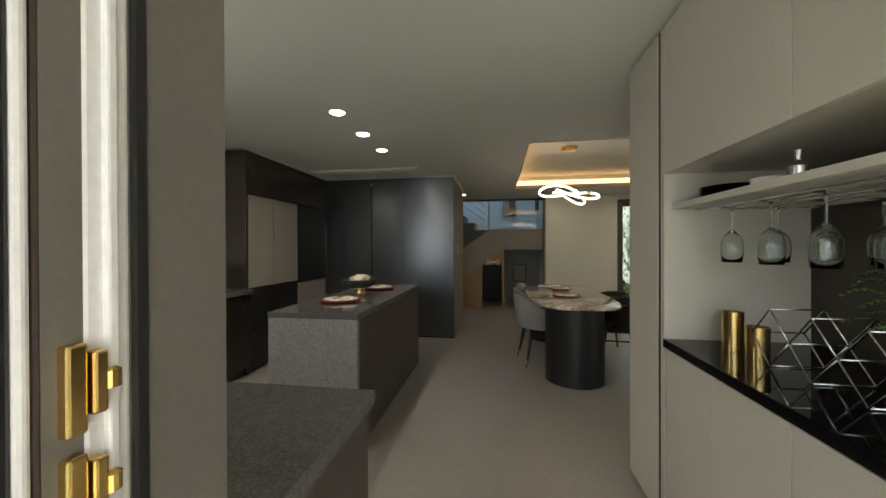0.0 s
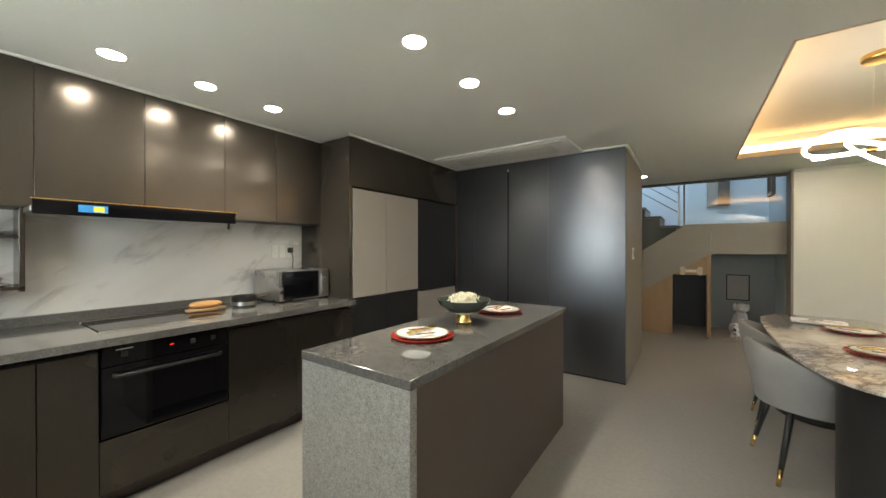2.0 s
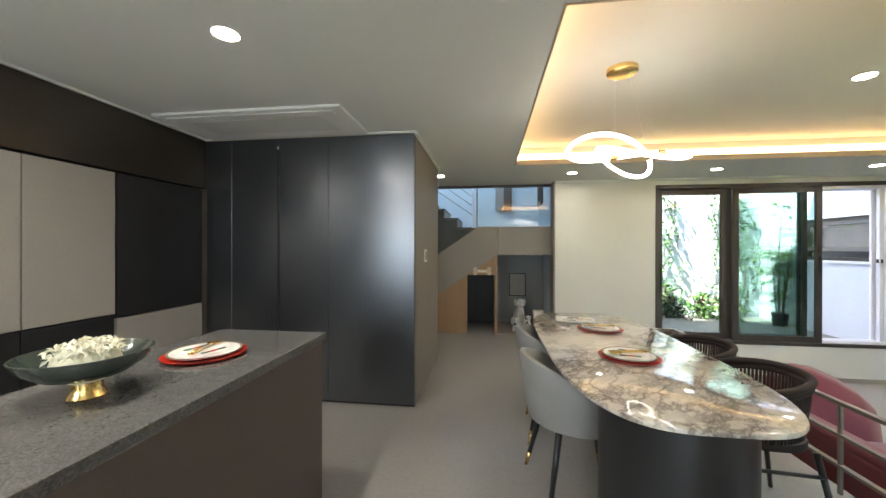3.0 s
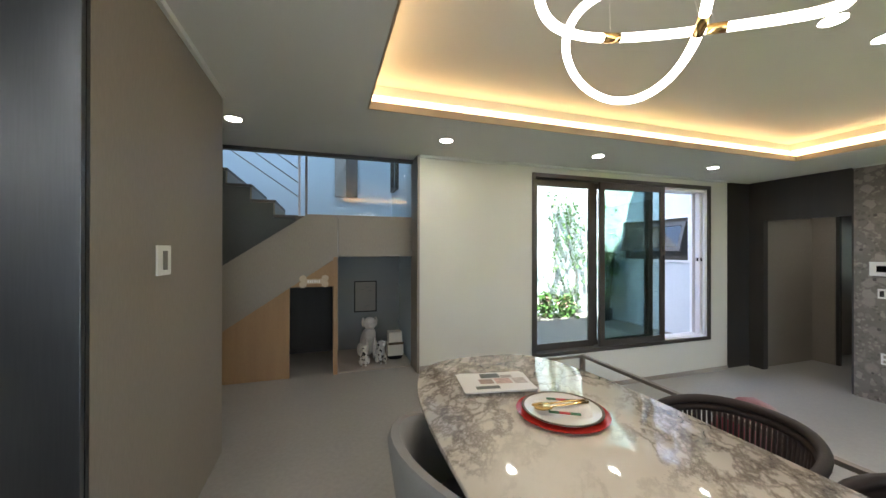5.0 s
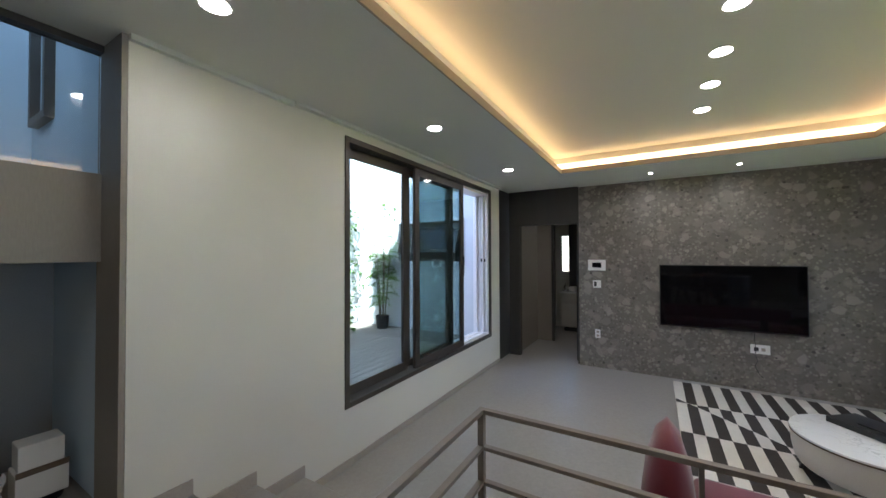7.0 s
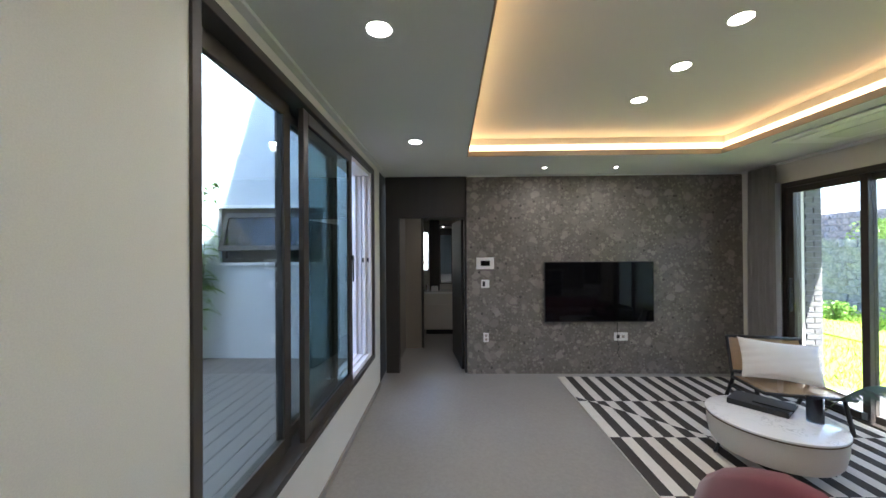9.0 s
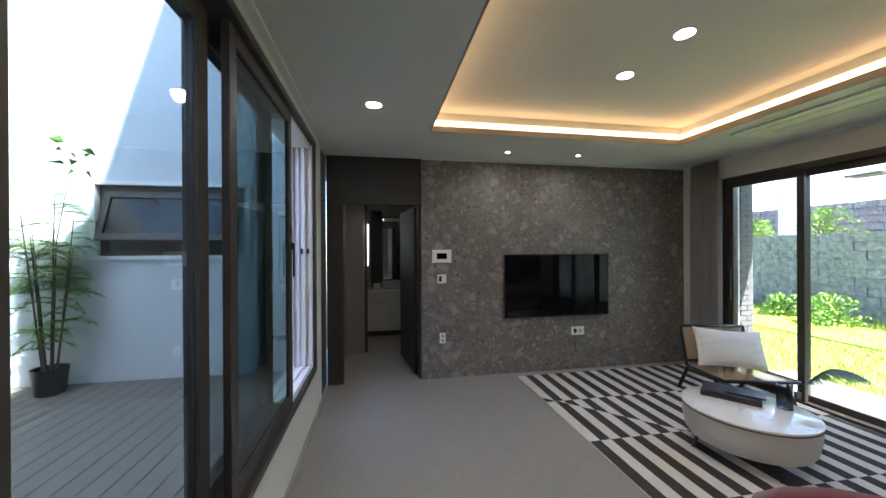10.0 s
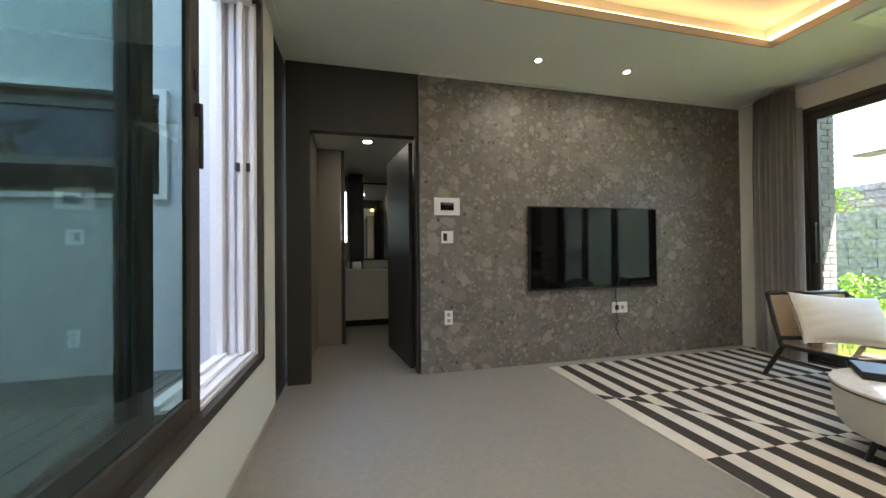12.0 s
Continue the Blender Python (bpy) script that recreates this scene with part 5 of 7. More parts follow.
def setting(x, y, z, turn, group):
    """Red charger, rimmed plate, napkin and gold cutlery."""
    ch = solid("charger_plate", lathe([(0.001, 0), (0.10, 0.0), (0.158, 0.010), (0.16, 0.013), (0.10, 0.006), (0.001, 0.005)], (0, 0, 0), 48, False), RED, "glossy red charger plate", "plate", group=group, smooth=40)
    ch.matrix_basis = pose(x, y, z)
    pl = thing("dinner_plate", (0, 0, 0), "white dinner plate with a dark gold rim on a red charger", "plate", group)
    part("plate", lathe([(0.001, 0), (0.09, 0.0), (0.138, 0.012), (0.138, 0.015), (0.09, 0.006), (0.001, 0.005)], (0, 0, 0), 48, False), PORCELAIN, pl, "", 40)
    part("rim", lathe([(0.1305, 0.0125), (0.140, 0.0135), (0.140, 0.0165), (0.1305, 0.0150)], (0, 0, 0), 48, False), BARK, pl, "dark gold rim", 40)
    pl.matrix_basis = pose(x, y, z + 0.009)
    nk = thing("napkin", (0, 0, 0), "folded white napkin with green and red bands", "napkin", group)
    bm = bmesh.new()
    rings = []
    for k in range(9):
        u = -0.095 + 0.19 * k / 8
        w_ = 0.045 + 0.012 * math.sin(k * 1.3)
        h = 0.010 + 0.006 * math.sin(k * 0.9 + 1)
        rings.append([Vector((u, -w_, 0)), Vector((u, -w_ * 0.6, h)), Vector((u, 0.0, h * 1.25)), Vector((u, w_ * 0.6, h)), Vector((u, w_, 0))])
    add_loft(bm, rings)
    bmesh.ops.recalc_face_normals(bm, faces=bm.faces)
    part("cloth", bm, SATIN, nk, "", 50)
    green, red_ = material("green_band", (0.02, 0.10, 0.04), 0.6), material("red_band", (0.5, 0.03, 0.03), 0.6)
    for s_ in (0.056, -0.056):
        for u0, u1, mt in ((-0.055, -0.02, green), (-0.02, 0.015, red_), (0.015, 0.05, green)):
            part("band", box((u0, s_ - 0.008, 0.0125), (u1, s_ + 0.008, 0.0155), 0.001), mt, nk)
    nk.matrix_basis = pose(x, y, z + 0.0145, 0, 0, turn)
    for nm, off, bowl in (("spoon", 0.012, 0.021), ("fork", -0.012, 0.012)):
        cu = thing(nm, (0, 0, 0), "brushed gold " + nm + " on the napkin", nm, group)
        part("handle", tube([(-0.10, off * 0.6, 0.006), (-0.03, off, 0.008), (0.05, off, 0.006)], [0.006, 0.004, 0.003], 8), GOLD, cu, "", True)
        part("bowl", slab(outline(0.034, bowl, 2.0, 20), 0.004, 0.010, (0.078, off), 0.002), GOLD, cu, "", True)
        cu.matrix_basis = pose(x, y, z + 0.030, 0, 0, turn + 25)


setting(1.29, 5.18, TZ + 0.0006, 150, "place settings on the dining table")
setting(1.24, 4.49, TZ + 0.0006, 165, "place settings on the dining table")
setting(-0.775, 2.93, 0.9006, 60, "place settings on the island")
setting(-0.757, 3.80, 0.9006, 75, "place settings on the island")
solid("glass_dish", lathe([(0.001, 0), (0.045, 0.002), (0.06, 0.012), (0.057, 0.013), (0.001, 0.005)], (-0.585, 2.65, 0.9006), 32, False), material("thin_clear_glass", (0.9, 0.92, 0.92), 0.04, Alpha=0.18), "shallow clear glass dish on the island", "dish", smooth=40)

mg = thing("magazine", (0, 0, 0), "open stack of magazines with photo collage on the marble table", "magazine")
part("pages", box((-0.15, -0.105, 0.0), (0.15, 0.105, 0.006), 0.001), PORCELAIN, mg)
part("cover", boxes(((-0.155, -0.11, 0.0065), (0.15, 0.10, 0.0085), 0.0005)), WHITE, mg, "white printed cover")
for k, (u, v, a, b, tone) in enumerate(((-0.05, 0.035, 0.085, 0.05, (0.05, 0.06, 0.06)), (-0.07, -0.03, 0.06, 0.05, (0.25, 0.18, 0.16)), (0.0, -0.035, 0.07, 0.06, (0.42, 0.30, 0.27)), (0.04, 0.03, 0.05, 0.03, (0.3, 0.27, 0.25)), (-0.10, -0.085, 0.10, 0.03, (0.06, 0.07, 0.07)), (0.08, -0.04, 0.055, 0.06, (0.35, 0.31, 0.29)))):
    part("photo", box((u, v, 0.0087), (u + a, v + b, 0.0093)), varied("printed_photo", tone, tuple(min(1, c * 1.8) for c in tone), 60, 0.4, grain=200, bump_by=0), mg)
mg.matrix_basis = pose(1.20, 5.52, TZ + 0.0006, 0, 0, -14)
mg2 = copy_thing(mg, pose(1.185, 5.50, TZ + 0.0100, 0, 0, -9))

# pendant
pc = (1.37, 4.97)
pen = thing("pendant_lamp", (*pc, LID), "knotted white led tube pendant with brass joints, lit", "pendant lamp")
part("canopy", lathe([(0.10, -0.001), (0.10, -0.028), (0.092, -0.034), (0.001, -0.034)], (*pc, LID), 32), GOLD, pen, "brass ceiling canopy", 40)
turn_ = Matrix.Rotation(radians(-17), 3, "Z")
knot = []
for k in range(140):
    t = 2 * math.pi * k / 140
    x, y = -0.124 * (math.sin(t) + 2 * math.sin(2 * t)), -0.124 * (math.cos(t) - 2 * math.cos(2 * t))
    knot.append(Vector((1.342, 4.859, 1.977)) + turn_ @ Vector((x, y, -0.059 * math.sin(3 * t - 0.47) - 0.19 * x - 0.033 * y)))
part("led_tube", tube(knot, 0.0130, 10, True), RING, pen, "glowing white led tube", True)
for k in (2, 49, 131):
    part("joint", tube([knot[k - 1], knot[k], knot[k + 1]], 0.0150, 12), GOLD, pen, "brass joint", True)
    part("wire", tube([knot[k], (pc[0] + 0.06 * math.cos(k), pc[1] + 0.06 * math.sin(k), LID - 0.034)], 0.0006, 5), WHITE, pen, "thin suspension wire", True)

# bowl with white flowers on the island
fb = thing("fruit_bowl", (-0.79, 3.365, 0.90), "dark ribbed glass bowl on a brass foot", "bowl")
part("foot", lathe([(0.048, 0.0), (0.050, 0.004), (0.038, 0.03), (0.040, 0.058)], (-0.79, 3.365, 0.9005), 32), GOLD, fb, "brass foot", 40)
bm = bmesh.new()
prof = [(0.04, 0.056), (0.10, 0.072), (0.145, 0.105), (0.165, 0.140), (0.160, 0.141), (0.138, 0.110), (0.095, 0.080), (0.001, 0.066)]
rings = [[Vector((-0.79 + r * (1 + 0.012 * (k % 2)) * math.cos(a), 3.365 + r * (1 + 0.012 * (k % 2)) * math.sin(a), 0.9005 + h)) for k, a in enumerate(2 * math.pi * i / 56 for i in range(56))] for r, h in prof]
add_loft(bm, rings, True, False)
bmesh.ops.recalc_face_normals(bm, faces=bm.faces)
part("bowl", bm, varied("dark_green_glass", (0.03, 0.038, 0.030), (0.05, 0.06, 0.05), 5, 0.15, grain=60, bump_by=0), fb, "dark ribbed bowl", 30)
bm = bmesh.new()
rnd = random.Random(4)
for i in range(150):
    r, a = 0.085 * math.sqrt(rnd.random()), rnd.random() * 6.283
    h = 0.175 - 3.0 * r * r - 0.02 * rnd.random()
    m = pose(-0.79 + r * math.cos(a), 3.365 + r * math.sin(a), 0.9005 + h, rnd.uniform(-50, 50), rnd.uniform(-50, 50), rnd.uniform(0, 360))
    vs = [bm.verts.new(m @ Vector(v)) for v in ((0, 0, 0), (0.012, 0.006, 0.006), (0.024, 0, 0.002), (0.012, -0.006, 0.006))]
    bm.faces.new(vs)
    m2 = m @ pose(0, 0, 0, 0, 0, 90)
    vs = [bm.verts.new(m2 @ Vector(v)) for v in ((0, 0, 0.003), (0.012, 0.006, 0.008), (0.024, 0, 0.004), (0.012, -0.006, 0.008))]
    bm.faces.new(vs)
bm2 = bmesh.new()
bmesh.ops.create_icosphere(bm, subdivisions=3, radius=0.085, matrix=Matrix.Translation((-0.79, 3.365, 0.9005 + 0.105)) @ Matrix.Diagonal((1, 1, 0.75, 1)))
solid("hydrangea", bm, varied("cream_petals", (0.66, 0.62, 0.48), (0.78, 0.75, 0.62), 40, 0.7, grain=200, bump_by=0.4), "cream hydrangea bloom in the bowl", "flower")

# ---- railing at the platform edge ----
rl = thing("railing", (2.41, 6.0, 0.0), "low taupe metal railing with three bars at the platform edge", "railing")
for x, y in ((1.65, 6.43), (2.41, 6.43), (2.41, 5.53), (2.41, 4.64), (2.41, 3.75), (2.41, 2.88)):
    w_ = 0.016 if (x, y) in ((2.41, 6.43), (1.65, 6.43)) else 0.009
    part("post", box((x - w_, y - w_, 0.0005), (x + w_, y + w_, 0.50), 0.002), RAILPAINT, rl)
for z, h in ((0.50, 0.022), (0.322, 0.018), (0.150, 0.018)):
    part("bar", box((1.634, 6.414, z), (2.426, 6.446, z + h), 0.002), RAILPAINT, rl)
    part("bar", box((2.394, 2.87, z), (2.426, 6.413, z + h), 0.002), RAILPAINT, rl)

# ---- living room ----
so = thing("sofa", (3.05, 4.5, LF), "maroon velvet sofa with a swooping high arm beside the railing", "sofa")
bm = bmesh.new()
rings = []
for x, h, w_ in ((2.71, 0.20, 0.085), (2.74, 0.34, 0.115), (2.80, 0.42, 0.125), (2.90, 0.44, 0.13), (3.04, 0.42, 0.13), (3.20, 0.35, 0.13), (3.36, 0.25, 0.12), (3.47, 0.15, 0.105), (3.50, 0.04, 0.075)):
    z0 = LF + 0.05
    prof = [(-0.8, 0.0), (-1.0, 0.06), (-0.98, 0.45), (-0.78, 0.72), (-0.42, 0.92), (0.0, 1.0), (0.42, 0.92), (0.78, 0.72), (0.98, 0.45), (1.0, 0.06), (0.8, 0.0)]
    rings.append([Vector((x, 5.625 + w_ * u, z0 + (h - z0) * v)) for u, v in prof])
add_loft(bm, rings)
bmesh.ops.recalc_face_normals(bm, faces=bm.faces)
part("arm", bm, MAROON, so, "swooping velvet arm", True)
bm = sheet([(2.70, LF + 0.05), (2.70, 0.10), (2.74, 0.16), (2.84, 0.16), (2.92, -0.02), (2.92, LF + 0.05)], 3.35, 5.50)
bmesh.ops.bevel(bm, geom=list(bm.edges), offset=0.02, segments=3, affect="EDGES")
part("backrest", bm, MAROON, so, "low velvet back", 50)
part("seat", box((2.92, 3.35, LF + 0.06), (3.50, 5.49, LF + 0.36), 0.05, 3), MAROON, so, "velvet seat cushion", 50)
part("arm", box((2.72, 3.20, LF + 0.06), (3.48, 3.345, 0.06), 0.05, 3), MAROON, so, "velvet arm", 50)
for x in (2.80, 3.42):
    for y in (3.3, 5.54):
        part("foot", box((x - 0.02, y - 0.02, LF + 0.0005), (x + 0.02, y + 0.02, LF + 0.07)), BLACK, so)

tv = thing("television", (6.6, 4.9, 0.30), "large black flat television mounted on the stone wall", "television")
part("case", box((6.605, 4.110, 0.300), (6.640, 5.62, 1.142), 0.004), BLACK, tv)
part("screen", box((6.602, 4.121, 0.318), (6.606, 5.609, 1.132)), SCREEN, tv, "glossy dark screen")
part("bracket", box((6.640, 4.6, 0.5), (6.669, 5.2, 0.95)), BLACK, tv)


def wall_box(name, y, z, w_, h, label, category, parts):
    t = thing(name, (6.67, y, z), label, category)
    part("plate", box((6.658, y - w_ / 2, z - h / 2), (6.6695, y + w_ / 2, z + h / 2), 0.003), WHITE, t)
    for nm, dy, dz, a, b, mt in parts:
        part(nm, box((6.655, y + dy - a / 2, z + dz - b / 2), (6.6585, y + dy + a / 2, z + dz + b / 2), 0.001), mt, t)
    return t


wall_box("thermostat", 6.44, 1.125, 0.25, 0.165, "white wall-pad intercom with dark screen on the stone wall", "wall pad", [("screen", 0, 0, 0.13, 0.075, SCREEN)])
wall_box("light_switch", 6.44, 0.835, 0.115, 0.115, "white light switch with a dark rocker on the stone wall", "light switch", [("rocker", 0.022, 0, 0.036, 0.07, BLACK)])
wall_box("wall_socket", 6.435, 0.075, 0.075, 0.13, "white double wall socket on the stone wall", "socket", [("hole", 0, 0.028, 0.032, 0.032, BASE), ("hole", 0, -0.028, 0.032, 0.032, BASE)])
s_ = wall_box("wall_socket", 4.545, 0.085, 0.19, 0.115, "white double wall socket with a plugged cable under the television", "socket", [("hole", -0.03, 0, 0.04, 0.04, BASE), ("hole", -0.075, 0, 0.03, 0.05, PORCELAIN), ("plug", 0.04, 0, 0.045, 0.05, BLACK)])
solid("power_cable", tube([(6.65, 4.585, 0.085), (6.645, 4.60, 0.02), (6.655, 4.57, -0.06), (6.66, 4.60, -0.13), (6.655, 4.56, -0.22), (6.65, 4.52, -0.27)], 0.004, 6), BLACK, "loose black power cable below the socket", "cable", smooth=True)
solid("power_cable", tube([(6.65, 4.59, 0.10), (6.655, 4.60, 0.22), (6.65, 4.595, 0.31)], 0.004, 6), BLACK, "black power cable from the television", "cable", smooth=True)

# rug: bands of stripes, offset from band to band and flipped along one diagonal
def clip_poly(poly, a, b, c):
    """The part of poly with a*x + b*y >= c."""
    out = []
    for i, p in enumerate(poly):
        q = poly[(i + 1) % len(poly)]
        dp, dq = a * p[0] + b * p[1] - c, a * q[0] + b * q[1] - c
        if dp >= 0:
            out.append(p)
        if dp * dq < 0:
            k = dp / (dp - dq)
            out.append((p[0] + k * (q[0] - p[0]), p[1] + k * (q[1] - p[1])))
    return out


bm = bmesh.new()
RY, SW, BW = 5.475, 0.1, 0.79
RX = 6.52
for band in range(4):
    for j in range(26):
        x1, x0 = RX - band * BW, RX - (band + 1) * BW
        y1, y0 = RY - j * SW, RY - (j + 1) * SW
        sq = [(x0, y0), (x1, y0), (x1, y1), (x0, y1)]
        tone = (j + band + 1 + (1 if band == 0 else 1)) % 2
        # the diagonal runs from (5.85, 5.475) to (4.8, 4.38)
        a, b = 1.0, -0.959
        c = 5.85 - 0.959 * RY
        lower = y0 < 4.35
        for poly, flip in (((clip_poly(sq, a, b, c)), 0), ((clip_poly(sq, -a, -b, -c)), 1)):
            if len(poly) < 3:
                continue
            f = bm.faces.new([bm.verts.new((x, y, LF + 0.012)) for x, y in poly])
            f.material_index = (tone + (0 if lower and band > 1 else flip)) % 2
            f.normal_update()
            if f.normal.z < 0:
                f.normal_flip()
bmesh.ops.remove_doubles(bm, verts=bm.verts, dist=1e-4)
rug = thing("rug", (RX - 2 * BW, RY - 13 * SW, LF), "dark brown and ivory striped geometric area rug", "rug")
part("top", bm, [RUGWHITE, RUGBLACK], rug, "striped dark brown and ivory pile")
part("backing", box((RX - 4 * BW - 0.004, RY - 26 * SW - 0.004, LF + 0.0005), (RX + 0.004, RY + 0.004, LF + 0.0118), 0.002), RUGWHITE, rug, "pale bound edge")

# coffee table: oval drum with fluted skirt and marble top
cc = (4.545, 4.355)
ct = thing("coffee_table", (0, 0, 0), "low round fluted cream drum coffee table with white marble top", "coffee table")
part("top", slab(outline(0.438, 0.418, 2.0, 64), 0.357, 0.375, (0, 0), 0.006), WHITE_MARBLE, ct, "white marble top", 40)
part("edge_band", slab(outline(0.436, 0.416, 2.0, 64), 0.347, 0.3565), BARK, ct, "thin bronze band")
o = outline(0.43, 0.41, 2.0, 200)
bm = bmesh.new()
add_loft(bm, [[Vector((k * x * (1 - 0.005 * (0.5 + 0.5 * math.cos(math.pi * i))), k * y * (1 - 0.006 * (0.5 + 0.5 * math.cos(math.pi * i))), z)) for i, (x, y) in enumerate(o)] for z, k in ((0.125, 0.90), (0.16, 0.95), (0.25, 0.99), (0.3468, 1.0))])
bmesh.ops.recalc_face_normals(bm, faces=bm.faces)
part("skirt", bm, CREAM, ct, "fluted cream skirt", 30)
for x in (-0.24, 0.24):
    for y in (-0.22, 0.22):
        part("leg", tube([(x, y, 0.13), (x * 1.15, y * 1.1, 0.0)], 0.013, 8), BLACK, ct, "", True)
ct.matrix_basis = pose(*cc, LF + 0.0125, 0, 0, 22)
CTZ = LF + 0.0125 + 0.3755
bk = thing("book", (0, 0, 0), "large black hardcover book with white title letters", "book")
part("cover", boxes(((-0.20, -0.14, 0), (0.20, 0.14, 0.005), 0.001), ((-0.20, -0.14, 0.040), (0.20, 0.14, 0.045), 0.001), ((-0.20, 0.135, 0.005), (0.20, 0.14, 0.040))), BLACK, bk)
part("pages", box((-0.195, -0.135, 0.005), (0.195, 0.134, 0.040)), BLACK, bk)
for k, u in enumerate((-0.10, -0.065, -0.03, 0.005)):
    part("title_stroke", box((u, -0.02, 0.0452), (u + 0.022, 0.02, 0.0456)), STEEL, bk, "pale title lettering bar")
bk.matrix_basis = pose(4.74, 4.27, CTZ, 0, 0, 38)
bk2 = thing("book", (0, 0, 0), "slim dark booklet on a larger book", "book")
part("cover", box((-0.13, -0.08, 0), (0.13, 0.08, 0.012), 0.002), BLACK, bk2)
bk2.matrix_basis = pose(4.66, 4.22, CTZ + 0.0457, 0, 0, 38)
gv = thing("glass_vase", (4.46, 4.09, CTZ), "smoked glass cylinder vase with a palm leaf", "vase")
part("glass", lathe([(0.001, 0.0), (0.052, 0.0), (0.052, 0.19), (0.048, 0.19), (0.048, 0.012), (0.001, 0.012)], (4.46, 4.09, CTZ + 0.0005), 32, False), SMOKE_GLASS, gv, "", 40)
pl = thing("palm_leaf", (4.46, 4.09, CTZ), "arching dark green feathery palm leaf in a vase", "leaf")
spine = [Vector((4.46 - 0.02 * k / 14, 4.09 - 0.054 * k, CTZ + 0.03 + 0.26 * math.sin(min(1, k / 9) * 1.5) - 0.0018 * max(0, k - 7) ** 2)) for k in range(15)]
part("stem", tube(spine, 0.0035, 6), DARKLEAF, pl, "", True)
bm = bmesh.new()
rnd = random.Random(11)
for k in range(260):
    u = 4 + 10 * k / 260
    i = int(u)
    p = spine[i].lerp(spine[min(14, i + 1)], u - i)
    for sgn in (1, -1):
        ln = 0.06 + 0.14 * math.sin(math.pi * min(1, (u - 3.5) / 11))
        tip = p + Vector((sgn * ln * 0.55, -ln * 0.45, -ln * 0.55 + rnd.uniform(-0.02, 0.02)))
        s_ = Vector((0, 0.004, 0))
        bm.faces.new([bm.verts.new(q) for q in (p - s_, p + s_, tip)])
tagged(part("leaflets", bm, DARKLEAF, pl), "fine hanging leaflets", kind="stuff")

# lounge chair
lc = thing("lounge_chair", (0, 0, 0), "low black-framed lounge chair with cane seat and back", "lounge chair")
W2 = 0.345
for s_ in (1, -1):
    y = W2 * s_
    bm = bmesh.new()
    for a, b, r in (((-0.36, 0.73), (-0.24, 0.30), 0.017), ((-0.24, 0.30), (0.36, 0.34), 0.017), ((-0.22, 0.30), (-0.40, 0.0), 0.019), ((0.22, 0.325), (0.33, 0.0), 0.019), ((-0.30, 0.19), (0.25, 0.22), 0.012)):
        add_tube(bm, [(a[0], y, a[1]), (b[0], y, b[1])], r, 8)
    part("side_frame", bm, BLACK, lc, "black lacquered z-shaped side frame", 40)
for nm, p, q in (("top_rail", (-0.36, 0.73), None), ("back_rail", (-0.25, 0.36), None), ("front_rail", (0.36, 0.34), None)):
    part(nm, tube([(p[0], -W2, p[1]), (p[0], W2, p[1])], 0.017, 8), BLACK, lc, "", True)


def cane_panel(name, u0, u1, label):
    """Open square weave between two rails, given as (x, z)."""
    bm = bmesh.new()
    d = Vector((u1[0] - u0[0], 0, u1[1] - u0[1]))
    nrm = Vector((-d.z, 0, d.x)).normalized() * 0.0008
    nu, nv = 26, 34
    def quad(a, b, wv):
        bm.faces.new([bm.verts.new(v) for v in (a - wv, b - wv, b + wv, a + wv)])
    o = Vector((u0[0], 0, u0[1]))
    for i in range(1, nu):
        p = o + d * i / nu
        quad(p + Vector((0, -W2, 0)) + nrm, p + Vector((0, W2, 0)) + nrm, d.normalized() * 0.0052)
    for j in range(1, nv):
        y = -W2 + 2 * W2 * j / nv
        quad(o + Vector((0, y, 0)) - nrm, o + d + Vector((0, y, 0)) - nrm, Vector((0, 0.0052, 0)))
    tagged(part(name, bm, CANE, lc, label), label, kind="stuff")


cane_panel("cane_back", (-0.255, 0.37), (-0.355, 0.715), "woven cane back panel")
cane_panel("cane_seat", (-0.235, 0.312), (0.355, 0.345), "woven cane seat panel")
lc.matrix_basis = pose(5.36, 3.50, LF + 0.0125, 0, 0, 166)

cu = bmesh.new()
bmesh.ops.create_grid(cu, x_segments=28, y_segments=18, size=1)
for v in cu.verts:
    v.co.z = 1.0
bmesh.ops.create_grid(cu, x_segments=28, y_segments=18, size=1, matrix=Matrix.Translation((0, 0, -1.0)))
for v in cu.verts:
    x, y, side = v.co.x, v.co.y, (1 if v.co.z > 0 else -1)
    bulge = ((1 - abs(x) ** 2.6) * (1 - abs(y) ** 2.6)) ** 0.42 if abs(x) < 1 and abs(y) < 1 else 0
    crease = 0.004 * math.sin(9 * x + 5 * y) * (abs(x) * abs(y)) + 0.003 * math.sin(17 * y - 6 * x) * abs(x)
    v.co = Vector((x * 0.36 * (1 - 0.06 * (1 - y * y)), y * 0.215 * (1 - 0.10 * (1 - x * x)), side * (0.095 * bulge + 0.001) + crease))
bmesh.ops.remove_doubles(cu, verts=cu.verts, dist=0.004)
pw = solid("pillow", cu, SATIN, "glossy white satin pillow leaning on the lounge chair", "pillow", smooth=True)
lean = radians(24)
pw.matrix_basis = lc.matrix_basis @ Matrix(((0, -math.sin(lean), math.cos(lean), -0.115), (1, 0, 0, 0.03), (0, math.cos(lean), math.sin(lean), 0.535), (0, 0, 0, 1))) @ pose(0, 0, 0, 0, 0, -5)

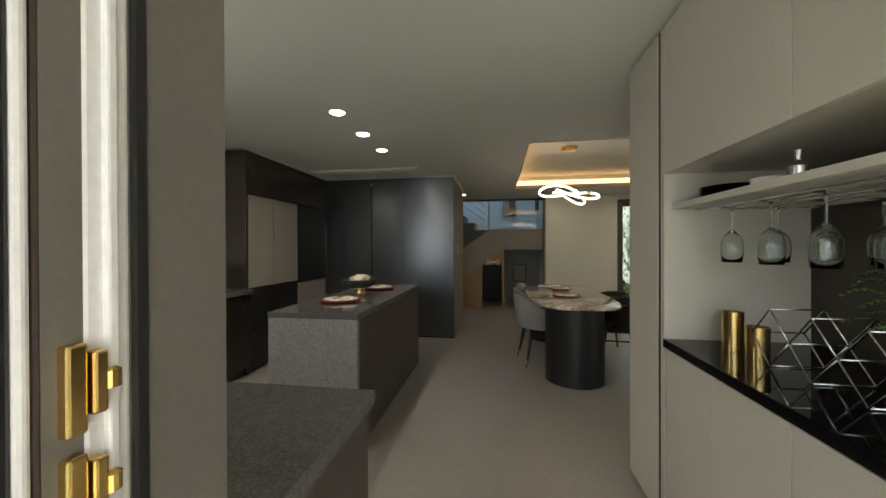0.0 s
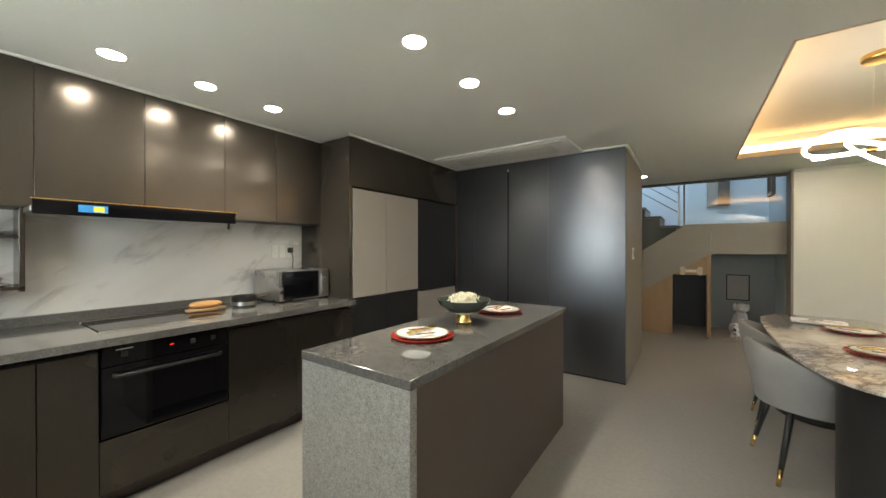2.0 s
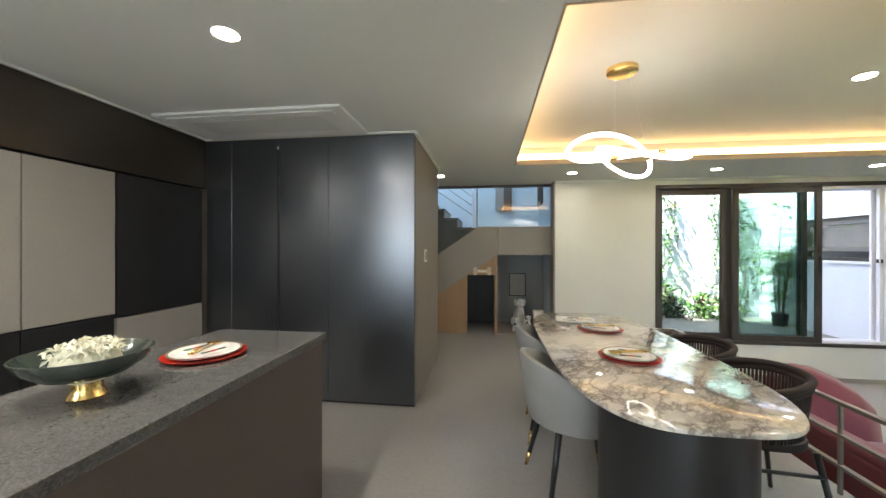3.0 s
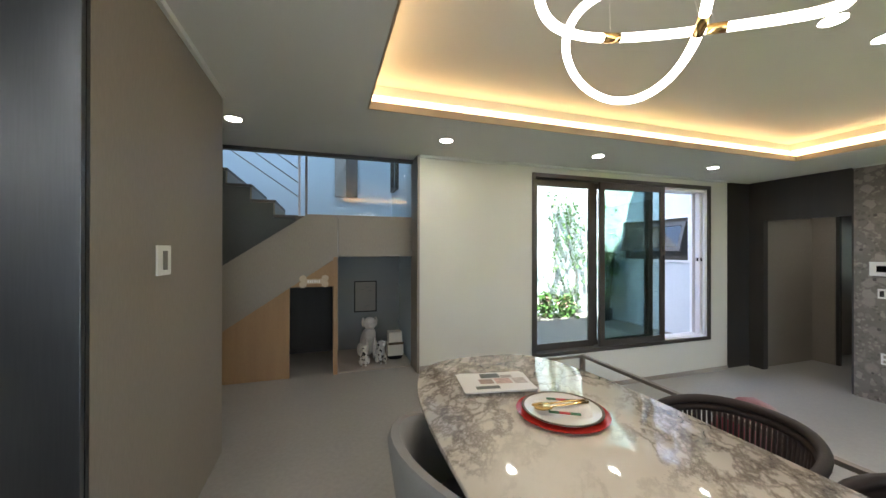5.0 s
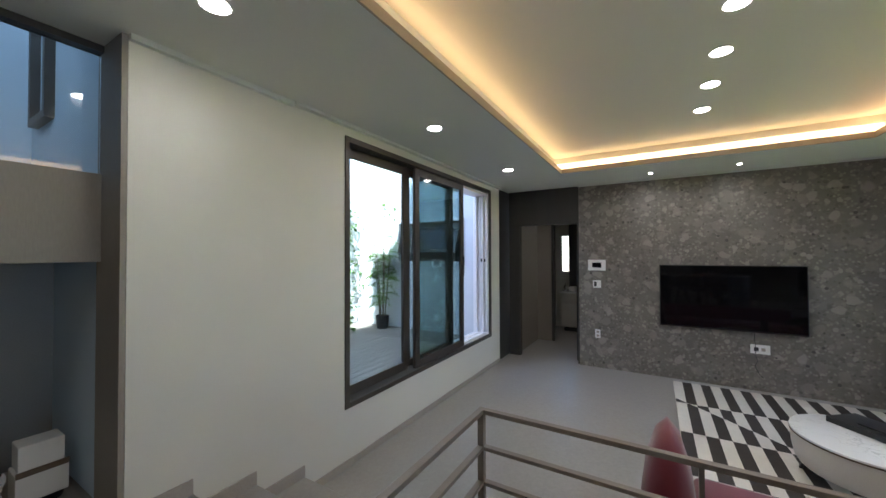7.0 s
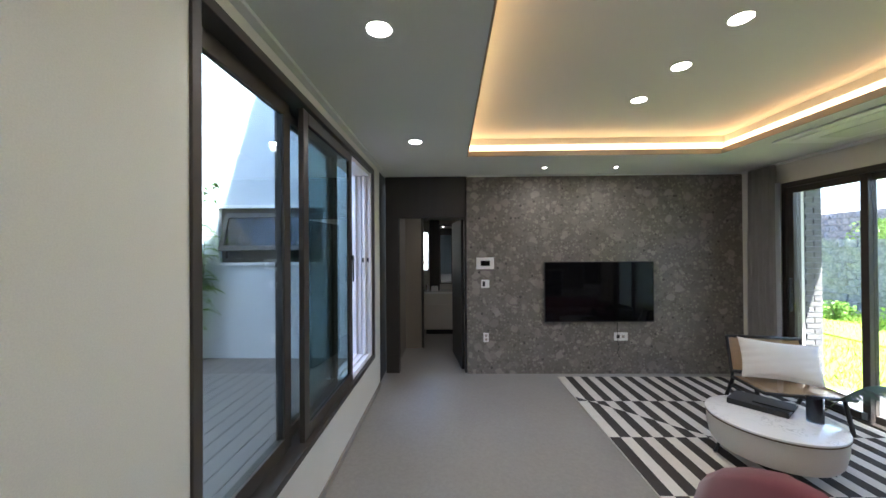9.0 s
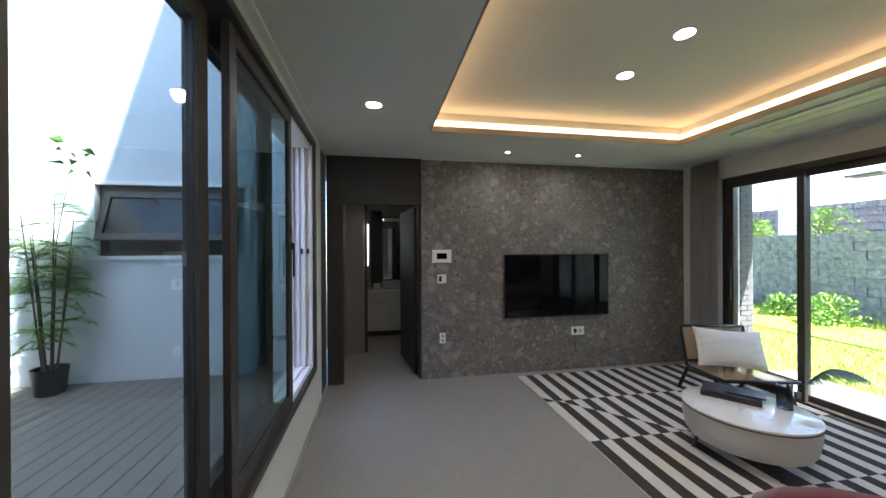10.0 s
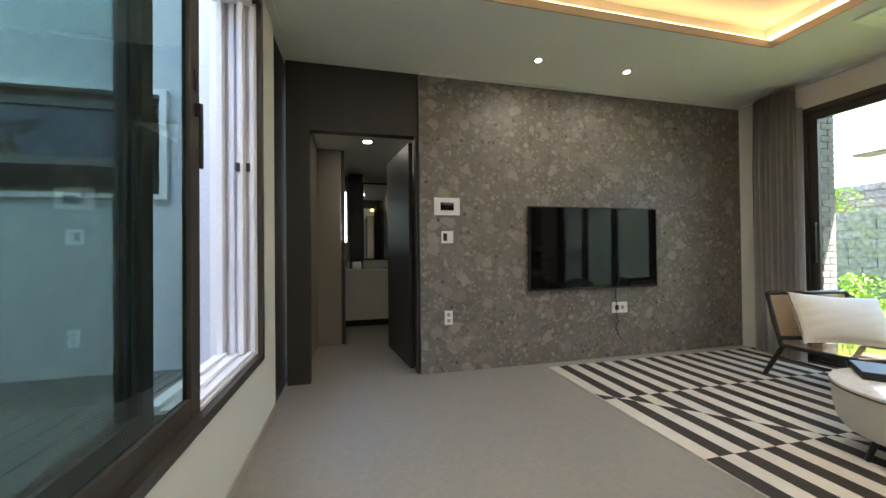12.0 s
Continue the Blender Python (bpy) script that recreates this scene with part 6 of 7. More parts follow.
# curtain beside the garden doors
bm = bmesh.new()
rows = []
for z in (LF + 0.012, 0.6, 1.5, 2.33):
    row = []
    for k in range(73):
        u = k / 72
        gather = 1.0 if z > 2 else 1.06
        row.append(Vector((6.03 + 0.40 * u * gather, 2.955 + 0.035 * math.sin(u * 2 * math.pi * 8) + 0.012 * math.sin(u * 23 + z), z)))
    rows.append(row)
add_loft(bm, rows, False, False)
bmesh.ops.solidify(bm, geom=bm.faces[:], thickness=0.004)
solid("curtain", bm, CURTAIN, "grey pleated full-length curtain drawn aside", "curtain", smooth=True)
sheer = varied("white_sheer", (0.75, 0.75, 0.77), (0.82, 0.82, 0.84), 3, 0.8, grain=300, bump_by=0.1)
bm = bmesh.new()
rows = [[Vector((5.985 + 0.06 * k / 20, 2.945 + 0.02 * math.sin(k * 1.3), z)) for k in range(21)] for z in (LF + 0.012, 2.10)]
add_loft(bm, rows, False, False)
bmesh.ops.solidify(bm, geom=bm.faces[:], thickness=0.003)
solid("sheer_curtain", bm, sheer, "narrow white sheer curtain edge", "curtain", smooth=True)

ac = thing("ceiling_air_conditioner", (4.9, 3.4, CEIL), "flat white cassette air conditioner in the living-room ceiling", "air conditioner")
part("panel", box((3.75, 3.12, CEIL - 0.020), (5.22, 3.72, CEIL - 0.0005), 0.008), WHITE, ac)
part("louvre", box((3.85, 3.56, CEIL - 0.028), (5.12, 3.64, CEIL - 0.0205), 0.003), WHITE, ac)
part("intake", box((3.95, 3.18, CEIL - 0.026), (5.02, 3.46, CEIL - 0.0205), 0.003), CEILING, ac)

# ---- hallway and bathroom ----
d = structure("door_1", box((-0.02, 0.0, 0.005), (0.02, 0.93, 2.21), 0.003), DARKWOOD, "dark-stained hallway door standing open", "door")
part("handle", tube([(0.02, 0.86, 1.0), (0.06, 0.86, 1.0), (0.06, 0.76, 1.0)], 0.008, 8), BLACK, d, "black lever handle", True)
d.matrix_basis = pose(6.86, 6.755, LF, 0, 0, -82)
structure("door_2", boxes(((8.01, 7.415, LF), (8.06, 7.458, 1.98))), DARKWOOD, "dark bathroom door frame", "door")
vn = thing("vanity", (9.25, 7.1, LF), "white wall-hung bathroom vanity with drawer and doors", "vanity")
part("body", box((9.02, 6.63, -0.33), (9.54, 7.50, 0.42)), CREAM, vn)
part("drawer", box((9.0, 6.635, 0.20), (9.02, 7.495, 0.415), 0.002), CREAM, vn)
for a, b in ((6.635, 7.063), (7.067, 7.495)):
    part("door", box((9.0, a, -0.325), (9.02, b, 0.19), 0.002), CREAM, vn)
part("counter", box((8.98, 6.63, 0.42), (9.54, 7.52, 0.455), 0.003), WHITE_MARBLE, vn)
# black block in place of the shade below the hung vanity
part("under_shade_block", box((9.10, 6.70, LF), (9.50, 7.45, -0.33)), BLACK, vn)
mr = thing("mirror_cabinet", (9.5, 7.0, 0.55), "mirror panel above the vanity with dark edge", "mirror")
part("glass", box((9.50, 6.66, 0.60), (9.515, 7.15, 1.85)), MIRROR, mr)
part("edge", box((9.515, 6.65, 0.58), (9.545, 7.17, 1.88)), DARKWOOD, mr)
solid("bathroom_pillar", box((9.30, 7.17, 0.456), (9.545, 7.38, 1.975)), DARKWOOD, "dark panel between mirror and window", "panel")
solid("soap_bottle", lathe([(0.03, 0), (0.034, 0.01), (0.034, 0.13), (0.01, 0.15), (0.01, 0.19)], (9.10, 7.42, 0.4555), 20), CHROME, "shiny soap dispenser on the vanity", "bottle", smooth=40)
solid("hand_towel", box((9.05, 7.20, 0.456), (9.25, 7.34, 0.56), 0.02, 3), WHITE, "folded white hand towel on the vanity", "towel", smooth=40)

# ---- stairs beyond the fascia ----
st = thing("staircase", (-0.4, 8.55, 1.6), "dark-treaded stair flight with pale risers behind the glass", "staircase")
STEPX, RISE = 0.229, 0.159
for k in range(11):
    x1 = 0.186 - STEPX * k
    z = 1.722 + RISE * k
    part("tread", box((x1 - STEPX - 0.02, 8.34, z - 0.028), (x1, 9.35, z), 0.002), TREAD, st)
    part("riser", box((x1 - STEPX - 0.02, 8.37, z), (x1 - STEPX - 0.005, 9.35, z + RISE - 0.03)), TAUPE, st)
zig = [(0.166, 1.60)]
for k in range(11):
    zig += [(0.166 - STEPX * k, 1.691 + RISE * k), (0.166 - STEPX * (k + 1), 1.691 + RISE * k)]
bm = sheet(zig + [(zig[-1][0], 0.9), (-1.2, 0.75)], 8.355, 8.368)
part("stringer", bm, STRINGER, st, "dark grey stair side")
part("landing", box((0.176, 8.17, 1.62), (1.445, 9.60, 1.70)), TREAD, st)
rg = thing("stair_railing", (-0.3, 8.3, 1.7), "pale metal stair railing with slanted thin bars", "railing")
for x in (0.20, 0.272):
    part("post", box((x - 0.012, 8.36, 1.70), (x + 0.012, 8.384, 2.66), 0.002), RAILPAINT if x > 0.25 else WHITE_PVC, rg)
for k in range(6):
    z = 1.93 + 0.155 * k
    part("bar", tube([(0.19, 8.372, z), (0.19 - 2.4, 8.372, z + 2.4 * RISE / STEPX)], 0.006, 6), GREYFAB, rg, "", True)
gl = thing("stair_glass", (0.7, 8.13, 1.7), "clear glass guard above the stair fascia", "glass guard")
g = part("pane", box((0.31, 8.125, 1.716), (1.424, 8.135, 2.335)), GLASS, gl)
g.visible_shadow = False
wf = thing("wall_art", (0.9, 9.6, 2.6), "pale and brown wall panel in the stair hall", "wall panel")
part("panel", box((0.60, 9.56, 2.12), (0.76, 9.62, 2.95), 0.003), GREIGE, wf)
part("side", box((0.76, 9.50, 2.12), (0.92, 9.62, 2.95), 0.003), UMBER, wf, "brown side panel")
w5 = structure("window_5", boxes(((1.40, 9.05, 2.20), (1.45, 9.10, 2.95)), ((1.40, 9.40, 2.20), (1.45, 9.45, 2.95)), ((1.40, 9.10, 2.20), (1.45, 9.40, 2.25))), BRONZE, "small dark-framed stair window", "window")
# unseen emitting panel, added to give the stair hall its bluish light
structure("stair_glow_panel", box((-2.0, 8.102, 3.0), (1.2, 8.112, 4.9)), emitter("stair_fill_glow", (0.64, 0.80, 1.0), 0.27), "unseen glowing panel added to light the stair hall", "window")

# ---- pet niche ----
def dog(x, y, z, s, turn, label, spots=False):
    """Seated dog figure as one plain shape."""
    bm = bmesh.new()
    def blob(cx, cy, cz, rx, ry, rz, tilt=0):
        bmesh.ops.create_uvsphere(bm, u_segments=18, v_segments=12, radius=1, matrix=pose(cx, cy, cz, tilt, 0, 0) @ Matrix.Diagonal((rx, ry, rz, 1)))
    blob(0, 0.03, 0.20, 0.11, 0.13, 0.20, 12)
    blob(0, -0.05, 0.30, 0.085, 0.08, 0.13)
    blob(0, -0.07, 0.47, 0.085, 0.09, 0.085)
    blob(0, -0.15, 0.445, 0.045, 0.055, 0.038)
    for sx in (1, -1):
        blob(0.055 * sx, -0.11, 0.14, 0.030, 0.034, 0.15)
        blob(0.06 * sx, -0.14, 0.022, 0.036, 0.055, 0.024)
        blob(0.10 * sx, 0.02, 0.10, 0.055, 0.10, 0.09)
        blob(0.085 * sx, -0.05, 0.485, 0.026, 0.035, 0.065)
    blob(0, 0.17, 0.06, 0.03, 0.09, 0.03)
    m = varied("white_fur_glaze", (0.50, 0.48, 0.46), (0.66, 0.64, 0.61), 14, 0.7, grain=120, bump_by=0.5) if not spots else None
    if spots:
        m = material("spotted_glaze", (0.6, 0.58, 0.55), 0.45)
        v = coords(m)
        n_ = noise_tex(m, v, 26, 1)
        paint_into(m, ramp(m, n_, [(0.60, (0.62, 0.60, 0.57)), (0.63, (0.03, 0.03, 0.03))]))
    ob = solid("dog_statue", bm, m, label, "statue", smooth=True)
    ob.matrix_basis = pose(x, y, z, 0, 0, turn) @ Matrix.Scale(s, 4)


structure("niche_mat", box((0.62, 8.115, 0.0005), (1.42, 9.0, 0.012)), BASE, "ribbed dark mat in the pet niche", "mat")
dog(0.99, 8.62, 0.012, 0.9, 8, "large white seated dog statue on the niche floor")
dog(0.905, 8.30, 0.012, 0.42, -12, "small black-spotted white puppy statue", True)
dog(1.10, 8.33, 0.012, 0.48, 14, "small black-spotted white puppy statue beside a bag", True)
bg = thing("gift_box", (1.30, 8.50, 0.012), "stack of two pale printed boxes beside the dog statues", "box")
part("lower_box", box((1.20, 8.40, 0.05), (1.39, 8.56, 0.20), 0.006), PORCELAIN, bg)
part("upper_box", box((1.21, 8.41, 0.202), (1.375, 8.55, 0.335), 0.006), PORCELAIN, bg)
part("ribbon", box((1.20, 8.396, 0.185), (1.39, 8.40, 0.215)), BARK, bg)
part("stand", lathe([(0.09, 0), (0.09, 0.012), (0.02, 0.02), (0.02, 0.05)], (1.295, 8.48, 0.0125), 24), BLACK, bg, "", 40)
pf = thing("picture_frame", (1.0, 9.0, 0.7), "thin black framed line drawing hung in the niche", "picture")
for lo, hi in (((0.84, 0.50), (0.855, 0.92)), ((1.125, 0.50), (1.14, 0.92)), ((0.855, 0.50), (1.125, 0.515)), ((0.855, 0.905), (1.125, 0.92))):
    part("rail", box((lo[0], 9.0, lo[1]), (hi[0], 9.019, hi[1])), BLACK, pf)
part("paper", box((0.855, 9.012, 0.515), (1.125, 9.018, 0.905)), GREIGE, pf)
for u, v in ((0.93, 0.80), (0.99, 0.83), (1.03, 0.78), (0.96, 0.56), (1.0, 0.58)):
    part("ink_stroke", box((u, 9.0105, v), (u + 0.045, 9.0118, v + 0.008)), GREYFAB, pf)
bn = thing("bone_sign", (0.35, 8.1, 1.0), "bone-shaped wooden door sign over the low doorway", "sign")
bm = box((0.255, 8.098, 0.98), (0.475, 8.118, 1.03), 0.002)
for sx in (0.255, 0.475):
    for sz in (0.975, 1.035):
        b2 = lathe([(0.036, -0.0098), (0.036, 0.0098)], (0, 0, 0), 20)
        bmesh.ops.transform(b2, matrix=pose(sx, 8.108, sz, 90, 0, 0), verts=b2.verts)
        me = bpy.data.meshes.new("lobe")
        b2.to_mesh(me)
        b2.free()
        bm.from_mesh(me)
part("board", bm, varied("pale_pine", (0.46, 0.36, 0.25), (0.54, 0.43, 0.31), 6, 0.6, grain=80, bump_by=0.1), bn)
for k in range(6):
    part("letter_stroke", box((0.30 + 0.022 * k, 8.0955, 0.992), (0.314 + 0.022 * k, 8.0975, 1.018)), PORCELAIN, bn)

# ---- courtyard ----
CZ = -0.20
structure("wall_courtyard_east", pierced("x", 6.62, 6.80, 8.10, 11.6, -0.6, 6.0, [(8.75, 10.22, 1.16, 1.93)]), RENDER, "white plastered courtyard wall with a long low window", "wall")
structure("wall_courtyard_north", box((1.6, 11.4, -0.6), (6.62, 11.6, 3.3)), RENDER, "bright white plastered courtyard wall behind the vines", "wall")
structure("wall_courtyard_west", box((1.60, 8.12, -0.6), (1.75, 11.4, 3.3)), RENDER, "white plastered courtyard wall", "wall")
# unseen block, its height set for the slanting shadow edge in the courtyard
structure("upper_shade_block", box((-3.2, 2.6, 2.96), (6.60, 7.94, 9.5)), RENDER, "unseen plain block above the house, added to shade the courtyard", "wall")
structure("sill_courtyard", boxes(((6.58, 8.70, 1.12), (6.62, 10.27, 1.16)), ((6.58, 8.70, 1.93), (6.62, 10.27, 1.975)), ((6.58, 10.22, 1.16), (6.62, 10.27, 1.93)), ((6.58, 8.70, 1.16), (6.62, 8.75, 1.93))), WHITE_PVC, "white window surround on the courtyard wall", "window surround")
aw = structure("window_6", boxes(((6.66, 8.75, 1.16), (6.72, 8.80, 1.93)), ((6.66, 10.17, 1.16), (6.72, 10.22, 1.93)), ((6.66, 8.80, 1.16), (6.72, 10.17, 1.22)), ((6.66, 8.80, 1.87), (6.72, 10.17, 1.93))), BRONZE, "dark awning window tilted open in the courtyard wall", "window")
bm = boxes(((-0.02, 8.82, -0.56), (0.02, 8.88, 0)), ((-0.02, 10.09, -0.56), (0.02, 10.15, 0)), ((-0.02, 8.88, -0.56), (0.02, 10.09, -0.49)), ((-0.02, 8.88, -0.07), (0.02, 10.09, 0)))
sh_ = part("tilted_sash", bm, BRONZE, aw)
g = part("pane", box((-0.005, 8.88, -0.49), (0.005, 10.09, -0.07)), SMOKE_GLASS, sh_)
sh_.matrix_basis = pose(6.65, 0, 1.86, 0, 18, 0)
# dark sheet added behind the awning pane, its colour giving the room's dimness
structure("dim_room_backing", box((7.2, 8.3, 0.8), (7.25, 10.8, 2.4)), DARKWOOD, "dark sheet standing in for the dim room behind the courtyard window", "wall")
dk = structure("deck", box((1.75, 8.12, CZ - 0.2), (6.62, 11.4, CZ - 0.03)), DECK, "weathered grey-brown courtyard deck", "deck")
for k in range(23):
    y = 8.13 + k * 0.142
    part("deck_board", box((1.76, y, CZ - 0.0295), (6.615, y + 0.136, CZ), 0.003), DECK, dk)


def leaf_mesh(bm, at, size, rnd, droop=0.0):
    m = pose(*at, rnd.uniform(-60, 60), rnd.uniform(-60, 60), rnd.uniform(0, 360))
    w_ = size * 0.42
    vs = [bm.verts.new(m @ Vector(v)) for v in ((0, 0, 0), (size * 0.45, w_, size * 0.10), (size, 0, -size * droop), (size * 0.45, -w_, size * 0.10))]
    bm.faces.new((vs[0], vs[1], vs[2]))
    bm.faces.new((vs[0], vs[2], vs[3]))


rnd = random.Random(21)
vine = thing("climbing_vine", (4.5, 11.35, CZ), "climbing vine with small leaves on the white courtyard wall", "vine")
bm, bl = bmesh.new(), bmesh.new()
for k in range(26):
    x, z = rnd.uniform(2.2, 6.4), CZ
    pts = [Vector((x, 11.37, z))]
    for s_ in range(14):
        x += rnd.uniform(-0.12, 0.12)
        z += rnd.uniform(0.12, 0.26)
        pts.append(Vector((x, 11.37 - rnd.uniform(0, 0.05), z)))
        for q in range(rnd.randint(3, 9) if rnd.random() < 0.75 else 0):
            leaf_mesh(bl, (x + rnd.uniform(-0.16, 0.16), 11.34 - rnd.uniform(0, 0.12), z + rnd.uniform(-0.15, 0.15)), rnd.uniform(0.05, 0.10), rnd, 0.3)
    add_tube(bm, pts, 0.006, 4)
part("stems", bm, BARK, vine, "thin brown stems")
part("leaves", bl, LEAF, vine, "small green leaves")


def shrub(x, y, z, r, h, n, label, mat=LEAF, name="shrub", flowers=0):
    t = thing(name, (x, y, z), label, "shrub", "courtyard shrubs")
    bm, bl = bmesh.new(), bmesh.new()
    for k in range(9):
        a = rnd.uniform(0, 6.28)
        tip = Vector((x + 0.8 * r * math.cos(a) * rnd.random(), y + 0.8 * r * math.sin(a) * rnd.random(), z + h * rnd.uniform(0.5, 0.95)))
        add_tube(bm, [(x, y, z), tip], [0.012, 0.004], 5)
    for k in range(n):
        u = rnd.random() ** 0.5
        a, e = rnd.uniform(0, 6.28), rnd.uniform(0.05, 1.0)
        rr = r * u * (0.6 + 0.4 * math.sin(3 * a + x)) * (1.15 - 0.6 * e)
        leaf_mesh(bl, (x + rr * math.cos(a), y + rr * math.sin(a), z + h * e), rnd.uniform(0.05, 0.10), rnd, 0.4)
    part("branches", bm, BARK, t)
    part("leaves", bl, mat, t)
    if flowers:
        bf = bmesh.new()
        for k in range(flowers):
            a, rr = rnd.uniform(0, 6.28), r * rnd.random()
            leaf_mesh(bf, (x + rr * math.cos(a), y + rr * math.sin(a), z + h * rnd.uniform(0.5, 1)), 0.05, rnd)
        part("blossoms", bf, material("pink_petals", (0.55, 0.20, 0.22), 0.6), t, "pale pink blossoms")


for x, r, h, fl in ((2.6, 0.35, 0.5, 0), (3.3, 0.38, 0.45, 0), (3.95, 0.36, 0.55, 0), (4.6, 0.40, 0.5, 0), (5.2, 0.36, 0.55, 40), (5.75, 0.33, 0.5, 60)):
    shrub(x, 11.05, CZ, r, h, 420, "low leafy shrub at the foot of the courtyard wall", DARKLEAF if fl == 0 else LEAF, "shrub", fl)

BX0, BY0 = 6.36, 10.46
pp = thing("potted_bamboo", (BX0, BY0, CZ), "tall feathery bright green plant in a dark pot on the deck", "potted plant")
part("pot", lathe([(0.10, 0.0), (0.115, 0.01), (0.135, 0.24), (0.140, 0.26), (0.127, 0.26), (0.12, 0.22), (0.001, 0.22)], (BX0, BY0, CZ + 0.0005), 32, False), BLACK, pp, "black plastic pot", 40)
bm, bl = bmesh.new(), bmesh.new()
for k in range(7):
    a = 6.283 * k / 7 + 0.3
    base = Vector((BX0 + 0.05 * math.cos(a), BY0 + 0.05 * math.sin(a), CZ + 0.22))
    top = Vector((BX0 + 0.16 * math.cos(a), BY0 + 0.20 * math.sin(a), CZ + rnd.uniform(1.35, 2.05)))
    add_tube(bm, [base, base.lerp(top, 0.5) + Vector((0.015, 0.01, 0)), top], [0.010, 0.008, 0.004], 6)
    for q in range(19):
        p = base.lerp(top, rnd.uniform(0.5, 1.0) if q < 16 else rnd.uniform(0.15, 0.4))
        b_ = rnd.uniform(0, 6.283)
        ln, rise = rnd.uniform(0.18, 0.34), rnd.uniform(0.02, 0.10)
        out = Vector((math.cos(b_), math.sin(b_), 0))
        side = Vector((-out.y, out.x, 0))
        prev = p
        for s_ in range(1, 13):
            f = s_ / 12
            c_ = p + out * ln * f + Vector((0, 0, rise * math.sin(f * 2.2) - 0.10 * f * f))
            if c_.x > 6.60:
                break
            if s_ % 4 == 0:
                add_tube(bm, [prev, c_], 0.0018, 3)
                prev = c_
            for sg in (1, -1):
                w_ = 0.085 * math.sin(math.pi * (0.15 + 0.8 * f)) * rnd.uniform(0.8, 1.2)
                for e in range(3):
                    m_ = c_ + side * sg * w_ * (e + 0.4) / 3
                    tip = m_ + side * sg * w_ * 0.45 + out * 0.022 * rnd.uniform(0.3, 1.2) + Vector((0, 0, rnd.uniform(-0.018, 0.006)))
                    wd = out * 0.011
                    bl.faces.new([bl.verts.new(v) for v in (m_ - wd, tip, m_ + wd)])
twig = [Vector((BX0, BY0, CZ + 0.22)), Vector((BX0 - 0.12, BY0 - 0.15, CZ + 1.5)), Vector((BX0 - 0.22, BY0 - 0.36, CZ + 2.32))]
add_tube(bm, twig, [0.008, 0.005, 0.002], 5)
for k in range(11):
    leaf_mesh(bl, twig[2] + Vector((rnd.uniform(-0.08, 0.08), rnd.uniform(-0.16, 0.14), rnd.uniform(-0.16, 0.12))), rnd.uniform(0.07, 0.11), rnd, 0.5)
part("canes", bm, BARK, pp, "thin brown canes")
part("leaves", bl, FERN, pp, "fine feathery bright green leaves")

# ---- garden ----
GZ = -0.62
structure("ground", box((-60, -70, GZ - 0.3), (70, 2.55, GZ)), GRASS, "sunny lawn running out to the stone wall", "ground")
structure("ground_far", box((-60, 11.6, GZ - 0.3), (70, 80, GZ)), SOIL, "plain ground behind the house", "ground")
structure("doorstep", box((2.4, 1.6, GZ), (6.2, 2.6, LF - 0.06)), FLOOR, "pale concrete step outside the garden doors", "step")
structure("soil_bed", sheet([(4.0, GZ), (16, GZ), (16, GZ + 0.05), (4.0, GZ + 0.03)], -4.05, -1.4), GRASS, "rough sunny grass bank in front of the garden wall", "lawn")
bm = bmesh.new()
rnd = random.Random(5)
verts, faces = [], []
for k in range(15000):
    x, y = rnd.uniform(3.0, 12.5), rnd.uniform(-4.0, 1.6)
    a, h, w_ = rnd.uniform(0, 6.28), rnd.uniform(0.05, 0.13) * (2.6 if y < -3.2 else 1.0), 0.008
    i = len(verts)
    dx, dy = w_ * math.cos(a), w_ * math.sin(a)
    verts += [(x - dx, y - dy, GZ), (x + dx, y + dy, GZ), (x + rnd.uniform(-0.05, 0.05), y + rnd.uniform(-0.05, 0.05), GZ + h)]
    faces.append((i, i + 1, i + 2))
me = bpy.data.meshes.new("grass")
me.from_pydata(verts, [], faces)
me.materials.append(GRASS)
tagged(new("grass", me), "bright green lawn grass blades", "grass", "", "stuff")
for x, y, r, h in ((8.6, -2.9, 0.7, 0.75), (9.8, -3.2, 0.6, 0.6), (7.2, -3.1, 0.5, 0.45), (11.2, -3.3, 0.6, 0.5), (6.2, -3.3, 0.5, 0.4)):
    shrub(x, y, GZ, r, h, 700, "wild green bush in front of the garden wall", FERN)
structure("garden_bank", sheet([(-8, GZ), (30, GZ), (30, 1.45), (-8, 1.45)], -8.0, -4.45), SOIL, "earth bank behind the garden wall", "bank")
for x, y, r, h in ((10.4, -5.6, 0.9, 0.9), (12.4, -5.8, 0.8, 0.7)):
    shrub(x, y, 1.45, r, h, 700, "green bush on the bank above the garden wall", FERN)
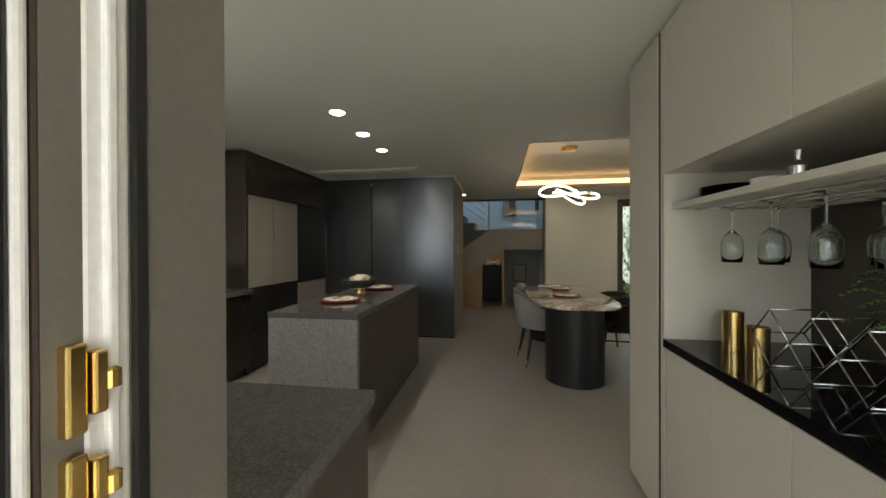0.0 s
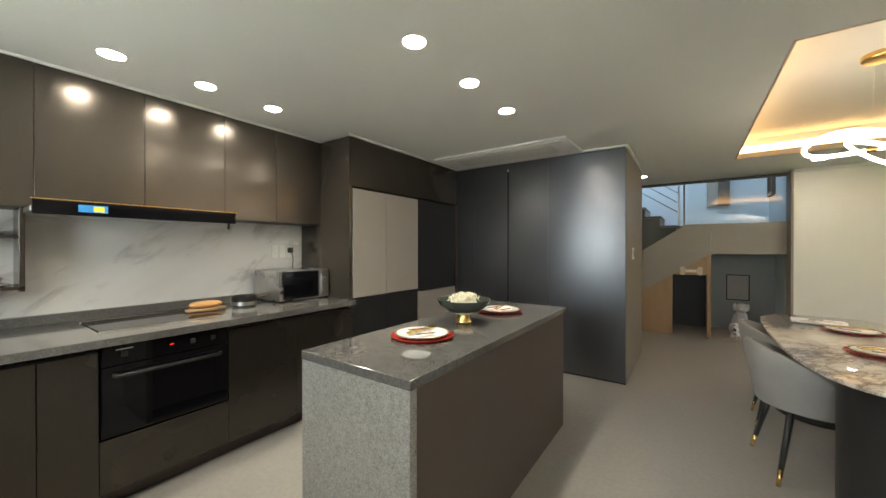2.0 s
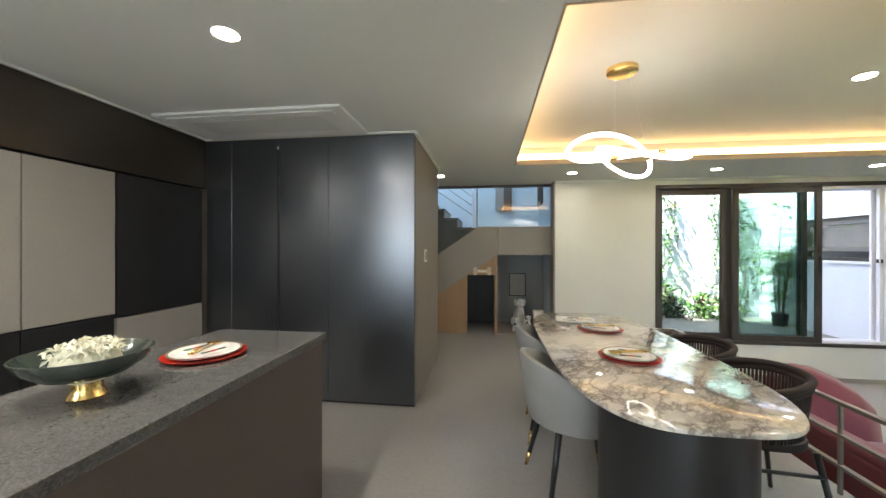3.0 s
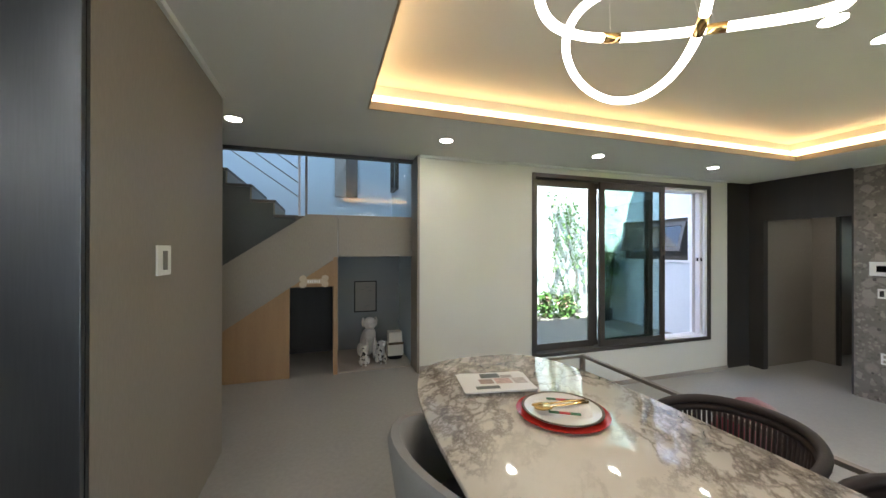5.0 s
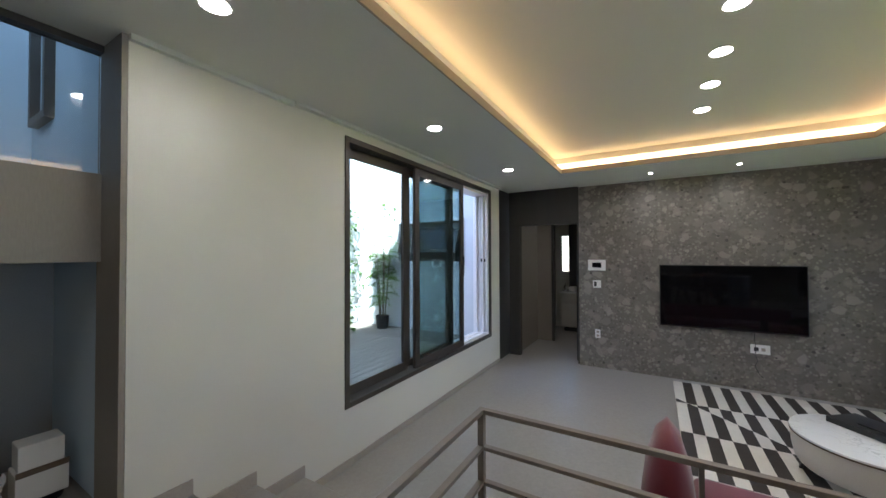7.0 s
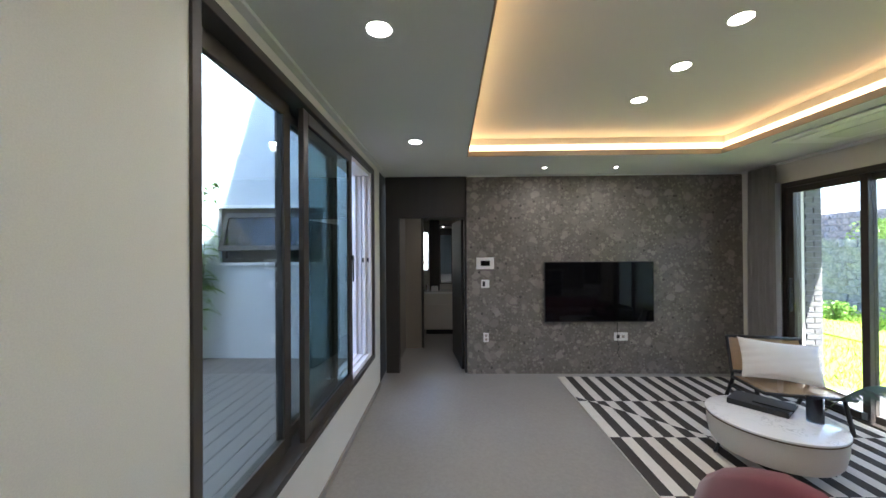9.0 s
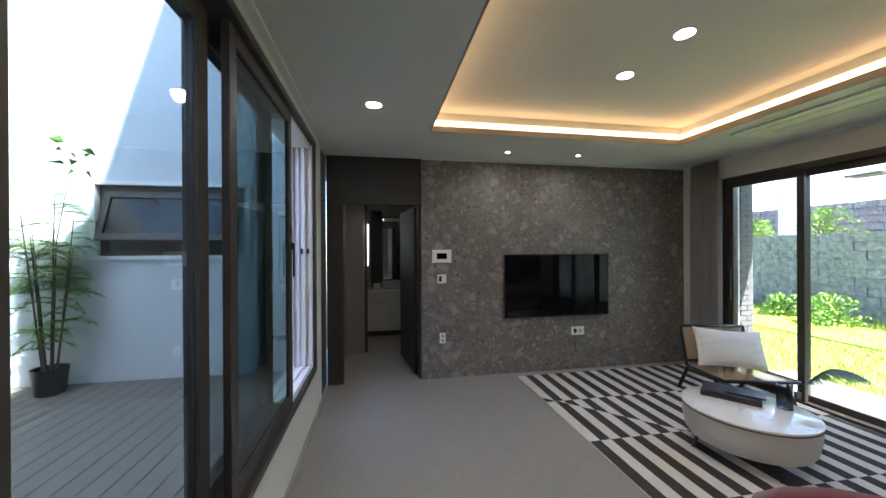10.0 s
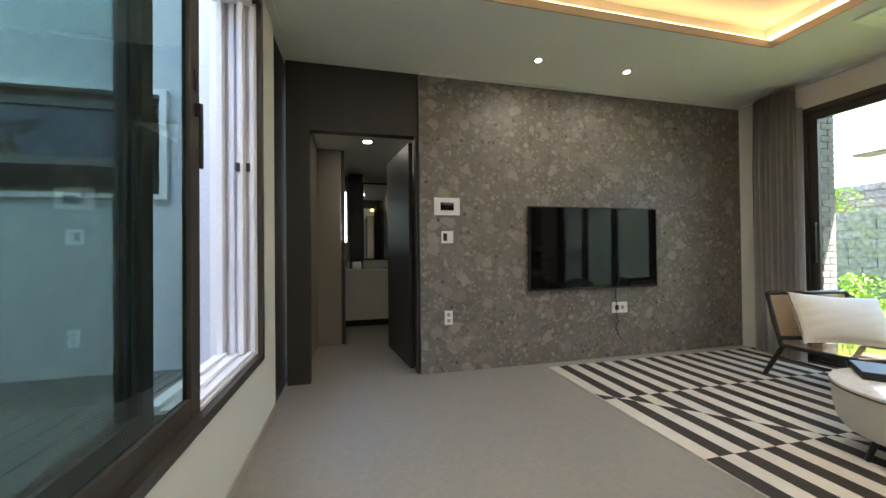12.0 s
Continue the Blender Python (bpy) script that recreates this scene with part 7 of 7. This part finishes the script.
structure("garden_pillar", box((11.9, -7.2, 1.45), (12.5, -6.8, 5.5)), RENDER, "pale concrete pillar above the bank", "pillar")
structure("roof_eave", box((9.4, -6.6, 3.2), (10.2, -6.0, 3.26)), BRONZE, "dark eave corner of a neighbouring roof", "eave")

# brick pier outside the garden doors
bp = structure("brick_pier", box((6.065, 2.38, GZ), (6.50, 2.595, 2.7)), BLOCK, "mortar core of the grey brick pier beside the garden doors", "pier")
mesh_a = None
for row in range(42):
    for col in range(2):
        y0 = 2.385 + col * 0.20 - (0.10 if row % 2 else 0.0)
        y1 = y0 + 0.19
        y0, y1 = max(y0, 2.385), min(y1, 2.595)
        if y1 - y0 < 0.04:
            continue
        z = GZ + 0.01 + row * 0.067
        part("brick", box((6.052, y0, z), (6.064, y1, z + 0.057)), BRICK, bp)

# split-faced block wall
gw = structure("garden_wall", box((-4.0, -4.45, GZ - 0.1), (22.0, -4.10, 1.52)), BRICK, "grey split-faced block retaining wall across the garden", "garden wall")
shapes = []
for k in range(5):
    b = box((0, -0.02, 0), (0.455, 0.05, 0.205))
    bmesh.ops.subdivide_edges(b, edges=[e for e in b.edges if abs(e.verts[0].co.x - e.verts[1].co.x) > 0.2], cuts=3)
    for v in b.verts:
        if v.co.y > 0.01:
            v.co.y += rnd.uniform(-0.02, 0.05)
    me = bpy.data.meshes.new("block")
    b.to_mesh(me)
    b.free()
    me.materials.append(BLOCK)
    shapes.append(me)
for row in range(10):
    for col in range(30):
        x = 4.6 + col * 0.47 + (0.235 if row % 2 else 0)
        ob = new("block", shapes[(row * 7 + col * 3) % 5])
        ob.parent = gw
        ob.location = (x, -4.095 + 0.03 * ((row * 5 + col * 11) % 4) / 4, GZ + 0.02 + row * 0.215)
up = structure("upper_wall", box((-4.0, -8.4, 1.4), (30.0, -8.05, 2.68)), BLOCK, "second pale block wall above the bank", "garden wall")
for row in range(5):
    for col in range(24):
        ob = new("block", shapes[(row * 5 + col * 2) % 5])
        ob.parent = up
        ob.location = (6.0 + col * 0.47 + (0.235 if row % 2 else 0), -8.04, 1.50 + row * 0.24)
